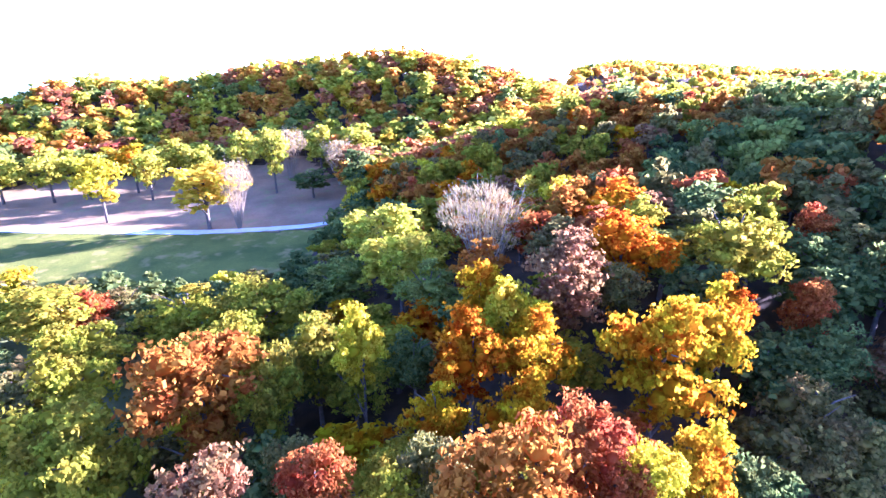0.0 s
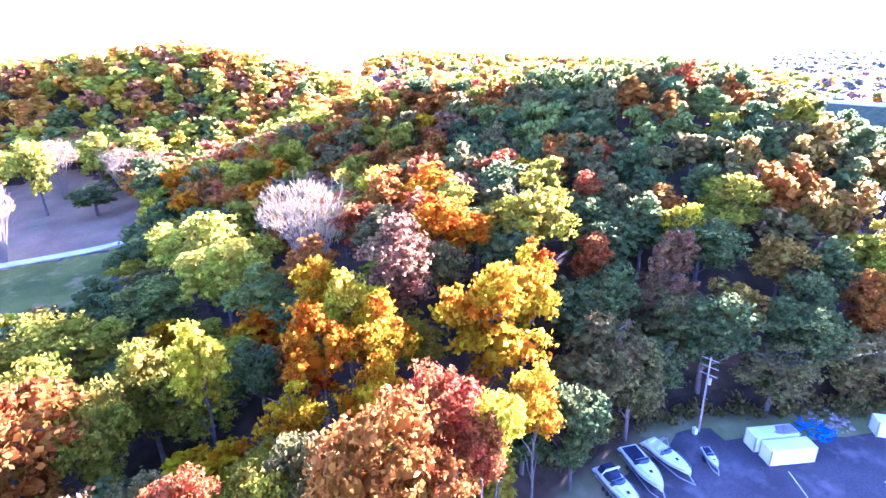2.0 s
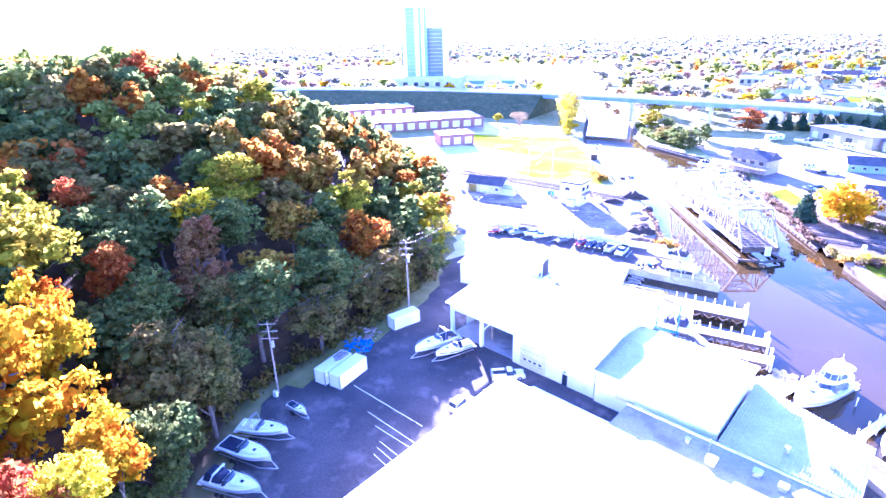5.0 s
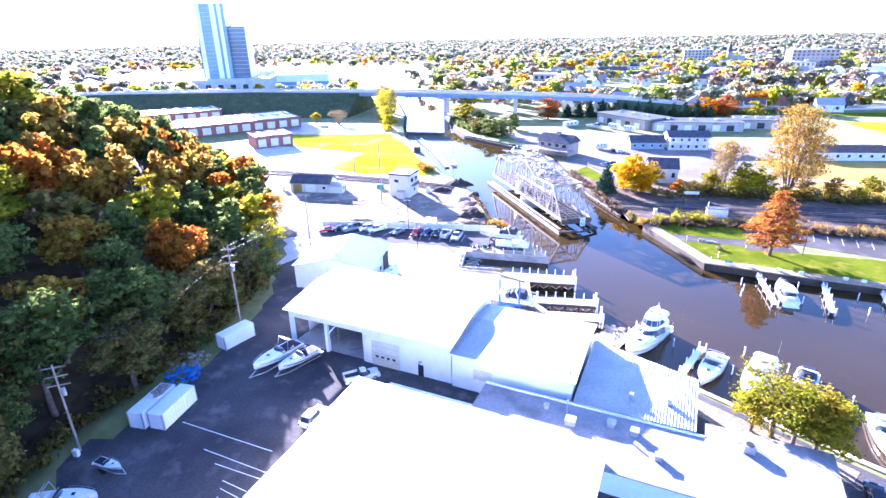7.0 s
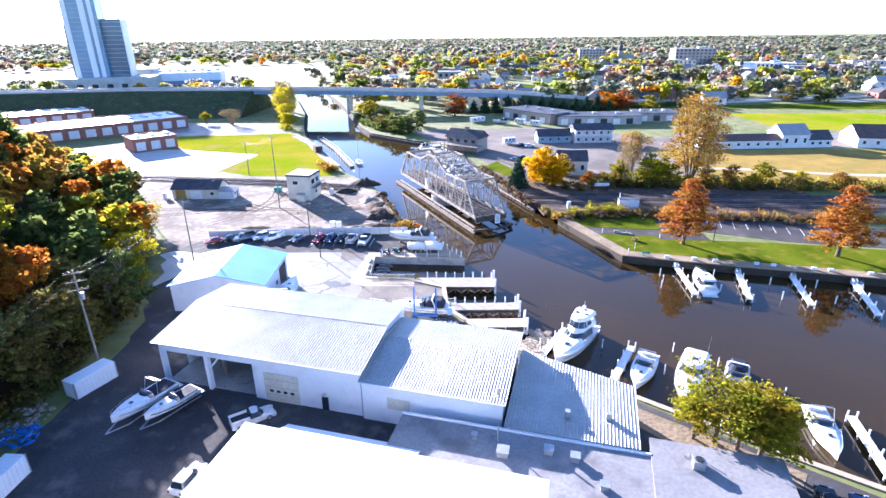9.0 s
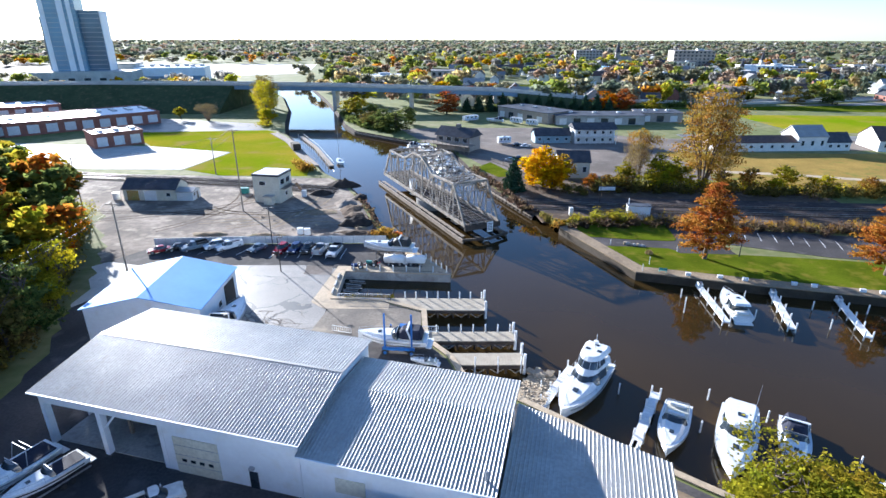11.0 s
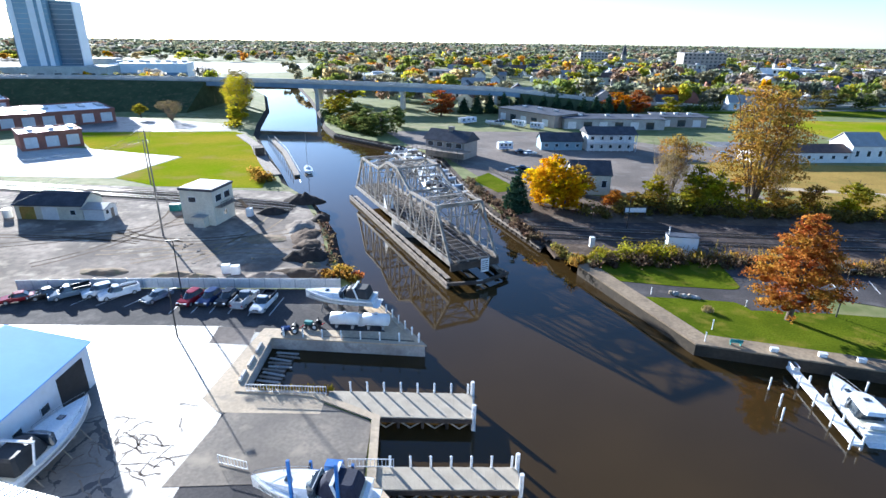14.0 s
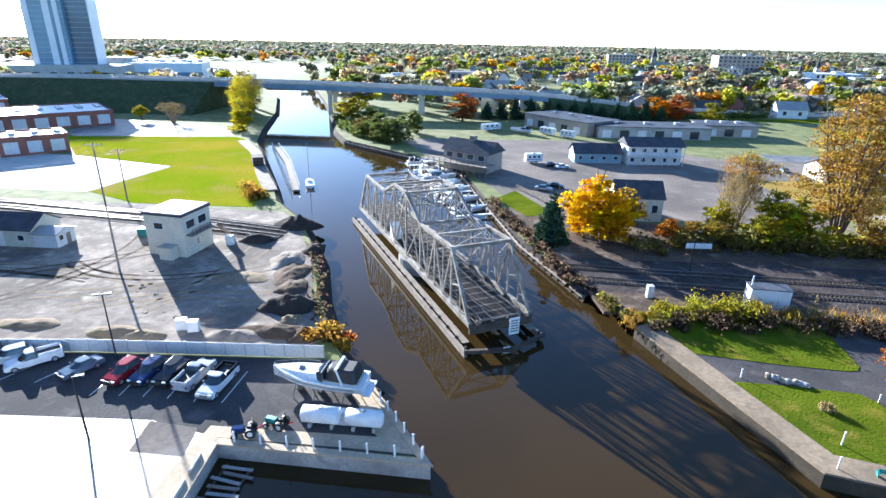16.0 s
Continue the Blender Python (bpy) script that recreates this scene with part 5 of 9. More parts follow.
# ---------------------------------------------------------------- vehicles
def hull_rings(n, L, B, H, flare=0.82):
    rings = []
    for i in range(n + 1):
        s = i / n
        b = B / 2 * (1.0 if s < 0.35 else max(0.02, 1 - ((s - 0.35) / 0.65) ** 2.7)) * (0.92 + 0.08 * min(1, s / 0.3))
        zs = H * (0.86 + 0.24 * s * s)
        zc = H * (0.36 + 0.38 * max(0, s - 0.45) ** 1.4 * 1.6)
        zk = H * 0.9 * max(0, s - 0.72) ** 1.5 * 3.2
        zc = max(zc, zk + 0.02)
        rings.append([(s * L, b, zs), (s * L, b * 0.985, zs - 0.10 * H), (s * L, b * flare, zc), (s * L, 0.0, min(zk, zs - 0.05)), (s * L, -b * flare, zc), (s * L, -b * 0.985, zs - 0.10 * H), (s * L, -b, zs)])
    return rings


def shell(L0, L1, w0, w1, z0, z1, lean0=0.3, lean1=0.3, tuck=0.82, bow=0.3):
    """A moulded cabin block from L0 to L1 with a rounded front, narrower on top, its ends leaning in."""
    def outline(a, b, wa, wb):
        d = (b - a) * bow
        front = [(b - d + d * math.sin(math.pi * k / 8), -wb / 2 * math.cos(math.pi * k / 8)) for k in range(9)]
        return [(a, wa * 0.44), (a, -wa * 0.44), (a + d * 0.3, -wa / 2)] + front + [(a + d * 0.3, wa / 2)]

    rings = []
    for k, inset in ((0.0, 1.0), (0.45, 0.99), (0.82, 0.97), (1.0, 0.88)):
        t = 1 - (1 - tuck) * k
        c = (1 - inset) * 0.5 * min(w0, w1)
        rings.append([(x, y, z0 + (z1 - z0) * k) for x, y in outline(L0 + lean0 * k + c, L1 - lean1 * k - c, w0 * t * inset, w1 * t * inset)])
    return Geo().loft(rings)


def motorboat(m, L, label, top="canvas", canvas=None, stripe=None, afloat=True, group="", cover=False, trailer=False, stands=False):
    """A motor cruiser; x runs from its transom to its bow."""
    ob = thing("motorboat", m, label, "boat", group)
    B, H = L * (0.345 if L > 7 else 0.32), L * 0.175
    z = -0.28 * H if afloat else (0.75 if trailer else 0.6 if stands else 0.25)
    k = Matrix.Translation((-L / 2, 0, z))

    def put(name, g, mat, parent=None, words="", smooth=False, bevel=0.0):
        if parent is None:
            g.v = [tuple(k @ Vector(p)) for p in g.v]
            return part(name, g, mat, ob, words, smooth, bevel)
        g.v = [tuple(k @ Vector(p)) for p in g.v]
        return part(name, g, mat, parent, words, smooth, bevel)

    hull = put("hull", Geo().loft(hull_rings(12, L, B, H)), GEL, words="glossy white moulded hull")
    for s in (1, -1):
        g = Geo()
        pts = [r[1 if s > 0 else 5] for r in hull_rings(12, L, B, H)]
        for a, b in zip(pts[1:-1], pts[2:-1]):
            g.beam((a[0], a[1] + s * 0.02, a[2] - 0.12 * H), (b[0], b[1] + s * 0.02, b[2] - 0.12 * H), 0.05, 0.06 * H + 0.04)
        put("stripe", g, stripe or STEEL, hull)
    sheer = H * 0.9
    fore = Geo()
    rr = []
    for i in range(6):
        s = 0.46 + 0.46 * i / 5
        b = B / 2 * max(0.05, 1 - ((s - 0.35) / 0.65) ** 2.3) * 0.78
        zz = H * (0.86 + 0.24 * s * s)
        t = H * 0.26 * (1 - i / 5) + 0.03
        rr.append([(s * L, b, zz - 0.02), (s * L, b * 0.7, zz + t), (s * L, -b * 0.7, zz + t), (s * L, -b, zz - 0.02)])
    put("foredeck", fore.loft(rr), GEL, bevel=0.02)
    put("hatch", Geo().box((L * 0.68, 0, H * 1.15), (L * 0.05, L * 0.05, 0.12)), GLASS)
    put("cockpit", Geo().box((L * 0.22, 0, sheer + 0.02), (L * 0.36, B * 0.74, 0.10)), CREAM if not cover else CANVAS, words="cream cockpit lining" if not cover else "dark snap-on cockpit cover")
    if not cover:
        for x in (0.10, 0.30):
            put("seat", Geo().box((L * x, 0, sheer + 0.25), (L * 0.06, B * 0.55, 0.40)), GEL, bevel=0.05)
    put("swim_platform", Geo().box((-L * 0.035, 0, H * 0.30), (L * 0.08, B * 0.8, 0.10)), GEL)
    ws = put("windshield", shell(L * 0.40, L * 0.56, B * 0.86, B * 0.62, H * 0.92, H * 1.40, 0.1, L * 0.08, 0.80), GLASS, words="raked dark windshield")
    put("frame", Geo().beam((L * 0.43, -B * 0.34, H * 1.41), (L * 0.43, B * 0.34, H * 1.41), 0.06), STEEL, ws)
    for s in (1, -1):
        g = Geo()
        pts = []
        for i in range(7):
            q = 0.55 + 0.43 * i / 6
            b = B / 2 * max(0.03, 1 - ((q - 0.35) / 0.65) ** 2.3) * 0.94
            pts.append(Vector((q * L, s * b, H * (0.86 + 0.24 * q * q) + 0.45)))
        for a, b in zip(pts, pts[1:]):
            g.tube(a, b, 0.022, n=5)
        rail = put("bow_rail", g, STEEL)
        for a in pts[::3]:
            put("stanchion", Geo().tube(a, a - Vector((0, 0, 0.45)), 0.018, n=5), STEEL, rail)
    if top == "canvas":
        c = put("canopy", shell(L * 0.06, L * 0.44, B * 0.82, B * 0.76, H * 0.98, H * 1.68, 0.35, 0.75, 0.74), canvas or CANVAS, words="dark canvas cockpit canopy")
        put("arch", Geo().beam((L * 0.2, -B * 0.44, H * 0.9), (L * 0.27, -B * 0.36, H * 1.78), 0.16).beam((L * 0.2, B * 0.44, H * 0.9), (L * 0.27, B * 0.36, H * 1.78), 0.16).beam((L * 0.27, -B * 0.38, H * 1.77), (L * 0.27, B * 0.38, H * 1.77), 0.28, 0.12), GEL)
    elif top == "hard":
        put("cabin", shell(L * 0.22, L * 0.58, B * 0.82, B * 0.66, H * 0.95, H * 1.62, 0.1, L * 0.06, 0.84), GLASS, words="dark wrap-round cabin windows")
        put("hardtop", shell(L * 0.12, L * 0.54, B * 0.80, B * 0.68, H * 1.60, H * 1.78, 0.1, 0.3, 0.9), GEL, words="white moulded hardtop")
        put("roof_hatch", Geo().box((L * 0.36, 0, H * 1.80), (L * 0.05, L * 0.06, 0.06)), GLASS)
        put("antenna", Geo().tube((L * 0.2, B * 0.3, H * 1.75), (L * 0.12, B * 0.34, H * 3.0), 0.02, 0.01, 5), GEL)
    elif top == "fly":
        put("saloon", shell(L * 0.18, L * 0.60, B * 0.84, B * 0.62, H * 0.92, H * 1.48, 0.1, L * 0.12, 0.84, 0.45), GLASS, words="dark saloon windows")
        put("bridge_deck", shell(L * 0.10, L * 0.52, B * 0.86, B * 0.66, H * 1.46, H * 1.74, 0.05, 0.9, 0.90, 0.45), GEL)
        screen = put("bridge_screen", shell(L * 0.22, L * 0.46, B * 0.70, B * 0.62, H * 1.70, H * 2.08, 0.0, 0.5, 0.86, 0.4), GLASS, words="curved dark bridge windscreen")
        for a in (-60, -20, 20, 60):
            y, x = math.sin(radians(a)) * B * 0.31, L * (0.364 + 0.096 * math.cos(radians(a)))
            put("mullion", Geo().beam((x + 0.03, y * 1.02, H * 1.74), (x - 0.47, y * 0.88, H * 2.1), 0.05), GEL, screen)
        put("hardtop", shell(L * 0.08, L * 0.43, B * 0.74, B * 0.68, H * 2.08, H * 2.30, 0.3, 0.3, 0.88, 0.5), GEL, words="white moulded hardtop with dark roof hatches")
        for x, y in ((0.16, 0.0), (0.26, 0.16), (0.26, -0.16)):
            put("roof_hatch", Geo().box((L * x, B * y, H * 2.30), (L * 0.035, L * 0.045, 0.06)), GLASS)
        for s in (1, -1):
            put("side_rail", Geo().tube((L * 0.02, s * B * 0.46, H * 1.25), (L * 0.5, s * B * 0.46, H * 1.3), 0.025, n=5), STEEL)
        for x in (0.14, 0.36):
            for s in (1, -1):
                put("post", Geo().beam((L * x, s * B * 0.30, H * 1.7), (L * x, s * B * 0.28, H * 2.15), 0.09), GEL)
        put("mast", Geo().tube((L * 0.22, 0, H * 2.24), (L * 0.20, 0, H * 3.1), 0.05, 0.03, 6), GEL)
        put("radar", Geo().tube((L * 0.21, 0, H * 2.6), (L * 0.21, 0, H * 2.72), 0.32, n=12), GEL)
    elif top == "tower":
        put("hoop", Geo().beam((L * 0.36, -B * 0.42, H), (L * 0.32, -B * 0.36, H * 2.1), 0.07).beam((L * 0.36, B * 0.42, H), (L * 0.32, B * 0.36, H * 2.1), 0.07).beam((L * 0.32, -B * 0.36, H * 2.1), (L * 0.32, B * 0.36, H * 2.1), 0.07).beam((L * 0.26, -B * 0.36, H * 1.95), (L * 0.26, B * 0.36, H * 1.95), 0.07), STEEL)
    if trailer:
        t = part("trailer", Geo().beam((-L * 0.5, -B * 0.33, 0.6), (L * 0.35, -B * 0.33, 0.6), 0.12, 0.16).beam((-L * 0.5, B * 0.33, 0.6), (L * 0.35, B * 0.33, 0.6), 0.12, 0.16).beam((L * 0.35, -B * 0.33, 0.6), (L * 0.62, 0, 0.5), 0.12).beam((L * 0.35, B * 0.33, 0.6), (L * 0.62, 0, 0.5), 0.12), STEEL, ob, "galvanised boat trailer")
        for x in (-L * 0.22, -L * 0.12):
            for s in (1, -1):
                part("wheel", Geo().tube((x, s * B * 0.40, 0.34), (x, s * B * 0.47, 0.34), 0.33, n=14), BLACK, t)
    if stands:
        for x in (-0.3, 0.0, 0.22):
            for s in (1, -1):
                part("jack_stand", Geo().beam((L * x, s * B * 0.5, 0), (L * x, s * B * 0.28, z + H * 0.3), 0.09), RUSTY, ob)
            part("keel_block", Geo().box((L * x, 0, z / 2), (0.5, 0.6, z)), TIMBER, ob)
    return ob


def heading(a, b):
    return math.degrees(math.atan2(b[1] - a[1], b[0] - a[0]))


def boat_at(stern, bow, **kw):
    L = math.hypot(bow[0] - stern[0], bow[1] - stern[1])
    z = kw.pop("z", 0.0)
    return motorboat(pose((stern[0] + bow[0]) / 2, (stern[1] + bow[1]) / 2, z, 0, 0, heading(stern, bow)), L, **kw)


boat_at((22.5, 95.9), (14.5, 84.4), label="white flybridge motor yacht berthed at the seawall", top="fly")
boat_at((30.0, 86.8), (24.9, 78.2), label="white express cruiser berthed beside a finger dock", top="tower")
boat_at((37.0, 85.4), (30.2, 74.4), label="long white hardtop cruiser berthed at the seawall", top="hard")
boat_at((42.6, 83.6), (37.6, 75.2), label="white cruiser with dark blue canvas at the seawall", top="canvas")
boat_at((47.4, 73.4), (44.6, 64.0), label="white sport boat berthed near the office", top="tower")
boat_at((60.0, 71.0), (55.0, 60.5), label="white hardtop cruiser berthed near the office", top="hard")
boat_at((49.9, 108.6), (51.6, 119.0), label="white hardtop cruiser berthed along the park seawall", top="hard")
boat_at((80.0, 109.6), (83.2, 113.6), label="small white runabout berthed along the park seawall", top="none")
YARD = G + 0.05
boat_at((-41.2, 77.2), (-45.2, 69.0), z=YARD, label="white bowrider with black cover on a trailer", top="tower", afloat=False, trailer=True, cover=True)
boat_at((-37.4, 76.0), (-41.3, 69.6), z=YARD, label="black and white runabout with dark cover on a trailer", top="none", afloat=False, trailer=True, cover=True, stripe=BLACK)
boat_at((-58.4, 40.2), (-51.0, 42.4), z=YARD, label="pale blue-white cuddy boat parked beside the woods", top="tower", afloat=False, trailer=True)
boat_at((-57.6, 36.4), (-49.0, 37.0), z=YARD, label="white bowrider with dark interior parked beside the woods", top="none", afloat=False, trailer=True, cover=True)
boat_at((-54.6, 31.0), (-46.2, 32.4), z=YARD, label="white cruiser with dark canopy parked beside the woods", top="canvas", afloat=False, trailer=True)
boat_at((-55.8, 47.8), (-51.6, 47.0), z=YARD, label="small pale blue jet boat on a trailer", top="none", afloat=False, trailer=True, cover=True)
boat_at((-5.2, 134.4), (-15.6, 136.0), z=YARD, label="white cruiser with black canopy on stands on the quay", top="canvas", canvas=BLACK, afloat=False, stands=True)
boat_at((-1.9, 98.4), (-12.0, 99.8), z=YARD + 0.3, label="white cruiser with navy canopy hanging in the travel lift", top="canvas", afloat=False)
boat_at((-32.9, 98.8), (-31.9, 110.4), z=YARD, label="large white cruiser on stands beside the gabled shed", top="canvas", canvas=BLACK, afloat=False, stands=True)
boat_at((-0.4, 94.0), (-4.2, 94.9), z=YARD, label="small white tender lying on the apron", top="none", afloat=False, cover=False)
moored = boat_at((-7.5, 251.5), (1.5, 254.6), label="white cruiser moored in a row at the marina", top="hard", group="boats moored behind the bridge")
moored_b = boat_at((-4.0, 245.0), (4.2, 247.6), label="white cruiser with canvas moored in a row", top="canvas", group="boats moored behind the bridge")
for i, (x, y) in enumerate(((-1.0, 240.0), (1.0, 232.5), (3.0, 225.5), (-8.0, 259.5), (5.0, 216.5), (7.2, 208.5))):
    copy_thing(moored_b if i % 2 else moored, pose(x, y, 0, 0, 0, 14 + 5 * (i % 3)))


def wheels(ob, xs, half, r=0.36, w=0.24):
    for x in xs:
        for s in (1, -1):
            t = part("wheel", Geo().tube((x, s * (half - w), r), (x, s * half, r), r, n=16), BLACK, ob)
            part("rim", Geo().tube((x, s * (half - 0.02), r), (x, s * (half + 0.015), r), r * 0.6, n=12), STEEL, t)


def car(m, paint, label, kind="suv", bed=None, group="cars in the boatyard row"):
    """A car or pickup; x runs towards its nose."""
    ob = thing("pickup_truck" if kind == "pickup" else "car", m, label, "pickup" if kind == "pickup" else "car", group)
    L, W = {"suv": (4.7, 1.88), "sedan": (4.6, 1.8), "pickup": (5.7, 1.98)}[kind]
    h0, hb = 0.32, {"suv": 1.05, "sedan": 0.92, "pickup": 1.08}[kind]
    top = {"suv": 1.74, "sedan": 1.45, "pickup": 1.86}[kind]
    a = L / 2
    prof = [(-a, h0 + 0.12), (-a + 0.05, hb - 0.06), (-a + 0.25, hb), (a - 1.35, hb), (a - 0.35, hb - 0.12), (a - 0.05, hb - 0.32), (a, h0 + 0.15), (a - 0.15, h0), (-a + 0.15, h0)]
    g = Geo()
    g.loft([[(x, y * (1.0 if z < hb - 0.05 else 0.95), z) for x, z in prof] for y in (-W / 2, -W / 2 + 0.08, W / 2 - 0.08, W / 2)])
    body = part("body", g, paint, ob, bevel=0.035)
    if kind == "pickup":
        c0, c1 = -0.55, 1.45
        part("bed_floor", Geo().box((-a + 1.25, 0, hb + 0.012), (2.1, W - 0.36, 0.02)), BLACK, ob, "dark truck bed")
        g = Geo()
        for s in (1, -1):
            g.box((-a + 1.2, s * (W / 2 - 0.12), hb + 0.2), (2.35, 0.14, 0.4))
        g.box((-a + 0.1, 0, hb + 0.2), (0.12, W - 0.2, 0.4))
        part("bed_side", g, bed or paint, ob)
    else:
        c0, c1 = (-a + 0.35, a - 1.15) if kind == "suv" else (-a + 0.75, a - 1.2)
    part("glasshouse", shell(c0, c1, W * 0.93, W * 0.93, hb - 0.02, top - 0.06, 0.35 if kind != "sedan" else 0.6, 0.75, 0.80), GLASS, ob, "dark tinted windows")
    part("roof", shell(c0 + 0.32 if kind != "sedan" else c0 + 0.55, c1 - 0.68, W * 0.77, W * 0.77, top - 0.08, top, 0.06, 0.08, 0.92), paint, ob, bevel=0.02)
    for s in (1, -1):
        part("headlight", Geo().box((a - 0.10, s * (W / 2 - 0.3), hb - 0.24), (0.16, 0.4, 0.16)), GEL, ob)
        part("mirror", Geo().box((c1 - 0.55, s * (W / 2 + 0.1), hb + 0.12), (0.12, 0.2, 0.16)), paint, ob)
        part("tail_light", Geo().box((-a + 0.03, s * (W / 2 - 0.18), hb - 0.25), (0.08, 0.2, 0.3)), CAR_RED, ob)
    part("bumper", Geo().box((a - 0.06, 0, h0 + 0.2), (0.2, W * 0.92, 0.22)), STEEL if kind == "pickup" else BLACK, ob)
    part("grille", Geo().box((a - 0.02, 0, hb - 0.3), (0.08, W * 0.42, 0.2)), BLACK, ob)
    wheels(ob, (-a + 0.95, a - 0.95), W / 2)
    return ob


for x, y, rz, paint, kind, label, bed in (
        (-21.7, 135.4, -98, CAR_WHITE, "pickup", "white pickup truck with a black bed, parked nose out", CAR_BLACK),
        (-24.8, 136.6, 82, CAR_SILVER, "pickup", "silver-white pickup truck parked nose in", None),
        (-27.6, 136.9, -98, CAR_BLACK, "suv", "black sport utility car parked nose out", None),
        (-30.2, 136.9, -100, CAR_BLUE, "suv", "dark blue minivan parked nose out", None),
        (-32.9, 136.7, -102, CAR_RED, "suv", "dark red sport utility car parked nose out", None),
        (-38.3, 137.4, -120, CAR_GREY, "sedan", "grey-blue hatchback car parked alone", None),
        (-44.6, 138.6, -138, CAR_WHITE, "pickup", "white pickup truck parked at an angle", None),
        (-47.8, 139.0, -140, CAR_WHITE, "suv", "white sport utility car parked at an angle", None),
        (-51.8, 138.4, -140, CAR_GREY, "pickup", "grey pickup truck parked at an angle", CAR_BLACK),
        (-55.3, 138.0, -140, CAR_BLACK, "sedan", "black car parked at an angle", None),
        (-58.4, 136.6, -150, CAR_RED, "sedan", "red car parked at the end of the row", None)):
    car(pose(x, y, YARD, 0, 0, rz), paint, label, kind, bed)
car(pose(-28.0, 70.8, YARD, 0, 0, 33), CAR_WHITE, "white pickup truck parked before the boat shed", "pickup", group="cars by the sheds")
car(pose(-31.9, 60.4, YARD, 0, 0, 75), CAR_WHITE, "white sport utility car beside the white shed", "suv", group="cars by the sheds")
for x, y, p, w in ((37.6, 55.8, CAR_BLACK, "black"), (40.6, 54.6, CAR_BLUE, "dark blue"), (43.6, 53.6, CAR_GREY, "grey-blue")):
    car(pose(x, y, YARD, 0, 0, 70), p, w + " car parked behind the office block", "suv", group="cars by the office")
for x, y, rz, p, w in ((33, 252, 20, CAR_BLACK, "black"), (36, 250, 20, CAR_WHITE, "white"), (30, 226, -20, CAR_BLACK, "black"), (26.5, 223, -20, CAR_SILVER, "silver"), (104, 252, 80, CAR_GREY, "grey")):
    car(pose(x, y, G + 0.06, 0, 0, rz), p, w + " car parked on the motel lot", "sedan", group="cars on the motel lot")


def camper(x, y, rz, L, label):
    ob = thing("camper", pose(x, y, G + 0.06, 0, 0, rz), label, "camper")
    part("body", Geo().box((0, 0, 1.75), (L, 2.4, 2.5)), GEL, ob, bevel=0.2)
    for i in range(3):
        part("window", Geo().box((-L * 0.3 + i * L * 0.28, -1.21, 2.1), (L * 0.14, 0.06, 0.7)), GLASS, ob)
    part("stripe", Geo().box((0, -1.21, 1.3), (L * 0.94, 0.04, 0.2)), BLUE_PAINT, ob)
    part("roof_unit", Geo().box((0, 0, 3.1), (0.9, 0.8, 0.3)), STEEL, ob)
    wheels(ob, (-L * 0.15, L * 0.1), 1.2)


camper(18, 321, 35, 9.5, "long white motorhome parked on the marina lot")
camper(28, 257, 15, 5.5, "small white camper trailer on the marina lot")
camper(41, 313, -50, 7, "white motorhome parked beside the shops")
camper(48, 306, -40, 6, "white camper trailer parked beside the shops")
boat_at((34, 312), (26, 316), z=G + 0.06, label="white cruiser stored ashore on the marina lot", top="canvas", afloat=False, stands=True)


# ---------------------------------------------------------------- yard things
def container(x, y, rz, L, label, lumber=False):
    ob = thing("shipping_container", pose(x, y, YARD, 0, 0, rz), label, "container")
    w, h = 2.44, 2.59
    part("body", Geo().box((0, 0, h / 2), (L, w, h - 0.04)), WHITE_STEEL, ob)
    n = int(L / 0.55)
    for i in range(n):
        x0 = -L / 2 + (i + 0.5) * L / n
        for s in (1, -1):
            part("rib", Geo().box((x0, s * (w / 2 + 0.02), h / 2), (0.24, 0.06, h - 0.35)), WHITE_STEEL, ob)
        part("roof_rib", Geo().box((x0, 0, h), (0.24, w - 0.3, 0.05)), WHITE_STEEL, ob)
    for s in (1, -1):
        for e in (1, -1):
            part("corner_post", Geo().box((e * (L / 2 - 0.06), s * (w / 2 - 0.06), h / 2), (0.18, 0.18, h)), STEEL, ob)
    if lumber:
        for i in range(9):
            part("pipe", Geo().beam((L * 0.05 + random.uniform(-0.4, 0.4), -1.0 + i * 0.22, h + 0.1), (L * 0.46, -0.95 + i * 0.22, h + 0.12), 0.08), RUSTY, ob, "old pipe lying on the roof")
    return ob


container(-55.7, 58.8, 86, 7.0, "white corrugated shipping container beside the road", True)
container(-52.7, 59.0, 86, 7.0, "white corrugated shipping container beside its twin")
container(-53.9, 79.0, 65, 6.2, "white corrugated shipping container under the trees")


def heap(x, y, r, n, material, label, kind="debris", h=0.5, seed=1):
    """A heap of loose pieces."""
    q = random.Random(seed)
    g = Geo()
    for _ in range(n):
        a, d = q.uniform(0, 6.28), r * q.random() ** 0.6
        s = q.uniform(0.25, 0.8)
        z = level(x, y) + h * (1 - d / r) * q.random()
        n0 = len(g.v)
        g.box((x + d * math.cos(a), y + d * math.sin(a), z + s * 0.12), (s, s * q.uniform(0.4, 1), s * q.uniform(0.15, 0.5)), q.uniform(0, 180), pose(0, 0, 0))
        g.v[n0:] = [(i + q.uniform(-0.2, 0.2) * s, j + q.uniform(-0.2, 0.2) * s, k + q.uniform(-0.12, 0.12) * s) for i, j, k in g.v[n0:]]
    tagged(part("debris_heap", g, material), label, kind, "", "stuff")


heap(-57.5, 68.0, 3.0, 60, BLUE_PAINT, "blue tarpaulins and drums under the trees", seed=2, h=1.2)
heap(-58.5, 72.0, 3.0, 60, RUSTY, "scrap metal and timber under the trees", seed=3, h=1.2)


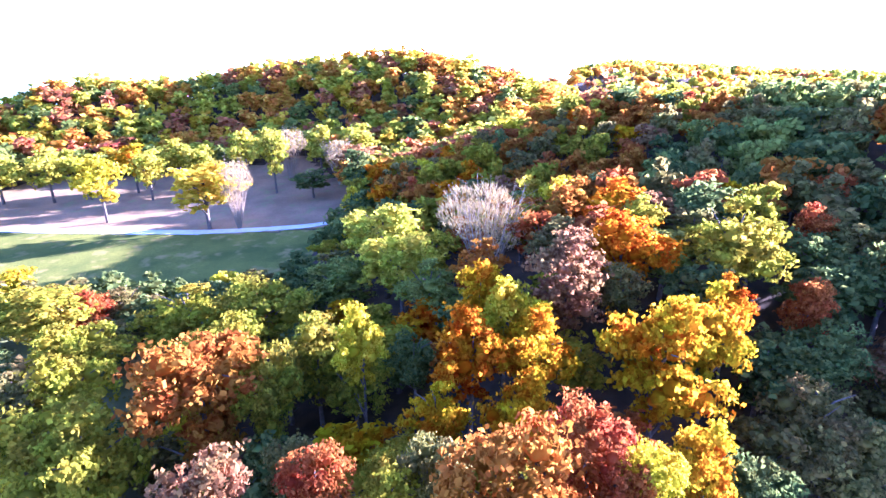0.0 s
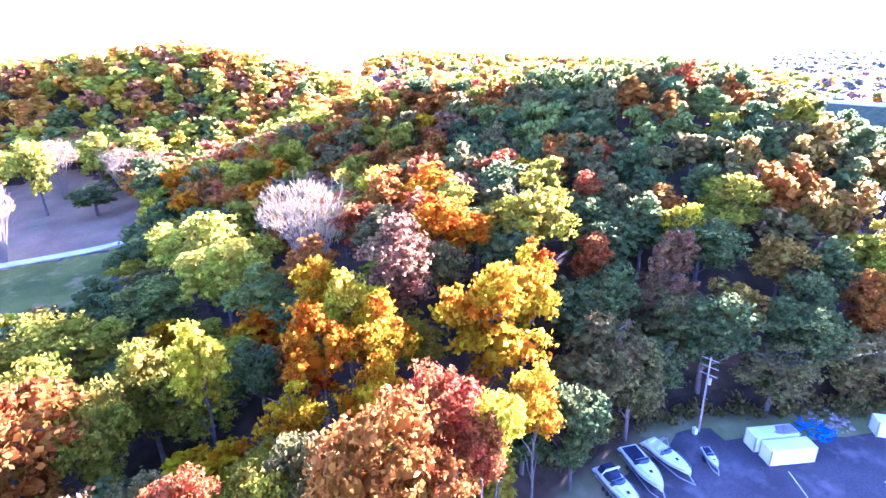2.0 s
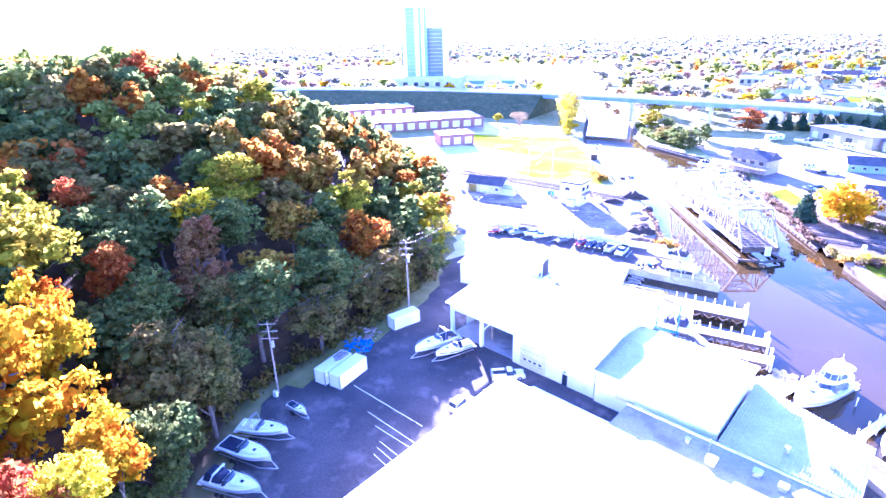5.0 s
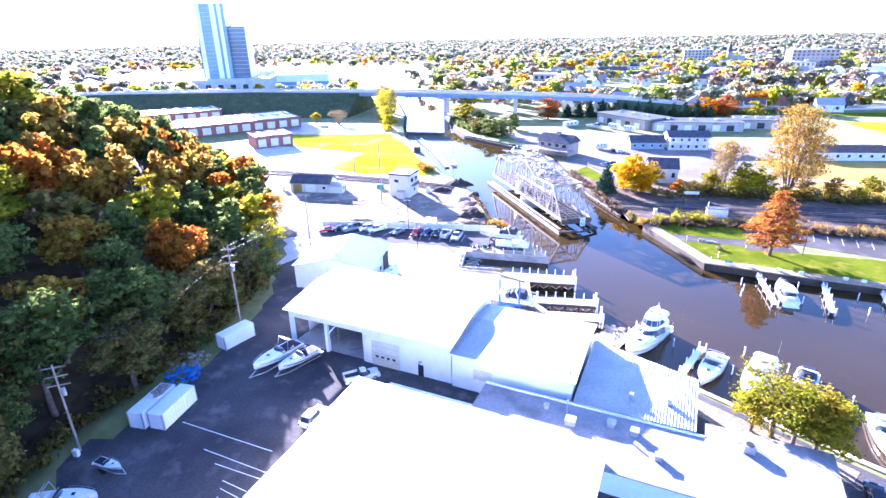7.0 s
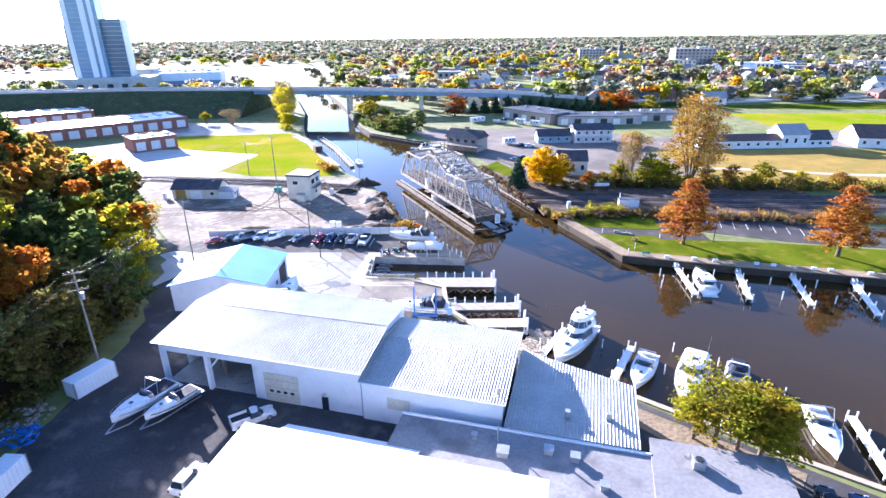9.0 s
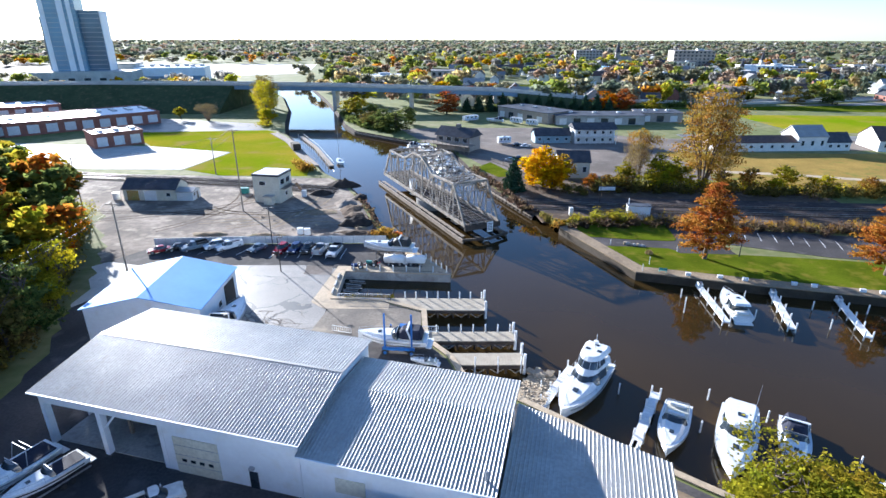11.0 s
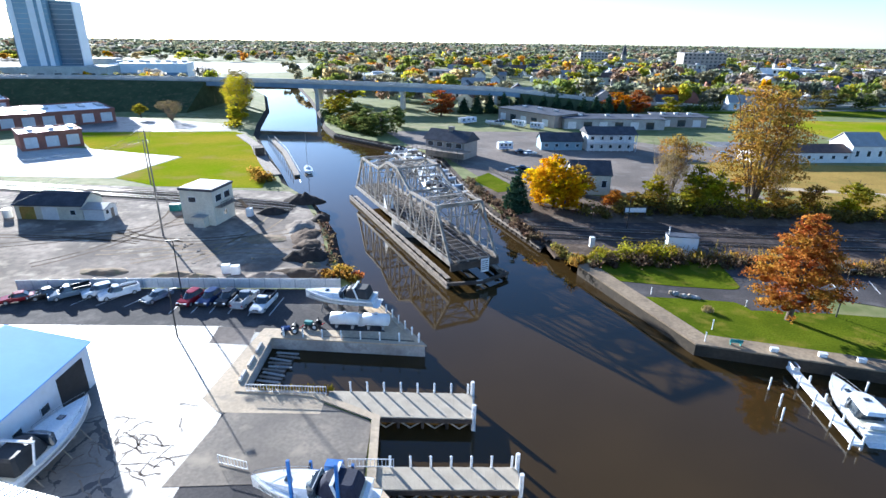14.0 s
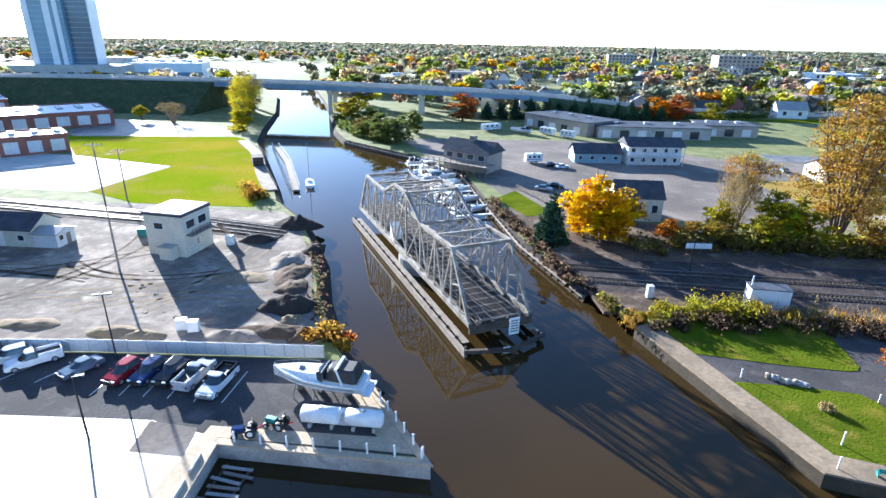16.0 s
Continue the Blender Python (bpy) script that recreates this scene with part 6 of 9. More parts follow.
def mound(x, y, rx, ry, tall, material, label, seed=0):
    """A rounded, uneven heap of loose earth."""
    g, n, rings = Geo(), 22, 9
    rows = []
    for i in range(rings + 1):
        k = i / rings
        row = []
        for j in range(n):
            a = 6.2832 * j / n
            w = 1 + 0.35 * noise.noise(Vector((math.cos(a) * 1.3 + seed, math.sin(a) * 1.3, 2)))
            px, py = x + rx * k * w * math.cos(a), y + ry * k * w * math.sin(a)
            h = tall * (1 - k * k) ** 1.3 * (1 + 0.5 * noise.noise(Vector((px * 0.7, py * 0.7, seed)))) + 0.12 * noise.noise(Vector((px * 2.1, py * 2.1, seed)))
            row.append((px, py, level(x, y) + (h if k < 1 else -0.15)))
        rows.append(row)
    g.loft(rows)
    return tagged(part("earth_mound", g, material, smooth=True), label, "mound")


mound(-19.5, 154.5, 4.2, 3.0, 1.7, SOIL, "dark mound of earth beside the bank", 1)
mound(-28.5, 190.0, 5.0, 3.2, 1.9, SOIL, "dark mound of ballast beside the track", 2)
mound(-18.5, 147.5, 6.0, 2.2, 0.9, DIRT, "low sandy mound beside the fence", 3)
mound(-24.5, 146.2, 4.5, 1.8, 0.7, GRAVEL, "low gravel mound beside the fence", 4)
mound(-22.5, 166.0, 3.0, 6.0, 0.7, DIRT, "low dirt mound on the gravel yard", 5)
heap(-44.0, 160.0, 6.0, 7, TIMBER, "scattered timbers on the gravel", seed=6, h=0.1)
heap(-33.0, 148.5, 7.0, 10, STONE, "scattered rubble on the gravel", seed=7, h=0.1)
for i, (x, y, a, b, h, m) in enumerate(((-40, 146.0, 4.0, 1.7, 0.8, DIRT_TAN), (-35.5, 145.4, 3.2, 1.4, 0.7, DIRT_TAN), (-15.5, 146.8, 2.6, 2.2, 1.0, DIRT), (-28, 150.5, 3.4, 2.0, 0.45, GRAVEL), (-21.0, 161, 2.6, 3.4, 0.8, DIRT), (-25, 172, 3.0, 4.4, 0.9, GRAVEL),
                                        (-21.6, 177, 2.2, 3.6, 0.9, SOIL), (-33.5, 181, 3.6, 2.2, 1.3, SOIL), (-30, 164, 4.6, 3.0, 0.35, DIRT_TAN), (-52, 147.5, 5.0, 1.8, 0.5, DIRT_TAN), (-18, 150.8, 1.8, 1.6, 0.7, DIRT_TAN))):
    mound(x, y, a, b, h, m, "low uneven mound of loose earth in the yard", 20 + i)


def tyre_tracks():
    """Paired ruts that curve over the gravel yard."""
    r = random.Random(31)
    for k, (x, y, a, bend, n) in enumerate(((-86, 157, 0.25, 0.010, 44), (-74, 166, 0.05, -0.022, 30), (-66, 150, 0.75, 0.03, 34), (-58, 156, 0.1, 0.018, 34), (-60, 168, -0.7, 0.05, 26), (-50, 152, 0.5, -0.03, 26), (-96, 163, 0.1, -0.012, 40), (-40, 152, 1.0, 0.02, 26))):
        g = Geo()
        for side in (-0.95, 0.95):
            px, py, t = x, y, a
            ring = []
            for i in range(n):
                nx, ny = -math.sin(t), math.cos(t)
                w = 0.22 + 0.1 * r.random()
                ring.append([(px + nx * (side - w), py + ny * (side - w), G + 0.024), (px + nx * (side + w), py + ny * (side + w), G + 0.024), (px + nx * (side + w), py + ny * (side + w), G + 0.03), (px + nx * (side - w), py + ny * (side - w), G + 0.03)])
                px, py, t = px + math.cos(t) * 1.1, py + math.sin(t) * 1.1, t + bend + r.uniform(-0.03, 0.03)
            g.loft(ring)
        structure("tyre_track", g, (DIRT, DIRT_TAN)[k % 2], "worn pair of tyre ruts across the gravel", "ground")


tyre_tracks()
q = random.Random(11)
g = Geo()
g.loft([[(8.2, 89.0, 1.25), (12.2, 85.8, 1.25), (12.2, 85.8, -1), (8.2, 89.0, -1)], [(11.2, 92.2, 0.62), (14.6, 89.3, 0.62), (14.6, 89.3, -1), (11.2, 92.2, -1)], [(13.6, 95.4, 0.1), (16.8, 92.6, 0.1), (16.8, 92.6, -1), (13.6, 95.4, -1)]])
for i in range(330):
    k, w = q.random() ** 0.8, q.random()
    x, y = 8.2 + 5.4 * k + w * 3.7, 89.0 + 6.4 * k - w * 3.0
    s = q.uniform(0.7, 1.1) if i < 8 else q.uniform(0.12, 0.42)
    if i < 8:
        x, y, k = 13.0 + q.uniform(-0.6, 2.4), 94.2 + q.uniform(-0.9, 1.0), 0.9
    n0 = len(g.v)
    g.box((x, y, 1.2 - 1.1 * k + s * 0.1), (s * 1.3, s * q.uniform(0.6, 1), s * 0.5), q.uniform(0, 180))
    g.v[n0:] = [(a + q.uniform(-0.15, 0.15) * s, b + q.uniform(-0.15, 0.15) * s, c + q.uniform(-0.15, 0.15) * s) for a, b, c in g.v[n0:]]
tagged(part("riprap", g, STONE), "pale broken stone riprap at the water's edge", "rocks", "", "stuff")


def utility_pole(x, y, tall, label, arms=2, rz=0):
    ob = thing("utility_pole", pose(x, y, level(x, y), 0, 0, rz), label, "utility pole")
    part("pole", Geo().tube((0, 0, -0.4), (0, 0, tall), 0.19, 0.11, 8), TIMBER, ob)
    for i in range(arms):
        z = tall - 0.5 - i * 1.3
        a = part("crossarm", Geo().beam((-1.3, 0.15, z), (1.3, 0.15, z), 0.12), TIMBER, ob)
        for k in (-1.2, -0.5, 0.5, 1.2):
            part("insulator", Geo().tube((k, 0.15, z + 0.06), (k, 0.15, z + 0.26), 0.05, n=6), BLACK, a)
    if arms > 1:
        part("transformer", Geo().tube((0.35, 0, tall - 4.6), (0.35, 0, tall - 3.5), 0.26, n=10), STEEL, ob)
    return ob


POLES = [(-55.2, 83.2, 16.5, 30), (-60.6, 50.2, 13.5, 30), (-57.6, 123.0, 15, 0), (-94.5, 170, 13, 10), (-72.2, 204.8, 12, 10), (-50.3, 165.0, 21, 10)]
for x, y, t, rz in POLES:
    utility_pole(x, y, t, "weathered wooden utility pole with crossarms and wires", 3 if y < 90 else 1, rz)
part("meter_box", Geo().box((-60.3, 49.3, YARD + 0.5), (0.7, 0.5, 1.0)), WHITE_PAINT).name = "meter_box"
tagged(bpy.data.objects["meter_box"], "white electric meter box beside the utility pole", "meter box")


def wire(a, b, sag, name="overhead_wire"):
    c = bpy.data.curves.new(name, "CURVE")
    c.dimensions, c.bevel_depth, c.bevel_resolution = "3D", 0.018, 1
    s = c.splines.new("POLY")
    s.points.add(12)
    for i in range(13):
        k = i / 12
        p = Vector(a).lerp(Vector(b), k)
        s.points[i].co = (p.x, p.y, p.z - sag * 4 * k * (1 - k), 1)
    c.materials.append(BLACK)
    return tagged(new(name, c), "thin black overhead wire between poles", "wire", "overhead wires")


for (a, b) in ((1, 0), (0, 2), (2, 5), (5, 4), (3, 4)):
    for k in (-1.1, 1.1):
        p, r = POLES[a], POLES[b]
        wire((p[0] + k, p[1], G + p[2] - 0.3), (r[0] + k, r[1], G + r[2] - 0.3), 1.3)


def lamp_post(x, y, tall, label, heads=2):
    ob = thing("lamp_post", pose(x, y, G, 0, 0, 20), label, "street lamp")
    part("pole", Geo().tube((0, 0, 0), (0, 0, tall), 0.11, 0.07, 8), BLACK, ob)
    for s in (1, -1)[:heads]:
        part("lamp_head", Geo().box((s * 0.6, 0, tall), (0.75, 0.35, 0.16)).beam((0, 0, tall - 0.05), (s * 0.5, 0, tall), 0.06), BLACK, ob)


lamp_post(-35.8, 140.0, 8.6, "black twin-headed lamp post beside the fence")
lamp_post(61.9, 133.2, 7.5, "tall grey lamp post on the park lawn", 1)
lamp_post(44.0, 172.0, 7.0, "tall lamp post beside the railway", 1)
lamp_post(-30.5, 126.6, 7.0, "slim lamp post on the pale pavement", 1)


def panel_fence(a, b, tall, label, step=2.45):
    ob = thing("panel_fence", pose(a[0], a[1], G, 0, 0, heading(a, b)), label, "fence")
    L = math.hypot(b[0] - a[0], b[1] - a[1])
    n = round(L / step)
    panel = Geo().box((L / n / 2, 0, tall / 2 + 0.05), (L / n - 0.12, 0.06, tall)).mesh("panel")
    post = Geo().tube((0, 0, 0), (0, 0, tall + 0.12), 0.06, n=6).mesh("post")
    panel.materials.append(SIDING), post.materials.append(STEEL)
    for i in range(n + 1):
        for me, nm in ((post, "post"),) + (((panel, "panel"),) if i < n else ()):
            o = new(nm, me)
            o.parent, o.location = ob, (i * L / n, 0, 0)


panel_fence((-61, 140.2), (-40, 141.5), 1.7, "pale grey panel fence behind the parked cars")
panel_fence((-40, 141.5), (-11.5, 141.7), 1.7, "pale grey panel fence along the gravel yard")


def white_railing(a, b, z, label):
    ob = thing("railing", pose(a[0], a[1], z, 0, 0, heading(a, b)), label, "railing")
    L = math.hypot(b[0] - a[0], b[1] - a[1])
    for h in (0.15, 1.0):
        part("rail", Geo().beam((0, 0, h), (L, 0, h), 0.06), WHITE_PAINT, ob)
    n = int(L / 0.33)
    me = Geo().beam((0, 0, 0), (0, 0, 1.0), 0.045).mesh("baluster")
    me.materials.append(WHITE_PAINT)
    for i in range(n + 1):
        o = new("baluster", me)
        o.parent, o.location = ob, (i * L / n, 0, 0)


white_railing((-17.6, 114.8), (-8.6, 114.4), G + 0.05, "white slatted railing at the head of the pier")
white_railing((-16.6, 103.9), (-13.6, 103.0), G + 0.05, "white slatted railing at the ramp")
white_railing((-4.5, 103.4), (-0.3, 103.4), G + 0.05, "white slatted railing at the head of the pier")
flower = Geo()
for i in range(160):
    x = -16.5 + q.random() * 8.5
    flower.beam((x, 115.1, G), (x + q.uniform(-0.3, 0.3), 115.1 + q.uniform(-0.3, 0.3), G + q.uniform(0.3, 0.9)), 0.09, 0.03)
tagged(part("planting", flower, LEAVES["lime"]), "straggling green planting along the railing", "plants", "", "stuff")

POST = Geo().tube((0, 0, -0.2), (0, 0, 1.35), 0.10, n=8).tube((0, 0, 1.35), (0, 0, 1.47), 0.13, 0.03, 8).mesh("mooring_post")
POST.materials.append(WHITE_PAINT)
spots = [(-16.5 + i * 2.55, 126.7 - i * 0.19, G) for i in range(8)] + [(-4.6 + i * 1.0, 135.2 - i * 1.6, G) for i in range(7)]
for p in spots:
    o = tagged(new("mooring_post", POST), "slim white mooring post on the quay edge", "mooring post", "mooring posts of the slip")
    o.location = p
for p in [(43.6, 118.0), (41.7, 112.3), (43.0, 114.8), (54.6, 117.1), (52.7, 110.1), (64.3, 113.0), (63.0, 106.5), (72.8, 111.5), (72.0, 104.5), (20.6, 95.6), (23.4, 90.0), (13.2, 90.6), (30.8, 82.5), (34.6, 88.6), (39.8, 84.2), (45.6, 76.5)]:
    o = tagged(new("mooring_pile", POST), "white-topped mooring pile standing in the water", "mooring pile", "mooring piles in the creek")
    o.location, o.scale = (*p, 0.0), (1.0, 1.0, 1.2)

for i in range(3):
    ob = thing("concrete_bench", pose(-18.9, 117.5 + i * 3.1, G + 0.08, 0, 0, 90), "low pale concrete bumper along the slip", "bumper", "slip bumpers")
    part("block", Geo().box((0, 0, 0.2), (2.2, 0.35, 0.4)), CONCRETE_PALE, ob, bevel=0.05)


def float_frame():
    ob = thing("sunken_dock", pose(-16.3, 121.0, 0.0, 0, 0, -8), "half-sunk weathered floating dock frame in the slip", "floating dock")
    for i in range(12):
        part("plank", Geo().box((random.uniform(-0.3, 0.5), -4.6 + i * 0.78, 0.28), (3.0, 0.32, 0.08), random.uniform(-8, 8)), CONCRETE if i % 2 else TIMBER, ob)
    for s in (-1.1, 1.1):
        part("stringer", Geo().beam((s, -4.8, 0.15), (s * 1.1, 4.4, 0.15), 0.2), DARK_TIMBER, ob)


float_frame()


def finger_dock(a, b, w, label):
    """A narrow white dock from a at the wall to b in the water."""
    ob = thing("finger_dock", pose(a[0], a[1], 0, 0, 0, heading(a, b)), label, "dock", "finger docks")
    L = math.hypot(b[0] - a[0], b[1] - a[1])
    d = part("deck", Geo().box((L / 2, 0, 0.72), (L, w, 0.22)), WHITE_PAINT, ob, "white-painted plank deck")
    for i in range(int(L / 0.6)):
        part("plank", Geo().box((0.3 + i * 0.6, 0, 0.85), (0.52, w + 0.06, 0.05)), WHITE_PAINT, d)
    for i in range(4):
        for s in (1, -1):
            part("pile", Geo().tube((L - 0.2 - i * L / 4, s * w / 2, -1.5), (L - 0.2 - i * L / 4, s * w / 2, 1.75), 0.12, n=8), WHITE_PAINT, ob)
    for s in (1, -1):
        part("step_box", Geo().box((0.6, s * 0.1, 1.2), (1.3, 0.6, 0.7)), WHITE_PAINT, ob)


for a, b in (((48.3, 121.6), (46.6, 107.6)), ((60.2, 118.2), (56.0, 105.4)), ((70.2, 115.4), (66.2, 102.6)), ((81.0, 112.6), (75.6, 98.4)), ((92.0, 109.6), (87.5, 96.5)), ((21.2, 78.4), (28.0, 89.2)), ((11.4, 84.9), (18.4, 95.2)), ((33.2, 69.0), (39.2, 79.5)), ((47.6, 57.6), (51.4, 71.4))):
    finger_dock(a, b, 1.1, "narrow white finger dock with mooring piles")
for x, y in ((47.0, 122.2), (52.5, 121.0), (56.6, 119.8), (64.5, 117.8), (67.6, 116.9), (75, 114.9), (78, 114.1), (85, 112.2)):
    ob = thing("dock_box", pose(x, y + 1.3, G + 0.27, 0, 0, -15) @ Matrix.Scale(0.72, 4), "white fibreglass dock box on the seawall", "dock box", "dock boxes")
    part("body", Geo().box((0, 0, 0.35), (1.3, 0.7, 0.7)), GEL, ob, bevel=0.06)
    part("lid", Geo().box((0, 0, 0.74), (1.36, 0.76, 0.08)), GEL, ob)
for x, y in ((42.8, 125.0),):
    ob = thing("park_bench", pose(x, y, G + 0.27, 0, 0, 163), "teal metal bench on the broad seawall coping", "bench")
    part("seat", Geo().box((0, 0, 0.45), (1.5, 0.45, 0.07)), TEAL_PAINT, ob)
    part("backrest", Geo().box((0, 0.24, 0.75), (1.5, 0.06, 0.4)), TEAL_PAINT, ob)
    for s in (0.6, -0.6):
        part("leg", Geo().box((s, 0, 0.22), (0.08, 0.4, 0.44)), TEAL_PAINT, ob)


def travel_lift():
    ob = thing("travel_lift", pose(-5.8, 98.9, YARD, 0, 0, -6), "blue steel travel lift holding a boat in slings", "boat lift")
    for x in (-1.9, 1.9):
        for y in (-2.0, 2.6):
            part("leg", Geo().beam((x, y, 0.6), (x, y * 0.98, 6.6 if y < 0 else 2.4), 0.24), BLUE_PAINT, ob, "blue box-section leg")
            w = part("wheel", Geo().tube((x, y - 0.2, 0.5), (x, y + 0.2, 0.5), 0.5, n=14), BLACK, ob)
            part("rim", Geo().tube((x, y - 0.22, 0.5), (x, y + 0.22, 0.5), 0.25, n=10), BLUE_PAINT, w)
    for y in (-2.0, 2.6):
        part("side_beam", Geo().beam((-2.3, y, 1.1), (2.3, y, 1.1), 0.35, 0.4), BLUE_PAINT, ob)
    for x in (-1.9, 1.9):
        g = Geo()
        for s in (1, -1):
            g.beam((x, -1.9 if s < 0 else 2.5, 3.4 if s < 0 else 2.3), (x, s * 1.5, 1.3), 0.2, 0.03)
        g.beam((x, -1.5, 1.3), (x, 1.5, 1.3), 0.2, 0.03)
        part("sling", g, CANVAS, ob)
    part("engine_box", Geo().box((0.2, 2.6, 1.8), (1.5, 0.9, 1.1)), BLUE_PAINT, ob)


travel_lift()


def tank(x, y, L, label):
    ob = thing("storage_tank", pose(x, y, YARD, 0, 0, -4), label, "tank")
    part("shell", Geo().tube((-L / 2, 0, 1.25), (L / 2, 0, 1.25), 0.85, n=20).tube((-L / 2 - 0.18, 0, 1.25), (-L / 2, 0, 1.25), 0.5, 0.85, 20).tube((L / 2, 0, 1.25), (L / 2 + 0.18, 0, 1.25), 0.85, 0.5, 20), WHITE_PAINT, ob, "white cylindrical tank shell", True)
    for s in (-L * 0.3, L * 0.3):
        part("saddle", Geo().box((s, 0, 0.25), (0.3, 1.3, 0.5)), CONCRETE, ob)
    part("manhole", Geo().tube((0, 0, 2.05), (0, 0, 2.25), 0.25, n=10), STEEL, ob)


tank(-8.9, 129.7, 3.7, "white cylindrical fuel tank on the quay")
tank(-4.6, 129.4, 3.4, "white cylindrical fuel tank beside its twin")
ob = thing("pump_box", pose(-6.7, 130.1, YARD), "white pump cabinet between the tanks", "cabinet")
part("body", Geo().box((0, 0, 0.75), (0.9, 0.9, 1.5)), WHITE_PAINT, ob, bevel=0.04)


def tractor(x, y, rz, paint, label):
    ob = thing("tractor", pose(x, y, YARD, 0, 0, rz) @ Matrix.Scale(0.78, 4), label, "tractor")
    part("hood", Geo().box((0.8, 0, 0.95), (1.5, 0.75, 0.6)), paint, ob, bevel=0.05)
    part("chassis", Geo().box((0.1, 0, 0.6), (2.9, 0.6, 0.3)), BLACK, ob)
    part("seat", Geo().box((-0.6, 0, 1.15), (0.5, 0.5, 0.5)), BLACK, ob)
    part("roll_bar", Geo().beam((-0.95, -0.45, 0.8), (-0.95, -0.45, 2.1), 0.08).beam((-0.95, 0.45, 0.8), (-0.95, 0.45, 2.1), 0.08).beam((-0.95, -0.45, 2.1), (-0.95, 0.45, 2.1), 0.08), BLACK, ob)
    for xx, r in ((-0.7, 0.65), (1.2, 0.42)):
        for s in (1, -1):
            w = part("wheel", Geo().tube((xx, s * 0.55, r), (xx, s * 0.9, r), r, n=14), BLACK, ob)
            part("rim", Geo().tube((xx, s * 0.6, r), (xx, s * 0.92, r), r * 0.5, n=10), WHITE_PAINT, w)
    part("lifting_arm", Geo().beam((-1.4, 0, 0.7), (-2.3, 0, 1.3), 0.12), CAR_RED, ob)


tractor(-13.2, 129.2, 165, TEAL_PAINT, "small green tractor with red arm on the quay")
tractor(-15.9, 127.9, 190, CAR_BLUE, "small blue utility cart beside the slip")
for x, y in ((-29.9, 147.2), (-31.6, 147.6)):
    ob = thing("utility_box", pose(x, y, G, 0, 0, 12), "white utility cabinet on the gravel yard", "cabinet")
    part("body", Geo().box((0, 0, 0.75), (1.4, 1.0, 1.5)), WHITE_PAINT, ob, bevel=0.04)


# ---------------------------------------------------------------- bridge tender's tower, hut, kiosk
def window_in(parent, c, w, h, axis, frame_mat=None):
    """A framed window on a wall; axis says which way the wall faces."""
    d = {"x": (0.08, w, h), "y": (w, 0.08, h)}[axis[1]]
    s = 1 if axis[0] == "+" else -1
    o = part("window", Geo().box(c, d), frame_mat or WHITE_PAINT, parent)
    p = list(c)
    p["xy".index(axis[1])] += s * 0.04
    e = {"x": (0.05, w - 0.16, h - 0.16), "y": (w - 0.16, 0.05, h - 0.16)}[axis[1]]
    part("pane", Geo().box(p, e), GLASS, o)


def tender_tower():
    ob = thing("tender_tower", pose(-45.3, 176.0, G, 0, 0, -11), "two-storey cream bridge tender's house with flat roof", "building")
    part("wall", Geo().box((0, 0, 3.6), (7.4, 7.6, 7.2)), CREAM, ob, "cream painted block wall")
    part("roof", Geo().box((0, 0, 7.55), (7.8, 8.0, 0.5)), SHINGLE, ob, "dark roof edge")
    part("roof_deck", Geo().box((0, 0, 7.81), (7.2, 7.4, 0.06)), ROOF_WHITE, ob, "white flat roof deck")
    window_in(ob, (-1.0, -3.82, 5.4), 1.8, 1.2, "-y")
    for y in (-1.8, 1.4):
        window_in(ob, (3.72, y, 5.6), 2.2, 1.5, "+x")
    window_in(ob, (3.72, 0, 2.0), 1.2, 1.2, "+x")
    b = part("balcony", Geo().box((4.4, 0.2, 3.9), (1.5, 7.0, 0.15)), TIMBER, ob, "timber balcony on the creek side")
    for i in range(8):
        part("baluster", Geo().beam((5.1, -3.2 + i, 3.95), (5.1, -3.2 + i, 4.95), 0.06), DARK_TIMBER, b)
    part("handrail", Geo().beam((5.1, -3.3, 4.95), (5.1, 3.8, 4.95), 0.07), DARK_TIMBER, b)
    st = part("stair", Geo().beam((5.0, 3.8, 3.9), (5.0, 7.6, 0.2), 0.9, 0.15), TIMBER, ob)
    part("shed", Geo().box((1.0, -4.8, 1.1), (2.4, 1.8, 2.2)), CREAM, ob, "small cream lean-to by the door")
    part("shed_roof", Geo().box((1.0, -4.85, 2.27), (2.7, 2.1, 0.14)), STEEL, ob)
    ob = thing("utility_box", pose(-37.6, 178.5, G), "white utility cabinet beside the track", "cabinet")
    part("body", Geo().box((0, 0, 0.9), (1.3, 1.1, 1.8)), WHITE_PAINT, ob, bevel=0.04)
    ob = thing("utility_box", pose(-55.4, 182.0, G), "green utility cabinet beside the tower", "cabinet")
    part("body", Geo().box((0, 0, 0.8), (2.2, 1.6, 1.6)), TEAL_PAINT, ob, bevel=0.04)


tender_tower()


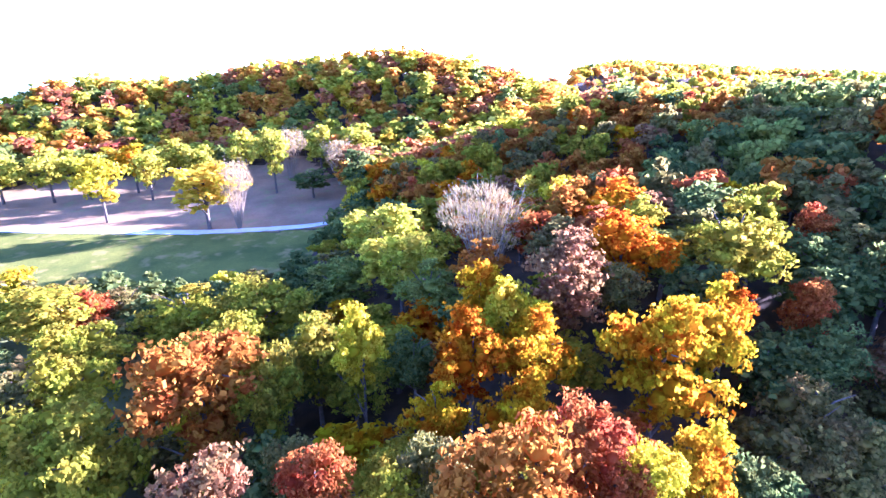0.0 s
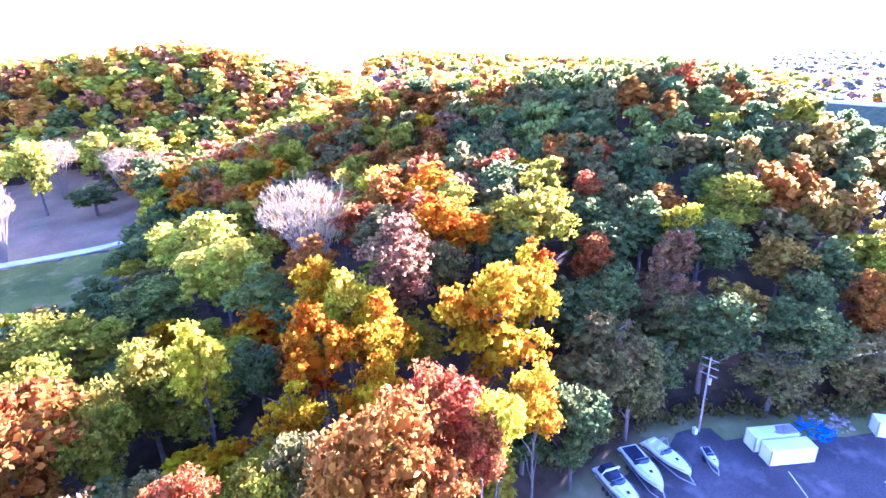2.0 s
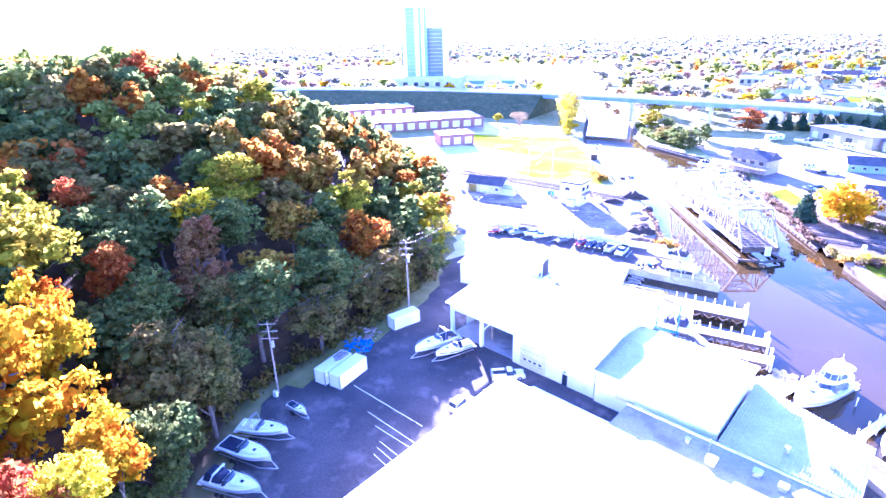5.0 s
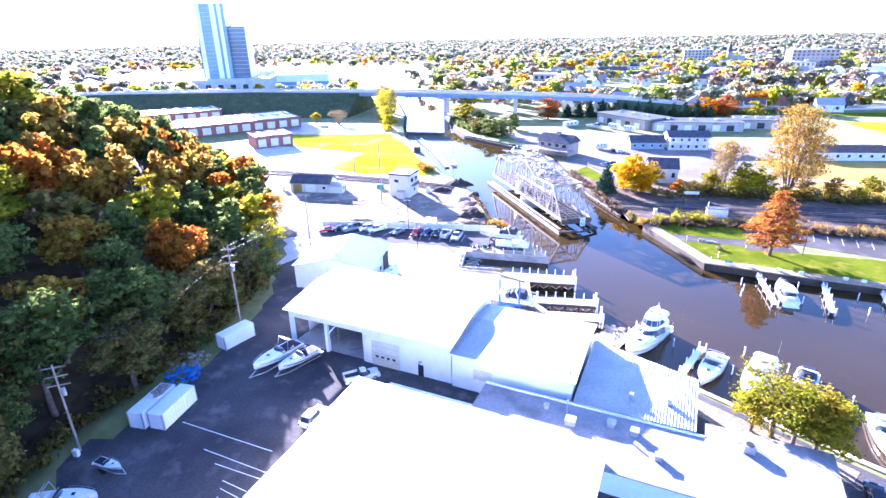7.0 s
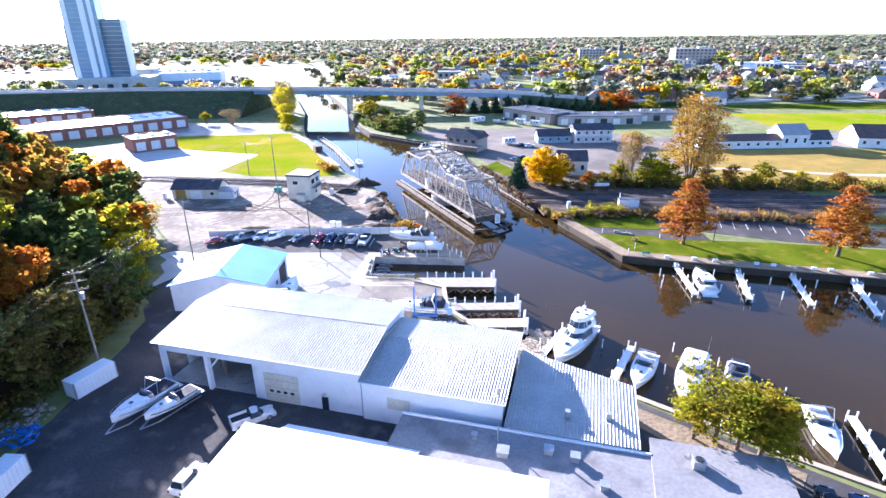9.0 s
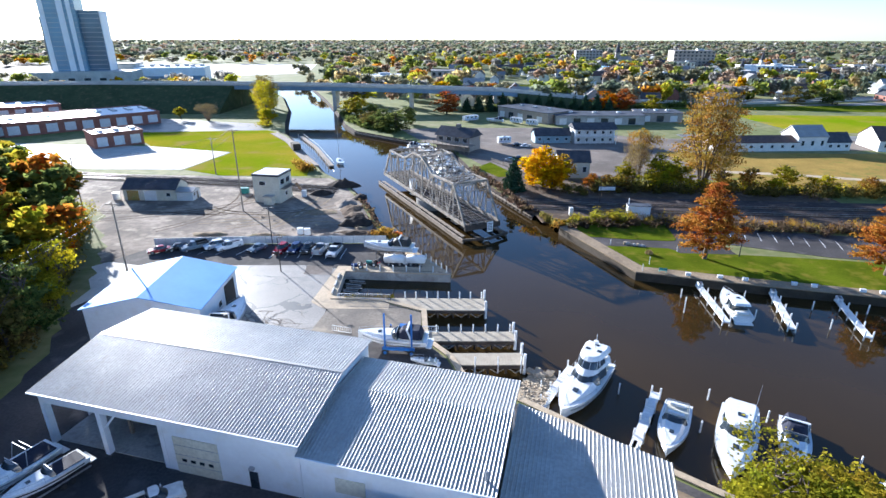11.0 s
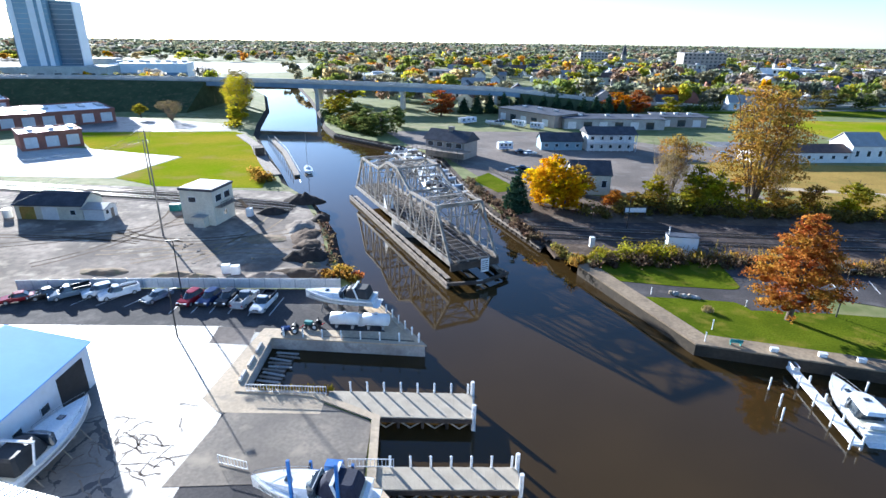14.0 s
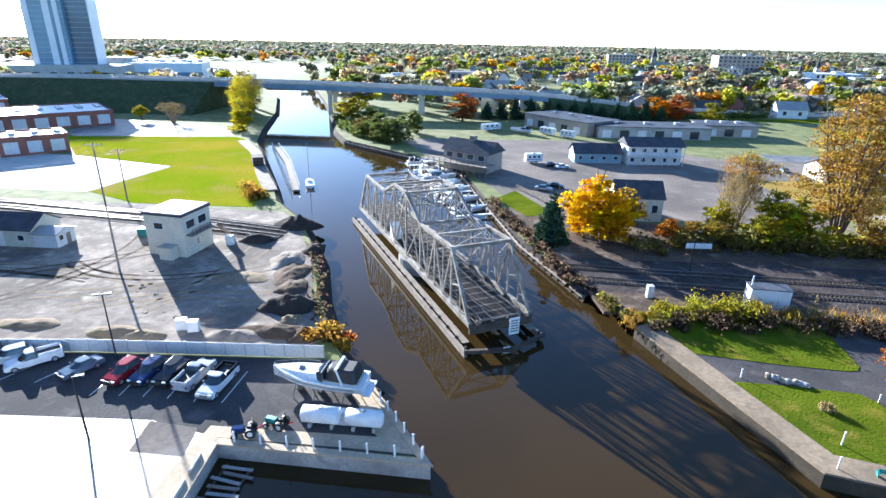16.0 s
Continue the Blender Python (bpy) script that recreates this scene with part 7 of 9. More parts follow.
def gable_house(name, m, L, W, e, r, wall, roof, label, category="house", windows=3, door=True, eave=0.35, far=False):
    """A gabled house; its ridge runs along x."""
    ob = thing(name, m, label, category)
    g = Geo()
    g.loft([[(x, -W / 2, 0), (x, W / 2, 0), (x, W / 2, e), (x, 0, r), (x, -W / 2, e)] for x in (-L / 2, L / 2)])
    part("wall", g, wall, ob)
    for s in (1, -1):
        k = (r - e) / (W / 2)
        y0, y1 = s * (W / 2 + eave), 0.0
        z0, z1 = e - k * eave + 0.05, r + 0.05
        a = L / 2 + eave
        part("roof", Geo().add([(-a, y0, z0), (a, y0, z0), (a, y1, z1), (-a, y1, z1), (-a, y0, z0 + 0.16), (a, y0, z0 + 0.16), (a, y1, z1 + 0.16), (-a, y1, z1 + 0.16)],
                               [(0, 1, 2, 3), (4, 5, 6, 7), (0, 1, 5, 4), (1, 2, 6, 5), (2, 3, 7, 6), (3, 0, 4, 7)]), roof, ob)
    for i in range(windows if far else 0):
        x = -L / 2 + (i + 0.5) * L / windows
        for s in (1, -1):
            part("window", Geo().box((x, s * (W / 2 + 0.03), e * 0.55), (min(1.6, L / windows * 0.5), 0.1, e * 0.4)), GLASS, ob)
    for i in range(0 if far else windows):
        x = -L / 2 + (i + 0.5) * L / windows
        for s in ("-y", "+y"):
            window_in(ob, (x, (W / 2 + 0.02) * (1 if s[0] == "+" else -1), e * 0.55), min(1.3, L / windows * 0.5), e * 0.36, s)
    if door:
        part("door", Geo().box((L / 2 + 0.03, 0.6, 1.05), (0.08, 1.0, 2.1)), GLASS if far else TIMBER, ob)
        if not far:
            window_in(ob, (L / 2 + 0.02, -1.2, 1.7), 1.0, 1.0, "+x")
    return ob


ob = gable_house("yard_hut", pose(-78.6, 178.3, G, 0, 0, -2), 14.5, 7.2, 3.2, 5.2, CREAM, SHINGLE, "long cream hut with a dark shingle roof in the yard", windows=0)
part("bay_door", Geo().box((-4.6, -3.63, 1.4), (3.2, 0.1, 2.8)), DRY_GRASS, ob, "faded yellow sliding door")
part("bay_door", Geo().box((0.2, -3.63, 1.4), (3.4, 0.1, 2.8)), WHITE_PAINT, ob, "white sliding door")
window_in(ob, (5.2, -3.62, 1.7), 1.2, 1.1, "-y")
ob = gable_house("lean_shed", pose(-69.0, 176.6, G, 0, 0, -2), 4.4, 4.6, 2.5, 3.2, SIDING, ROOF_STEEL, "small white shed joined to the hut", windows=0)
tank_h = thing("oil_tank", pose(-88.6, 176.0, G), "white upright oil tank beside the hut", "tank")
part("shell", Geo().tube((0, 0, 0), (0, 0, 1.9), 0.9, n=14), WHITE_PAINT, tank_h)
ob = thing("signal_kiosk", pose(49.6, 158.6, G, 0, 0, -8), "pale blue-white railway signal kiosk with a pole", "kiosk")
part("body", Geo().box((0, 0, 1.7), (5.4, 2.4, 3.4)), WHITE_STEEL, ob, bevel=0.05)
part("roof", Geo().box((0, 0, 3.47), (5.6, 2.6, 0.14)), ROOF_DARK, ob)
part("vent_pipe", Geo().tube((-2.4, 0, 3.4), (-2.4, 0, 5.0), 0.12), WHITE_PAINT, ob)
ob = thing("signal_box", pose(33.6, 161.2, G), "slim white signal cabinet beside the railway", "cabinet")
part("body", Geo().box((0, 0, 1.0), (0.9, 0.9, 2.0)), WHITE_PAINT, ob, bevel=0.04)
ob = thing("notice_board", pose(47.8, 178.5, G, 0, 0, 0), "dark framed notice board on posts", "sign")
part("board", Geo().box((0, 0, 2.2), (5.0, 0.12, 1.3)), BLACK, ob)
part("panel", Geo().box((0, -0.08, 2.2), (4.6, 0.04, 1.0)), SIDING, ob)
for s in (-2.2, 2.2):
    part("post", Geo().beam((s, 0, 0), (s, 0, 2.9), 0.15), DARK_TIMBER, ob)


# ---------------------------------------------------------------- railway
def track(pts, label):
    ob = thing("railway_track", pose(0, 0, 0), label, "railway track", "", "")
    rails, n = [Geo(), Geo()], 0
    sl = Geo()
    for a, b in zip(pts, pts[1:]):
        d = Vector((b[0] - a[0], b[1] - a[1], 0))
        L = d.length
        d.normalize()
        s = Vector((-d.y, d.x, 0)) * 0.75
        for g, k in zip(rails, (1, -1)):
            g.beam(Vector((*a, G + 0.24)) + s * k, Vector((*b, G + 0.24)) + s * k, 0.09, 0.16)
        for i in range(int(L / 0.62)):
            c = Vector((*a, 0)) + d * (i * 0.62)
            sl.box((c.x, c.y, G + 0.10), (0.24, 2.6, 0.12), math.degrees(math.atan2(d.y, d.x)))
    for g in rails:
        part("rail", g, RAIL, ob)
    o = part("sleeper", sl, DARK_TIMBER, ob)
    tagged(o, kind="stuff")


sheet("rail_bed_west", [(-28.8, 188.6), (-31, 180.5), (-61, 188.4), (-103, 196), (-260, 222), (-420, 250), (-420, 258), (-260, 231), (-103, 204.6), (-60, 197.6)], G + 0.045, BALLAST, "dark ballast railway bed", "ground")
track([(-30, 183.0), (-61, 191.2), (-103, 198.8), (-260, 225), (-420, 252)], "rusty railway track on a ballast bed")
track([(-29.5, 186.6), (-60, 195.0), (-102, 202.6), (-260, 229), (-420, 256)], "second railway track beside the first")
track([(22, 167.5), (60, 163.0), (102, 159.5), (300, 146)], "railway track on the far bank")
track([(21, 172.5), (60, 168.5), (104, 165), (300, 151.5)], "second railway track on the far bank")
for x, y in [(60 + i * 2.9, 146.3 - i * 1.05) for i in range(10)]:
    sheet("bay_line", [(x, y), (x + 0.12, y), (x + 2.0, y + 5), (x + 1.88, y + 5)], G + 0.064, WHITE_PAINT, "faded white parking bay line", "marking", 0.02)


# ---------------------------------------------------------------- far bank buildings
ob = thing("fish_house", pose(8.6, 247.5, G, 0, 0, -32), "grey timber waterside restaurant with a deck", "building")
part("wall", Geo().box((0, 0, 2.8), (15, 9, 5.6)), TAUPE, ob)
part("roof", Geo().loft([[(x, -5.2, 5.5), (x, 5.2, 5.5), (x, 0, 8.6)] for x in (-8.2, 8.2)]), SHINGLE, ob)
part("cupola", Geo().box((0, 0, 8.9), (1.6, 1.6, 1.6)), TIMBER, ob)
d = part("deck", Geo().box((-1.0, -7.0, 3.0), (22, 5.5, 0.2)), TIMBER, ob)
for i in range(12):
    part("post", Geo().beam((-11.5 + i * 1.95, -9.6, 0), (-11.5 + i * 1.95, -9.6, 4.1), 0.14), TIMBER, d)
for z in (3.5, 4.0):
    part("handrail", Geo().beam((-11.8, -9.6, z), (9.8, -9.6, z), 0.08), TIMBER, d)
for i in range(4):
    window_in(ob, (-5.4 + i * 3.6, -4.52, 4.3), 2.2, 1.6, "-y")
ob = thing("motel", pose(66.0, 262.0, G, 0, 0, 2), "two-storey white motel with dark roof and balcony", "building")
part("wall", Geo().box((0, 0, 3.0), (17, 8, 6.0)), SIDING, ob)
part("roof", Geo().loft([[(x, -5.6, 5.9), (x, 5.2, 5.9), (x, 0, 8.2)] for x in (-9.2, 9.2)]), SHINGLE, ob)
part("balcony", Geo().box((0, -5.0, 3.0), (17.6, 2.0, 0.15)), WHITE_PAINT, ob)
for i in range(9):
    part("column", Geo().beam((-8.6 + i * 2.15, -5.8, 0), (-8.6 + i * 2.15, -5.8, 6.0), 0.16), WHITE_PAINT, ob)
for i in range(5):
    for z in (1.6, 4.6):
        window_in(ob, (-6.8 + i * 3.4, -4.02, z), 1.3, 1.3, "-y")
gable_house("motel_wing", pose(48.6, 262.5, G, 0, 0, 2), 15, 8, 3.2, 5.6, PALE_BLUE, SHINGLE, "low pale blue motel wing with dark roof", windows=4)
gable_house("bank_house", pose(43.5, 203.0, G, 0, 0, -4), 10, 8, 5.2, 8.0, CREAM, SHINGLE, "tall cream house with a dark roof behind trees", windows=3)
gable_house("white_hall", pose(125, 245.5, G, 0, 0, 3), 34, 9, 3.4, 5.4, SIDING, SHINGLE_BROWN, "long low white building beside the dry field", windows=8)
gable_house("white_house", pose(147.5, 247.5, G, 0, 0, 3), 12, 11, 5.6, 9.2, SIDING, ROOF_STEEL, "tall white gabled building with pale roof", windows=3)
gable_house("white_house", pose(158.6, 246.5, G, 0, 0, 3), 10, 8, 3.4, 6.6, SIDING, SHINGLE, "small white house with a dark roof", windows=3)
gable_house("white_hall", pose(190, 246, G, 0, 0, -12), 30, 17, 4.2, 8.6, SIDING, SHINGLE_BROWN, "broad white hall with a brown roof", windows=6)
for x, y, rz, L, W, h, mat, lab in ((53, 330, -54, 37, 19, 5.5, TAUPE, "low grey-brown workshop with a dark flat roof"), (83, 316, 0, 45, 16, 4.6, CONCRETE, "long low grey store with a dark flat roof"), (118, 325, -3, 22, 15, 4.6, TAUPE, "low flat-roofed store beside the lot")):
    ob = thing("store", pose(x, y, G, 0, 0, rz), lab, "building")
    part("wall", Geo().box((0, 0, h / 2), (L, W, h)), mat, ob)
    part("roof", Geo().box((0, 0, h + 0.12), (L + 1.6, W + 1.6, 0.25)), ROOF_DARK, ob)
    for i in range(int(L / 7)):
        part("shop_door", Geo().box((-L / 2 + 3.5 + i * 7, -W / 2 - 0.04, 1.8), (3.6, 0.1, 3.0)), GLASS if i % 2 else SIDING, ob)
    for i in range(3):
        part("roof_unit", Geo().box((-L * 0.3 + i * L * 0.28, 1, h + 0.6), (2.0, 1.8, 0.9)), STEEL, ob)


def school_block(cx, cy, rz, L, W, h, n):
    ob = thing("school_block", pose(cx, cy, G, 0, 0, rz), "brick school block with white panels and flat roof", "building")
    part("wall", Geo().box((0, 0, h / 2), (L, W, h)), BRICK, ob)
    part("parapet", Geo().box((0, -W / 2, h + 0.2), (L + 0.5, 0.5, 0.8)).box((0, W / 2, h + 0.2), (L + 0.5, 0.5, 0.8)).box((-L / 2, 0, h + 0.2), (0.5, W, 0.8)).box((L / 2, 0, h + 0.2), (0.5, W, 0.8)), BRICK, ob)
    part("roof", Geo().box((0, 0, h + 0.05), (L - 0.5, W - 0.5, 0.12)), ROOF_WHITE, ob, "pale flat roof deck")
    for i in range(n):
        part("panel", Geo().box((-L / 2 + (i + 0.5) * L / n, -W / 2 - 0.05, h * 0.48), (L / n * 0.62, 0.12, h * 0.66)), SIDING, ob)
    m = max(2, int(W / (L / n)))
    for i in range(m):
        part("panel", Geo().box((L / 2 + 0.05, -W / 2 + (i + 0.5) * W / m, h * 0.48), (0.12, W / m * 0.6, h * 0.66)), SIDING, ob)
    for i in range(n):
        part("roof_unit", Geo().box((-L / 2 + (i + 0.7) * L / n, W * 0.1, h + 0.5), (L / n * 0.3, W * 0.3, 0.8)), STEEL, ob)


school_block(-133.0, 257.0, 42, 18, 15, 5.4, 3)
school_block(-176, 305, 42, 64, 34, 5.6, 9)
school_block(-215, 270, 42, 46, 30, 5.4, 6)
school_block(-242, 335, 42, 60, 30, 5.6, 8)


# ---------------------------------------------------------------- highway and casino
HIGHWAY = [(-470, 330, 15), (-300, 372, 15.5), (-200, 384, 15.6), (-110, 379, 15.5), (-60, 373, 15.2), (-14, 371, 14.4), (40, 373, 12.6), (100, 382, 6.5), (170, 396, 2.0), (330, 428, 1.9)]
DECK_BLUE = surface("blue_grey_girder_paint", (0.24, 0.33, 0.42), (0.18, 0.26, 0.34), 0.6, coarse=0.3, fine=2)


def ribbon(pts, w, z0, z1):
    g = Geo()
    rings = []
    for i, p in enumerate(pts):
        a, b = pts[max(i - 1, 0)], pts[min(i + 1, len(pts) - 1)]
        d = Vector((b[0] - a[0], b[1] - a[1])).normalized()
        s = Vector((-d.y, d.x)) * w / 2
        rings.append([(p[0] - s.x, p[1] - s.y, p[2] + z0), (p[0] + s.x, p[1] + s.y, p[2] + z0), (p[0] + s.x, p[1] + s.y, p[2] + z1), (p[0] - s.x, p[1] - s.y, p[2] + z1)])
    return g.loft(rings)


def offset_line(pts, w):
    res = []
    for i, p in enumerate(pts):
        a, b = pts[max(i - 1, 0)], pts[min(i + 1, len(pts) - 1)]
        d = Vector((b[0] - a[0], b[1] - a[1])).normalized()
        res.append((p[0] - d.y * w, p[1] + d.x * w, p[2]))
    return res


ob = thing("highway_bridge", pose(0, 0, 0), "long blue-grey steel highway bridge over the creek", "bridge")
part("deck", ribbon(HIGHWAY, 14, -0.4, 0.0), CONCRETE, ob)
for w in (-6.6, 6.6):
    part("girder", ribbon(offset_line(HIGHWAY[2:8], w), 0.5, -2.6, -0.4), DECK_BLUE, ob, "deep blue-grey side girder")
    part("parapet", ribbon(offset_line(HIGHWAY, w * 1.03), 0.35, 0.0, 1.0), CONCRETE_PALE, ob)
for x, y, z in ((-61, 372, 12.6), (-15, 371, 11.9), (-108, 379, 12.9), (36, 373, 10.9)):
    p = part("pier", Geo().box((x, y, z - 0.6), (2.2, 12.5, 1.4), -4), CONCRETE_PALE, ob, "pale concrete bridge pier")
    for s in (-4.2, 4.2):
        part("column", Geo().box((x + s * 0.07, y + s, (z - 1.3) / 2 - 0.5), (1.8, 2.0, z - 0.3)), CONCRETE_PALE, p)


def embankment(pts, half, low, label, material):
    g = Geo()
    rings = []
    for i, p in enumerate(pts):
        a, b = pts[max(i - 1, 0)], pts[min(i + 1, len(pts) - 1)]
        d = Vector((b[0] - a[0], b[1] - a[1])).normalized()
        s = Vector((-d.y, d.x))
        w = half + (p[2] - low) * 1.9
        rings.append([(p[0] - s.x * w, p[1] - s.y * w, low - 0.3), (p[0] + s.x * w, p[1] + s.y * w, low - 0.3), (p[0] + s.x * half, p[1] + s.y * half, p[2] - 0.45), (p[0] - s.x * half, p[1] - s.y * half, p[2] - 0.45)])
    g.loft(rings)
    structure("embankment", g, material, label, "embankment")


BANK_GREEN = surface("rough_green_bank", (0.085, 0.10, 0.045), (0.055, 0.07, 0.03), 0.95, coarse=0.15, fine=1.5, bump=0.5, stain=(0.14, 0.12, 0.06))
embankment(HIGHWAY[:3] + [(-122, 380, 15.5)], 8, G, "dark overgrown highway embankment", BANK_GREEN)
embankment([(48, 374, 11.8)] + HIGHWAY[7:9], 8, G, "rough green embankment under the highway ramp", BANK_GREEN)


def casino():
    ob = thing("hotel_tower", pose(-322, 540, G, 0, 0, 14), "tall blue glass hotel tower with white fins", "tower")
    part("tower", Geo().box((2, 0, 40.5), (27, 22, 81)), GLASS_BLUE, ob, "blue glass curtain wall")
    part("wing", Geo().box((23.6, 4, 30.5), (16, 20, 61)), GLASS_DARK, ob, "darker glass wing")
    part("wing", Geo().box((-13.5, 5, 28), (3.6, 18, 56)), GLASS_DARK, ob)
    part("crown", Geo().box((2, 0, 81.4), (27.6, 22.6, 1.2)), WHITE_STEEL, ob)
    for x, w in ((-9.6, 4.0), (4.5, 4.6), (11.0, 3.2)):
        part("fin", Geo().box((x, -11.3, 41), (w, 0.9, 82)), WHITE_STEEL, ob, "white vertical fin")
    part("fin", Geo().box((32.0, 4, 30.5), (0.8, 20.4, 61)), WHITE_STEEL, ob)
    for i in range(20):
        part("floor_band", Geo().box((2, -10.99, 6 + i * 3.75), (26.6, 0.12, 0.3)), STEEL, ob)
        if i < 15:
            part("floor_band", Geo().box((23.6, -5.99, 6 + i * 3.75), (15.6, 0.12, 0.3)), STEEL, ob)
    part("podium", Geo().box((14, -6, 6), (78, 40, 12)), CONCRETE_PALE, ob, "pale concrete podium")
    for i in range(6):
        part("opening", Geo().box((-18 + i * 12, -26.1, 5), (5, 0.3, 4)), GLASS, ob)
    ob = thing("casino_hall", pose(-256, 590, G, 0, 0, 14), "long white windowless hall with rooftop plant", "building")
    part("wall", Geo().box((0, 0, 6.5), (62, 40, 13)), WHITE_STEEL, ob)
    part("band", Geo().box((0, -20.1, 3.5), (62.2, 0.4, 3.6)), DECK_BLUE, ob)
    for i in range(8):
        part("roof_unit", Geo().box((-26 + i * 7.5, -6 + (i % 3) * 6, 13.9), (4, 3.4, 1.8)), STEEL, ob)
    ob = thing("casino_hall", pose(-300, 585, G, 0, 0, 14), "pale stepped hall beside the tower", "building")
    part("wall", Geo().box((0, 0, 8), (26, 30, 16)), CONCRETE_PALE, ob)
    part("roof", Geo().box((0, 0, 16.2), (27, 31, 0.4)), ROOF_GREY, ob)


casino()
def crooked_strips():
    """Crooked thin dark strips on the pale pavement."""
    r = random.Random(8)
    g = Geo()
    for k in range(34):
        p = Vector((r.gauss(-25, 2.6), r.gauss(105, 3.0), G + 0.066))
        t = r.choice((0.3, 0.9, 2.4, 2.8)) + r.uniform(-0.3, 0.3)
        for _ in range(r.randrange(4, 9)):
            t += r.uniform(-0.7, 0.7)
            q = p + Vector((math.cos(t), math.sin(t), 0)) * r.uniform(0.3, 0.9)
            g.beam(p, q, r.uniform(0.05, 0.2), 0.008)
            p = q
    ob = part("dark_strips", g, LOT, None)
    tagged(ob, "crooked thin dark strips on the pale pavement", "pavement", "", "stuff")


crooked_strips()
# faded bay lines beside the white shed and along the row of cars
for i, ((ax, ay), (bx, by)) in enumerate((((-50.4, 57.4), (-35.0, 53.7)), ((-44.3, 52.8), (-34.2, 50.1)), ((-41.4, 50.6), (-34.4, 49.0)), ((-38.9, 48.1), (-35.1, 46.9)), ((-38.5, 46.9), (-34.6, 45.5)), ((-38.2, 45.6), (-34.6, 44.2)),
                                          ((-20.2, 132.6), (-19.6, 138.4)), ((-23.2, 132.6), (-22.9, 138.6)), ((-26.2, 133.0), (-26.0, 139.0)), ((-28.9, 133.2), (-28.7, 139.2)), ((-31.5, 133.2), (-31.2, 139.2)), ((-34.6, 133.0), (-34.0, 139.0)), ((-42.0, 135.0), (-39.4, 140.0)), ((-46.2, 135.2), (-43.4, 140.2)), ((-50.0, 135.4), (-47.2, 140.4)))):
    structure("bay_line", Geo().beam((ax, ay, G + 0.055), (bx, by, G + 0.055), 0.11, 0.008), WHITE_PAINT, "faded white bay line painted on the asphalt", "marking")
sheet("casino_lot", [(-520, 430), (-330, 470), (-330, 540), (-230, 640), (-150, 700), (-180, 900), (-560, 900)], G + 0.05, CONCRETE_PALE, "bright pale parking ground round the hotel", "pavement")
sheet("school_drive", [(-150, 330), (-92, 312), (-82, 293), (-140, 286), (-150, 296)], G + 0.05, ASPHALT_PALE, "pale drive behind the school", "pavement")
sheet("town_lawn", [(120, 375), (300, 352), (520, 340), (520, 402), (300, 392), (215, 385)], G + 0.05, LAWN, "wide green town lawn", "lawn")
sheet("town_lawn", [(30, 470), (220, 450), (230, 520), (40, 545)], G + 0.05, LAWN, "green park beyond the highway", "lawn")
sheet("town_lawn", [(170, 285), (480, 268), (480, 330), (170, 345)], G + 0.05, YELLOW_GRASS, "yellow-green roadside meadow", "lawn")
sheet("town_road", [(110, 268), (500, 246), (500, 256), (110, 280)], G + 0.06, ASPHALT_PALE, "pale road behind the white houses", "road")
sheet("town_road", [(215, 386.5), (520, 404), (700, 416), (700, 436), (520, 424), (320, 412)], G + 0.06, ASPHALT_PALE, "pale road leading into the town", "road")
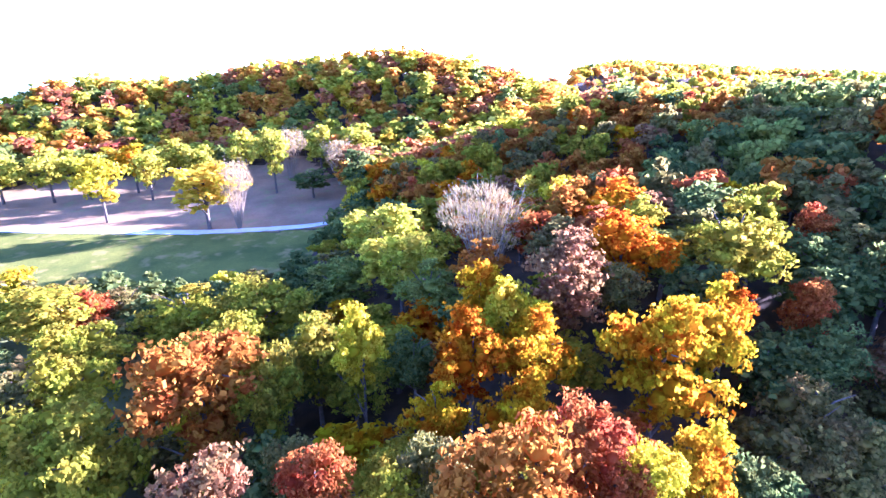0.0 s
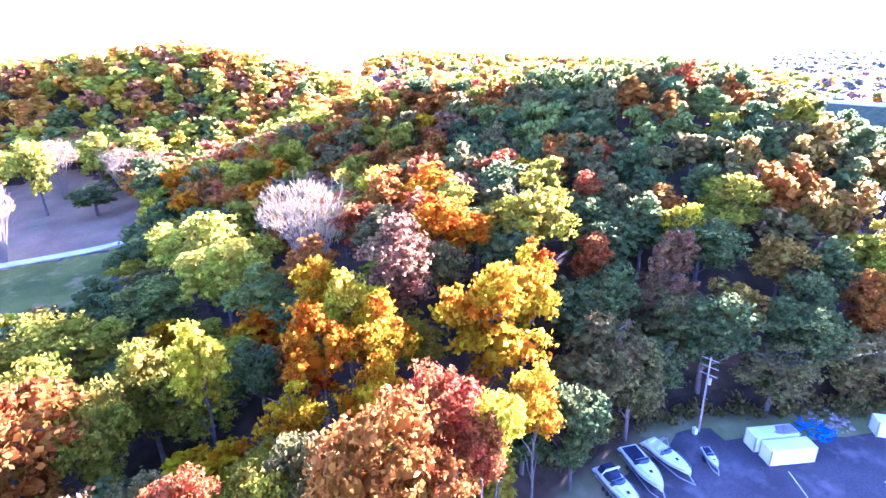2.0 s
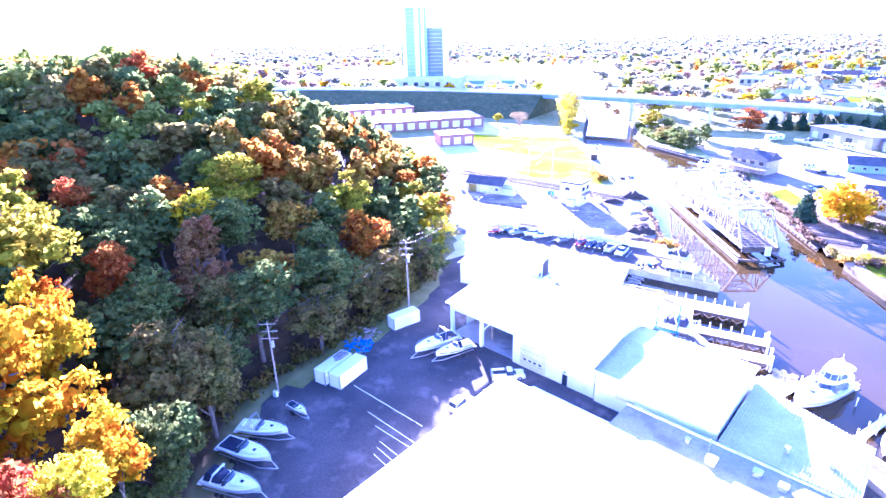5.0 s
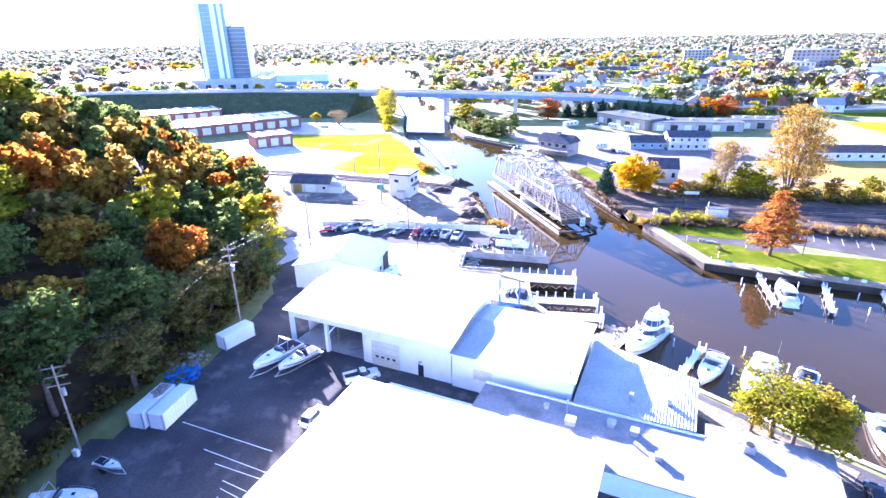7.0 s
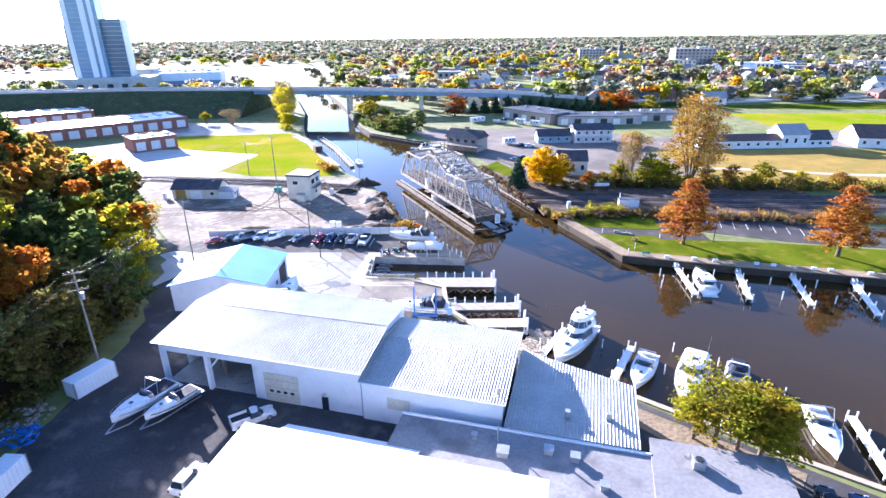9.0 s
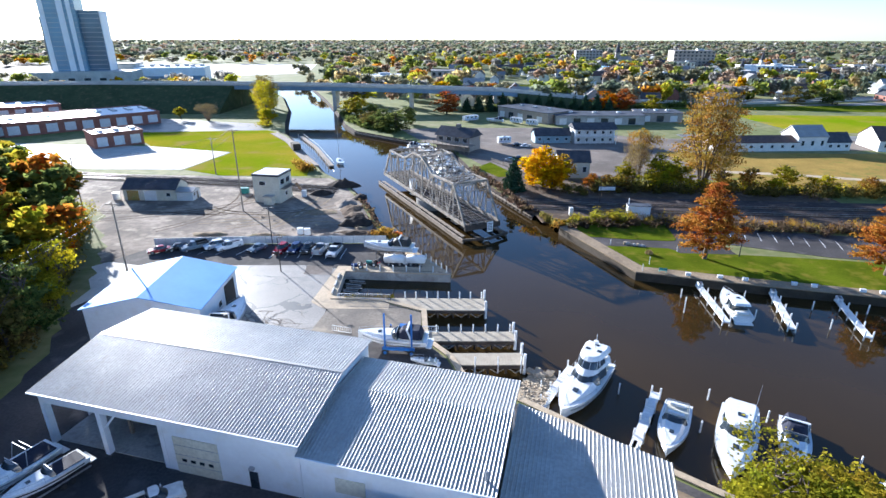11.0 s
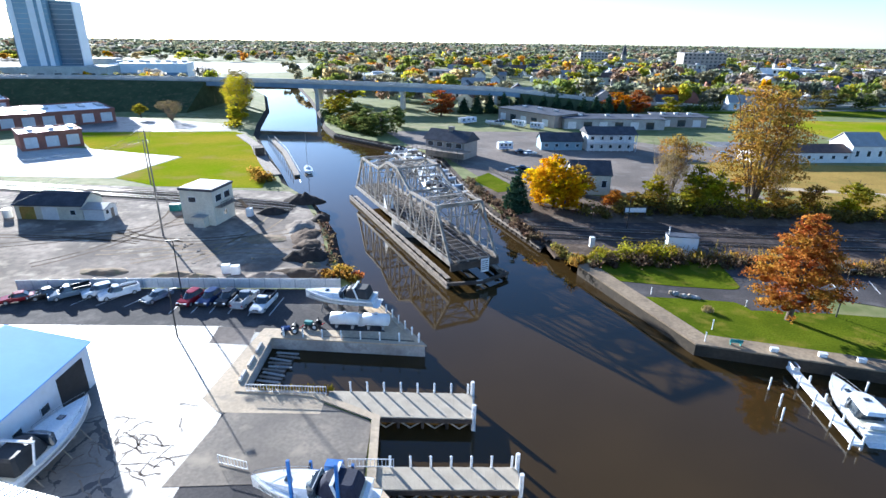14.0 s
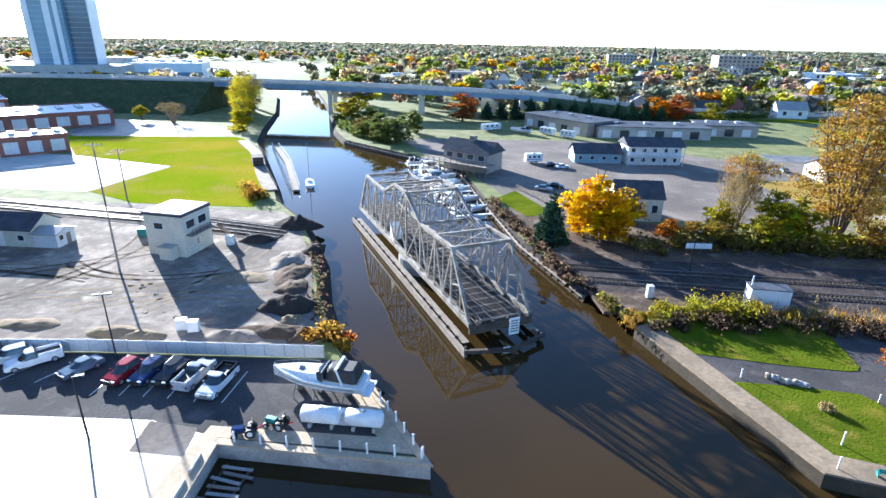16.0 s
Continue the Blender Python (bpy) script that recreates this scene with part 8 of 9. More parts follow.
# ---------------------------------------------------------------- trees and shrubs on the flat
for x, y, tall, radius, kind, thin, words in (
        (54.2, 132.2, 16.4, 7.3, "maple", False, "on the park lawn"), (85.0, 123.6, 16.8, 7.5, "maple", False, "on the park lawn"), (31.6, 187.5, 17.0, 6.8, "amber", False, "beside the creek"), (37.5, 190, 13.5, 5.0, "bronze", False, "beside the creek"), (28.6, 189, 12, 4.6, "amber", False, "beside the creek"), (33.5, 185.2, 10, 4.2, "amber", False, "beside the creek"),
        (22.2, 184.6, 12.5, 3.8, "fir", False, "beside the creek"), (82.0, 193, 29, 10.6, "bronze", True, "behind the railway"), (88, 195, 17, 5.0, "bare", False, "behind the railway"),
        (60.5, 193, 17, 5.5, "bare", False, "behind the railway"), (66, 190, 13, 4.2, "lime", False, "behind the railway"), (57, 191, 10, 3.6, "lime", False, "behind the railway"), (62.5, 194.5, 19, 4.6, "bronze", True, "behind the railway"),
        (30.2, 65.8, 10.4, 6.0, "lime", True, "beside the office"), (34.4, 63.2, 9.6, 4.8, "lime", False, "beside the office"), (28.0, 66.6, 8.2, 3.6, "lime", False, "beside the office"), (32.4, 64.6, 9.8, 4.6, "lime", False, "beside the office"),
        (-60.6, 97, 14, 4.6, "olive", False, "at the end of the woods"), (-61.5, 103, 15, 4.8, "green", False, "at the end of the woods"), (-60.5, 90, 12, 4.2, "olive", False, "at the end of the woods"), (-62, 80, 13, 4.6, "olive", False, "at the end of the woods"),
        (-64, 110, 14, 4.4, "lime", False, "at the end of the woods"), (67, 187, 11, 4.6, "yellow", False, "behind the railway"), (71, 189, 12, 4.4, "lime", False, "behind the railway"), (50, 186, 6, 3.0, "bronze", False, "behind the railway"), (93, 187, 8, 3.8, "bronze", False, "behind the railway"), (104, 188, 9, 4.2, "lime", False, "behind the railway"),
        (46, 188, 6, 3.0, "rust", False, "behind the railway"), (54, 185.5, 6.5, 3.8, "bronze", False, "behind the railway"), (62, 184.5, 8.5, 4.0, "lime", False, "behind the railway"), (74, 184.5, 6, 3.6, "yellow", False, "behind the railway"), (83, 183.5, 7.5, 4.0, "bronze", False, "behind the railway"), (98, 182, 6, 3.4, "yellow", False, "behind the railway"), (112, 181, 7, 4.0, "yellow", False, "behind the railway"), (124, 179, 7, 4.2, "bronze", False, "behind the railway"),
        (6, 348, 17, 8.5, "red", False, "below the highway"), (-44, 336, 15, 8, "lime", False, "beside the creek"), (-26, 296, 13, 8, "green", False, "beside the creek"), (-19, 287, 12, 7, "green", False, "beside the creek"), (-32, 303, 10, 6, "olive", False, "beside the creek"),
        (-34, 330, 11, 6, "green", False, "beside the creek"), (-14, 310, 12, 6, "green", False, "beside the creek"), (-88, 318, 14, 5.5, "yellow", True, "on the creek bank"), (-93, 336, 20, 7.5, "yellow", True, "on the creek bank"), (-98, 352, 22, 8, "olive", True, "on the creek bank"),
        (-84, 306, 9, 5, "yellow", False, "on the creek bank"), (-120, 322, 10, 6.5, "bare", False, "before the embankment"), (-136, 326, 7, 4, "lime", False, "before the embankment"),
        (102, 366, 15, 9, "orange", False, "beside the road"), (114, 369, 17, 8, "red", False, "beside the road"), (131, 367, 12, 7, "lime", False, "beside the road"), (168, 430, 17, 11, "yellow", False, "in the town"), (186, 420, 14, 8, "olive", False, "in the town"),
        (240, 400, 15, 9, "olive", False, "in the town"), (262, 395, 13, 8, "green", False, "in the town"), (330, 400, 13, 9, "orange", False, "in the town"), (40, 430, 14, 9, "orange", False, "beyond the highway"), (24, 425, 12, 7, "red", False, "beyond the highway"), (5, 428, 12, 9, "lime", False, "beyond the highway"),
        (-64.5, 113, 13, 4.6, "yellow", True, "at the end of the woods"), (-67.5, 119, 11, 4.2, "lime", True, "at the end of the woods"), (-64, 104, 12, 4.4, "olive", False, "at the end of the woods"), (-70.5, 126, 12, 4.4, "orange", True, "at the end of the woods"), (-74, 134, 13, 5, "lime", True, "at the end of the woods"),
        (-167, -115, 27, 13, "pale_gold", False, "on the park meadow"),
        (-169.5, -105, 28, 6.5, "bare", False, "on the park meadow"),
        (-168.7, -158.4, 28, 9, "yellow", False, "on the park meadow"),
        (-221, -116.7, 32, 8, "pale_lime", False, "on the park meadow"),
        (-214, -96, 13, 9.5, "green", False, "on the park meadow"),
        (-202, -165, 24, 9, "pale_lime", False, "on the park meadow"),
        (-190, -203, 24, 10, "pale_lime", False, "on the park meadow"),
        (-198, -192, 22, 8, "pale_lime", False, "on the park meadow"),
        (-184, -222, 24, 10, "pale_lime", False, "on the park meadow"),
        (-160, -205, 23, 9, "pale_lime", False, "on the park meadow"),
        (-219, -152, 24, 8, "pale_lime", False, "on the park meadow"),
        (-238, -140, 27, 9, "pale_lime", False, "on the park meadow"),
        (-247, -122, 27, 9, "bare", False, "on the park meadow"),
        (-243, -104, 28, 9, "pale_lime", False, "on the park meadow"),
        (-236, -92, 24, 9, "bare", False, "on the park meadow"),
        (-222, -78, 23, 9, "mauve", False, "on the park meadow"),
        (-206, -72, 22, 9, "green", False, "on the park meadow"),
        (-250, -88, 28, 10, "pale_lime", False, "on the park meadow"),
        (-212, -180, 24, 9, "gold", False, "on the park meadow"),
        (-226, -168, 24, 9, "pale_lime", False, "on the park meadow"),
        (-136, -230, 18, 8, "pale_lime", False, "on the park meadow"),
        (-125, -200, 16, 7, "pale_lime", False, "on the park meadow"),
        (-118, -215, 16, 8, "pale_lime", False, "on the park meadow")):
    plant(x, y, tall, radius, kind, words, "trees on the flat", thin, turn=40 if "office" in words else None, full="cone" if kind == "maple" else not thin and x > -80 and "office" not in words)

# a row of conifers before the shops
for i in range(13):
    plant(18 + i * 7.0, 357 + (i % 3), 9 + (i * 37 % 4), 3.4, "fir", "in a row before the road", "row of conifers")


def shrubs(name, pts, n, spread, tall, kind, label, seed, size=0.22, reed=False):
    """A band of low bushes along a line, in one mesh of leaves."""
    r = np.random.RandomState(seed)
    pts = np.array(pts, float)
    seg = np.linalg.norm(np.diff(pts, axis=0), axis=1)
    at = np.r_[0, np.cumsum(seg)]
    bushes = max(3, int(at[-1] / (tall * 0.36)))
    verts, quads, tint, k = [], [], [], 0
    per = n // bushes
    for i in range(bushes):
        s = at[-1] * (i + r.rand()) / bushes
        c = np.array([np.interp(s, at, pts[:, 0]), np.interp(s, at, pts[:, 1])]) + r.normal(size=2) * spread * 0.4
        h = tall * (0.4 + 0.8 * r.rand() ** 1.4)
        z = level(c[0], c[1])
        d = r.normal(size=(per, 3))
        d /= np.linalg.norm(d, axis=1)[:, None]
        lobe = 1 + 0.28 * np.sin(d[:, :1] * 4 + i) * np.cos(d[:, 1:2] * 5 + 2 * i) + 0.2 * np.sin(d[:, 2:] * 7 + i)
        p = d * np.array([h * 0.75, h * 0.75, h * 0.55]) * (0.4 + 0.7 * r.rand(per, 1)) * lobe + np.array([c[0], c[1], z + h * 0.48])
        p[:, 2] = np.maximum(p[:, 2], z + 0.05)
        a = np.cross(d + r.normal(size=(per, 3)), r.normal(size=(per, 3)))
        if reed:
            a = r.normal(size=(per, 3)) * 0.28 + np.array([0, 0, 2.2])
        a /= np.linalg.norm(a, axis=1)[:, None] / (2.4 if reed else 1.0)
        b = np.cross(a, d) * (0.2 if reed else 1.0)
        q = np.stack([p - a * size * 1.3, p + b * size, p + a * size * 1.2, p - b * size], 1).reshape(-1, 3)
        verts.append(q), quads.append(np.arange(4 * per).reshape(-1, 4) + k), tint.append(np.full(4 * per, r.rand()))
        k += 4 * per
    me = quick_mesh(name, np.concatenate(verts), np.concatenate(quads), np.zeros((0, 3), int), np.concatenate(tint))
    me.materials.append(WOODS[kind])
    return tagged(new(name, me), label, "shrubs", "", "stuff")


shrubs("hedge", [(30, 153.6), (37, 155.2), (47, 155.0)], 9000, 1.3, 2.9, "lime", "overgrown yellow-green hedge beside the railway", 1, 0.15)
shrubs("brush", [(30, 151.8), (40, 152.8), (50, 153.0), (62, 152.2), (75, 150.0), (100, 145.5)], 16000, 2.6, 2.3, "dead", "brown tangled brush below the railway", 21, 0.15)
shrubs("tall_grass", [(46, 155.0), (60, 154.2), (75, 151.5), (100, 147.5), (160, 138)], 14000, 1.6, 2.5, "bronze", "golden dry reed grass along the lot", 2, 0.13, True)
shrubs("tall_grass", [(28.6, 151.6), (29.6, 155.0)], 700, 0.8, 1.6, "bronze", "golden dry reeds at the end of the seawall", 22, 0.13, True)
shrubs("brush", [(38, 181), (55, 183.5), (75, 182.5), (95, 179.5), (130, 175), (200, 168)], 20000, 3.0, 3.6, "olive", "tangled dark brush along the railway", 3, 0.24)
shrubs("brush", [(56, 186.5), (72, 187), (100, 184), (135, 180), (190, 173)], 6500, 2.4, 3.4, "yellow", "yellow-green brush along the railway", 4, 0.2)
shrubs("brush", [(-11.5, 145.5), (-14.2, 151), (-15.8, 157), (-18, 166), (-23, 180)], 700, 1.6, 0.6, "dead", "ragged brush on the gravel bank", 5, 0.2)
shrubs("brush", [(-9.3, 143.2), (-12.0, 147.5), (-14.5, 146.0)], 1500, 1.2, 1.7, "bronze", "bronze brush above the quay", 6, 0.2)
shrubs("brush", [(-9.0, 145.5), (-10.3, 147.0)], 260, 0.3, 1.4, "red", "small scarlet bush above the quay", 7, 0.2)
shrubs("brush", [(-42, 206), (-45, 213), (-49, 218)], 1500, 1.6, 3.0, "bronze", "bronze brush at the head of the boardwalk", 8, 0.28)
shrubs("brush", [(24.6, 163), (20.8, 174), (18.2, 186), (15, 199), (12, 213)], 4200, 1.8, 1.3, "dead", "brown dead brush on the creek bank", 9, 0.24)
shrubs("brush", [(28.5, 152), (26, 160)], 900, 1.2, 1.4, "olive", "rough brush beside the seawall", 10, 0.22)
shrubs("brush", [(-57, 24), (-65, 42), (-64, 58), (-60.5, 70), (-60.6, 92), (-64, 108), (-70, 124), (-88, 158), (-122, 188)], 9000, 2.5, 2.6, "olive", "undergrowth along the foot of the woods", 11, 0.3)
shrubs("brush", [(-100, 345), (-92, 328), (-84, 300)], 1500, 3, 2.5, "lime", "green brush on the creek bank", 12, 0.35)
shrubs("brush", [(-20, 283), (-33, 297), (-45, 320), (-52, 345)], 3200, 3, 3.0, "green", "dense green brush on the creek bank", 13, 0.4)
shrubs("brush", [(25, 360), (60, 362), (110, 372), (170, 386)], 4500, 5, 4.0, "green", "dark brush on the highway ramp", 14, 0.5)
shrubs("grass_clump", [(43.5, 134.6), (43.9, 134.6)], 420, 0.25, 1.5, "bare", "tan clump of dry ornamental grass on the lawn", 305, 0.12, True)
r = random.Random(77)
for i in range(9):
    k = i / 8
    ob = thing("boulder", pose(40.6 + 3.4 * k, 140.4 - 1.5 * k + r.uniform(-0.25, 0.25), G + 0.1, 0, 0, r.uniform(0, 360)), "grey weathered boulder on the edge of the lawn", "rock", "boulders by the footpath")
    w, h = r.uniform(0.3, 0.55), r.uniform(0.35, 0.6)
    rings = [[(w * f * r.uniform(0.8, 1.2) * math.cos(a * math.pi / 3.5), w * f * r.uniform(0.8, 1.2) * math.sin(a * math.pi / 3.5), z) for a in range(7)] for f, z in ((0.85, -0.06), (1.05, h * 0.35), (0.8, h * 0.75), (0.35, h))]
    part("stone", Geo().loft(rings), CONCRETE if i % 3 else STONE, ob)
for x, y, tall, words in ((39.2, 125.9, 1.3, "white mooring post on the seawall coping"), (41.8, 129.3, 1.5, "thin white stake on the park lawn"), (37.4, 140.3, 1.1, "thin white stake beside the footpath"), (50.3, 136.3, 1.0, "thin white stake at the corner of the lawn")):
    ob = thing("marker_post", pose(x, y, G + (0.27 if tall == 1.3 else 0.1)), words, "post")
    part("post", Geo().tube((0, 0, -0.05), (0, 0, tall), 0.07, n=6), WHITE_PAINT, ob)
    part("cap", Geo().tube((0, 0, tall), (0, 0, tall + 0.06), 0.1, n=6), WHITE_PAINT, ob)
sheet("creek_lawn", [(13.5, 214), (19.5, 200), (26, 203), (19, 222)], G + 0.06, LAWN, "bright green lawn strip beside the marina", "lawn")
ob = thing("picket_fence", pose(19.5, 224, G, 0, 0, -66), "dark timber picket fence above the lawn strip", "fence")
for i in range(22):
    part("picket", Geo().box((i * 1.05, 0, 0.7), (0.14, 0.14, 1.4)), TIMBER, ob)
for z in (0.5, 1.1):
    part("rail", Geo().beam((0, 0, z), (22, 0, z), 0.1, 0.12), TIMBER, ob)

# the boardwalk and float on the west bank, with a small sailing boat
ob = thing("boardwalk", pose(0, 0, 0), "grey timber boardwalk along the creek", "boardwalk")
part("deck", ribbon([(-75, 283, G + 0.3), (-62.5, 262, G + 0.3), (-50, 232, G + 0.3), (-42.5, 216, G + 0.3)], 3.4, -0.3, 0.0), TIMBER, ob)
part("railing", ribbon(offset_line([(-75, 283, G + 0.3), (-62.5, 262, G + 0.3), (-50, 232, G + 0.3), (-42.5, 216, G + 0.3)], 1.6), 0.08, 0.9, 1.05), DARK_TIMBER, ob)
part("shelter", Geo().box((-55.5, 244, G + 1.6), (3.0, 5.0, 2.6), 25), DARK_TIMBER, ob, "dark timber shelter on the boardwalk")
ob = thing("floating_dock", pose(0, 0, 0), "pale floating dock with white rails", "dock")
part("deck", ribbon([(-62, 281, 0.7), (-50, 255, 0.7), (-37.5, 221, 0.7)], 1.7, -0.5, 0.0), TIMBER, ob)
part("railing", ribbon(offset_line([(-62, 281, 0.7), (-50, 255, 0.7), (-37.5, 221, 0.7)], 0.9), 0.08, 0.85, 1.0), WHITE_PAINT, ob)
for i in range(14):
    k = i / 13
    p = Vector((-62, 281, 0)).lerp(Vector((-37.5, 221, 0)), k)
    part("post", Geo().tube((p.x - 1.2, p.y - 0.4, -1), (p.x - 1.2, p.y - 0.4, 1.8), 0.1, n=6), WHITE_PAINT, ob)
ob = thing("sailing_boat", pose(-36.0, 228.5, 0, 0, 0, 108), "small white sailing boat with a bare mast", "sailing boat")
part("hull", Geo().loft([[(x - 4, y, z) for x, y, z in r] for r in hull_rings(10, 8.0, 2.5, 1.1)]), GEL, ob)
part("cabin", shell(-1.0, 1.8, 1.5, 1.1, 0.9, 1.5, 0.2, 0.5), GEL, ob)
part("mast", Geo().tube((0.4, 0, 1.0), (0.4, 0, 11.5), 0.08, 0.05, 6), STEEL, ob)
part("boom", Geo().tube((0.4, 0, 2.2), (-3.2, 0, 2.2), 0.07, n=6), CANVAS, ob)
ob = thing("timber_edge", pose(0, 0, 0), "low timber bulkhead along the far bank", "bulkhead")
for a, b in zip(BANK_E[6:12], BANK_E[7:13]):
    part("waler", Geo().beam((a[0] - 1.0, a[1] - 0.4, 0.9), (b[0] - 1.0, b[1] - 0.4, 0.9), 0.35, 0.4), TIMBER, ob)
    L = math.hypot(b[0] - a[0], b[1] - a[1])
    for i in range(int(L / 2.2)):
        k = (i + 0.5) / int(L / 2.2)
        x, y = a[0] + (b[0] - a[0]) * k - 1.0, a[1] + (b[1] - a[1]) * k - 0.4
        part("pile", Geo().tube((x, y, -1.5), (x, y, 1.35), 0.17, n=7), DARK_TIMBER, ob)
for i in range(9):
    x, y = 13.5 - i * 1.9, 205 + i * 6.4
    ob = thing("marina_dock", pose(x, y, 0, 0, 0, 198), "white finger dock among the moored boats", "dock", "marina docks")
    part("deck", Geo().box((5, 0, 0.7), (10, 0.9, 0.2)), WHITE_PAINT, ob)
    for k in (3.0, 6.5, 9.8):
        part("pile", Geo().tube((k, 0.5, -1), (k, 0.5, 2.2), 0.12, n=6), WHITE_PAINT, ob)


# ---------------------------------------------------------------- draped ground of the meadow
def draped(poly, z, material, label, name, step=5.0):
    """A sheet that follows the ground inside a polygon."""
    xs, ys = [p[0] for p in poly], [p[1] for p in poly]
    g, idx = Geo(), {}
    nx, ny = int((max(xs) - min(xs)) / step), int((max(ys) - min(ys)) / step)
    gx, gy = np.meshgrid(min(xs) + step * np.arange(nx + 1), min(ys) + step * np.arange(ny + 1), indexing="ij")
    h = height(gx, gy) + z
    ok = inside(gx + step / 2, gy + step / 2, poly)
    for i in range(nx):
        for j in range(ny):
            if ok[i, j]:
                f = []
                for a, b in ((i, j), (i + 1, j), (i + 1, j + 1), (i, j + 1)):
                    if (a, b) not in idx:
                        idx[(a, b)] = len(g.v)
                        g.v.append((gx[a, b], gy[a, b], h[a, b]))
                    f.append(idx[(a, b)])
                g.f.append(tuple(f))
    structure(name, g, material, label, "ground", True)


LITTER = surface("leaf_litter", (0.10, 0.062, 0.032), (0.045, 0.031, 0.018), 0.97, coarse=0.25, fine=4, bump=0.5, stain=(0.15, 0.10, 0.05), spec=0.0)
draped([(-50, 20), (-58, 32), (-66, 44), (-62.5, 56.7), (-61, 74), (-61, 90.7), (-64, 108), (-70, 128), (-84, 128), (-76, 108), (-73, 90), (-73, 74), (-75, 56), (-78, 46), (-70, 34), (-60, 16)], 0.03, LITTER, "brown leaf litter at the foot of the woods", "leaf_litter", 1.5)
MEADOW = surface("leaf_strewn_meadow", (0.31, 0.195, 0.105), (0.20, 0.13, 0.07), 0.95, coarse=0.08, fine=1.5, bump=0.4, stain=(0.18, 0.19, 0.07))
PARK_MEADOW = surface("thin_autumn_grass", (0.17, 0.165, 0.035), (0.085, 0.10, 0.025), 0.98, coarse=0.07, fine=2.5, bump=0.5, stain=(0.27, 0.19, 0.07), spec=0.0)
draped([(-126, -62), (-112, -95), (-112, -150), (-120, -250), (-155, -245), (-152, -190), (-160, -120), (-172, -70)], 0.12, PARK_MEADOW, "green park meadow in long shadows", "meadow", 3.0)
draped([(-160, -120), (-152, -190), (-155, -245), (-215, -240), (-250, -175), (-275, -128), (-238, -88), (-176, -64)], 0.10, MEADOW, "leaf-strewn brown park meadow", "leafy_meadow", 4.0)
g = Geo()
line = [(-150, -262), (-151, -215), (-156, -165), (-163, -118), (-174, -80), (-190, -50)]
fine = [Vector(a).lerp(Vector(b), k / 8) for a, b in zip(line, line[1:]) for k in range(8)]
g.loft([[(p.x - 2.4, p.y, level(p.x, p.y) + 0.25), (p.x + 2.4, p.y, level(p.x, p.y) + 0.25), (p.x + 2.4, p.y, level(p.x, p.y) - 0.5), (p.x - 2.4, p.y, level(p.x, p.y) - 0.5)] for p in fine])
structure("park_road", g, CONCRETE_PALE, "pale park road across the meadow", "road")


# ---------------------------------------------------------------- the town and the distance
def far_trees(name, spots, count, size, label_end):
    by = {}
    for x, y, tall, radius, kind, tone in spots:
        by.setdefault(kind, []).append((x, y, tall, radius, tone))
    for kind, some in by.items():
        base = [crown_mesh(300 + i, 5.0, 12.0, count, size, "small", count > 30) for i in range(4)]
        x = np.array([s[0] for s in some])
        y = np.array([s[1] for s in some])
        z = height(x, y)
        vs, qs, ts, tint, n = [], [], [], [], 0
        for i, (sx, sy, tall, radius, tone) in enumerate(some):
            v, q4, t3 = base[i % 4]
            k = radius / 5.0
            c, s = math.cos(i * 2.4), math.sin(i * 2.4)
            vs.append(np.stack([sx + k * (v[:, 0] * c - v[:, 1] * s), sy + k * (v[:, 0] * s + v[:, 1] * c), z[i] + (v[:, 2] - 1.5) * tall / 12.0], 1))
            qs.append(q4 + n), ts.append(t3 + n), tint.append(np.full(len(v), tone))
            n += len(v)
        me = quick_mesh(name, np.concatenate(vs), np.concatenate(qs), np.concatenate(ts), np.concatenate(tint))
        me.materials.append(WOODS[kind])
        tagged(new(name, me), STUFF_WORDS[kind] + " " + label_end, "trees", "", "stuff")


rnd = random.Random(21)
# tree mixes of the distance, mostly kinds with haze in their colour
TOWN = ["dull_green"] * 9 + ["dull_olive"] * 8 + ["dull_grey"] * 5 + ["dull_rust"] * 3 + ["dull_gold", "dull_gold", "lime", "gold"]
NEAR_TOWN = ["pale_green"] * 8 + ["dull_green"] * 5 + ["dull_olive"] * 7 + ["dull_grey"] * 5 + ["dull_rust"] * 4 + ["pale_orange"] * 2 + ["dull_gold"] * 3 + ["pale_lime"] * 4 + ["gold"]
OPEN = [[(100, 372), (560, 330), (560, 445), (215, 390)], [(28, 468), (224, 448), (234, 522), (38, 548)], [(-530, 425), (-140, 690), (-170, 905), (-570, 905)], [(160, 262), (490, 246), (490, 340), (160, 350)]]
near, far, houses = [], [], []
for n in range(26000):
    d = 380 + 3400 * rnd.random() ** 1.5
    a = radians(rnd.uniform(-50, 66))
    x, y = d * math.sin(a), d * math.cos(a)
    px, py = np.array([x]), np.array([y])
    if y < 390 or any(inside(px, py, p)[0] for p in OPEN) or inside(px, py, CREEK)[0] or math.hypot(x + 285, y - 560) < 75 or math.hypot(x + 235, y - 600) < 50 or abs(x + 110 + (y - 400) * 0.36) < 22 and y < 560:
        continue
    k = noise.noise(Vector((x * 0.008, y * 0.008, 1)))
    if d < 1150 and len(near) < 1000:
        if rnd.random() < (0.24 if d < 760 else 0.42) + 0.5 * k:
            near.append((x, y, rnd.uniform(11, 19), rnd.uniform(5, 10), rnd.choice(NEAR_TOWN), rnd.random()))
        elif len(houses) < 300 and x > 20 and all(math.hypot(x - b, y - c) > 17 for b, c in houses):
            houses.append((x, y))
    elif d >= 1150 and len(far) < 5200:
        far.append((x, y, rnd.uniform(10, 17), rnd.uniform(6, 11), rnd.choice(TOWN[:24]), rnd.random()))
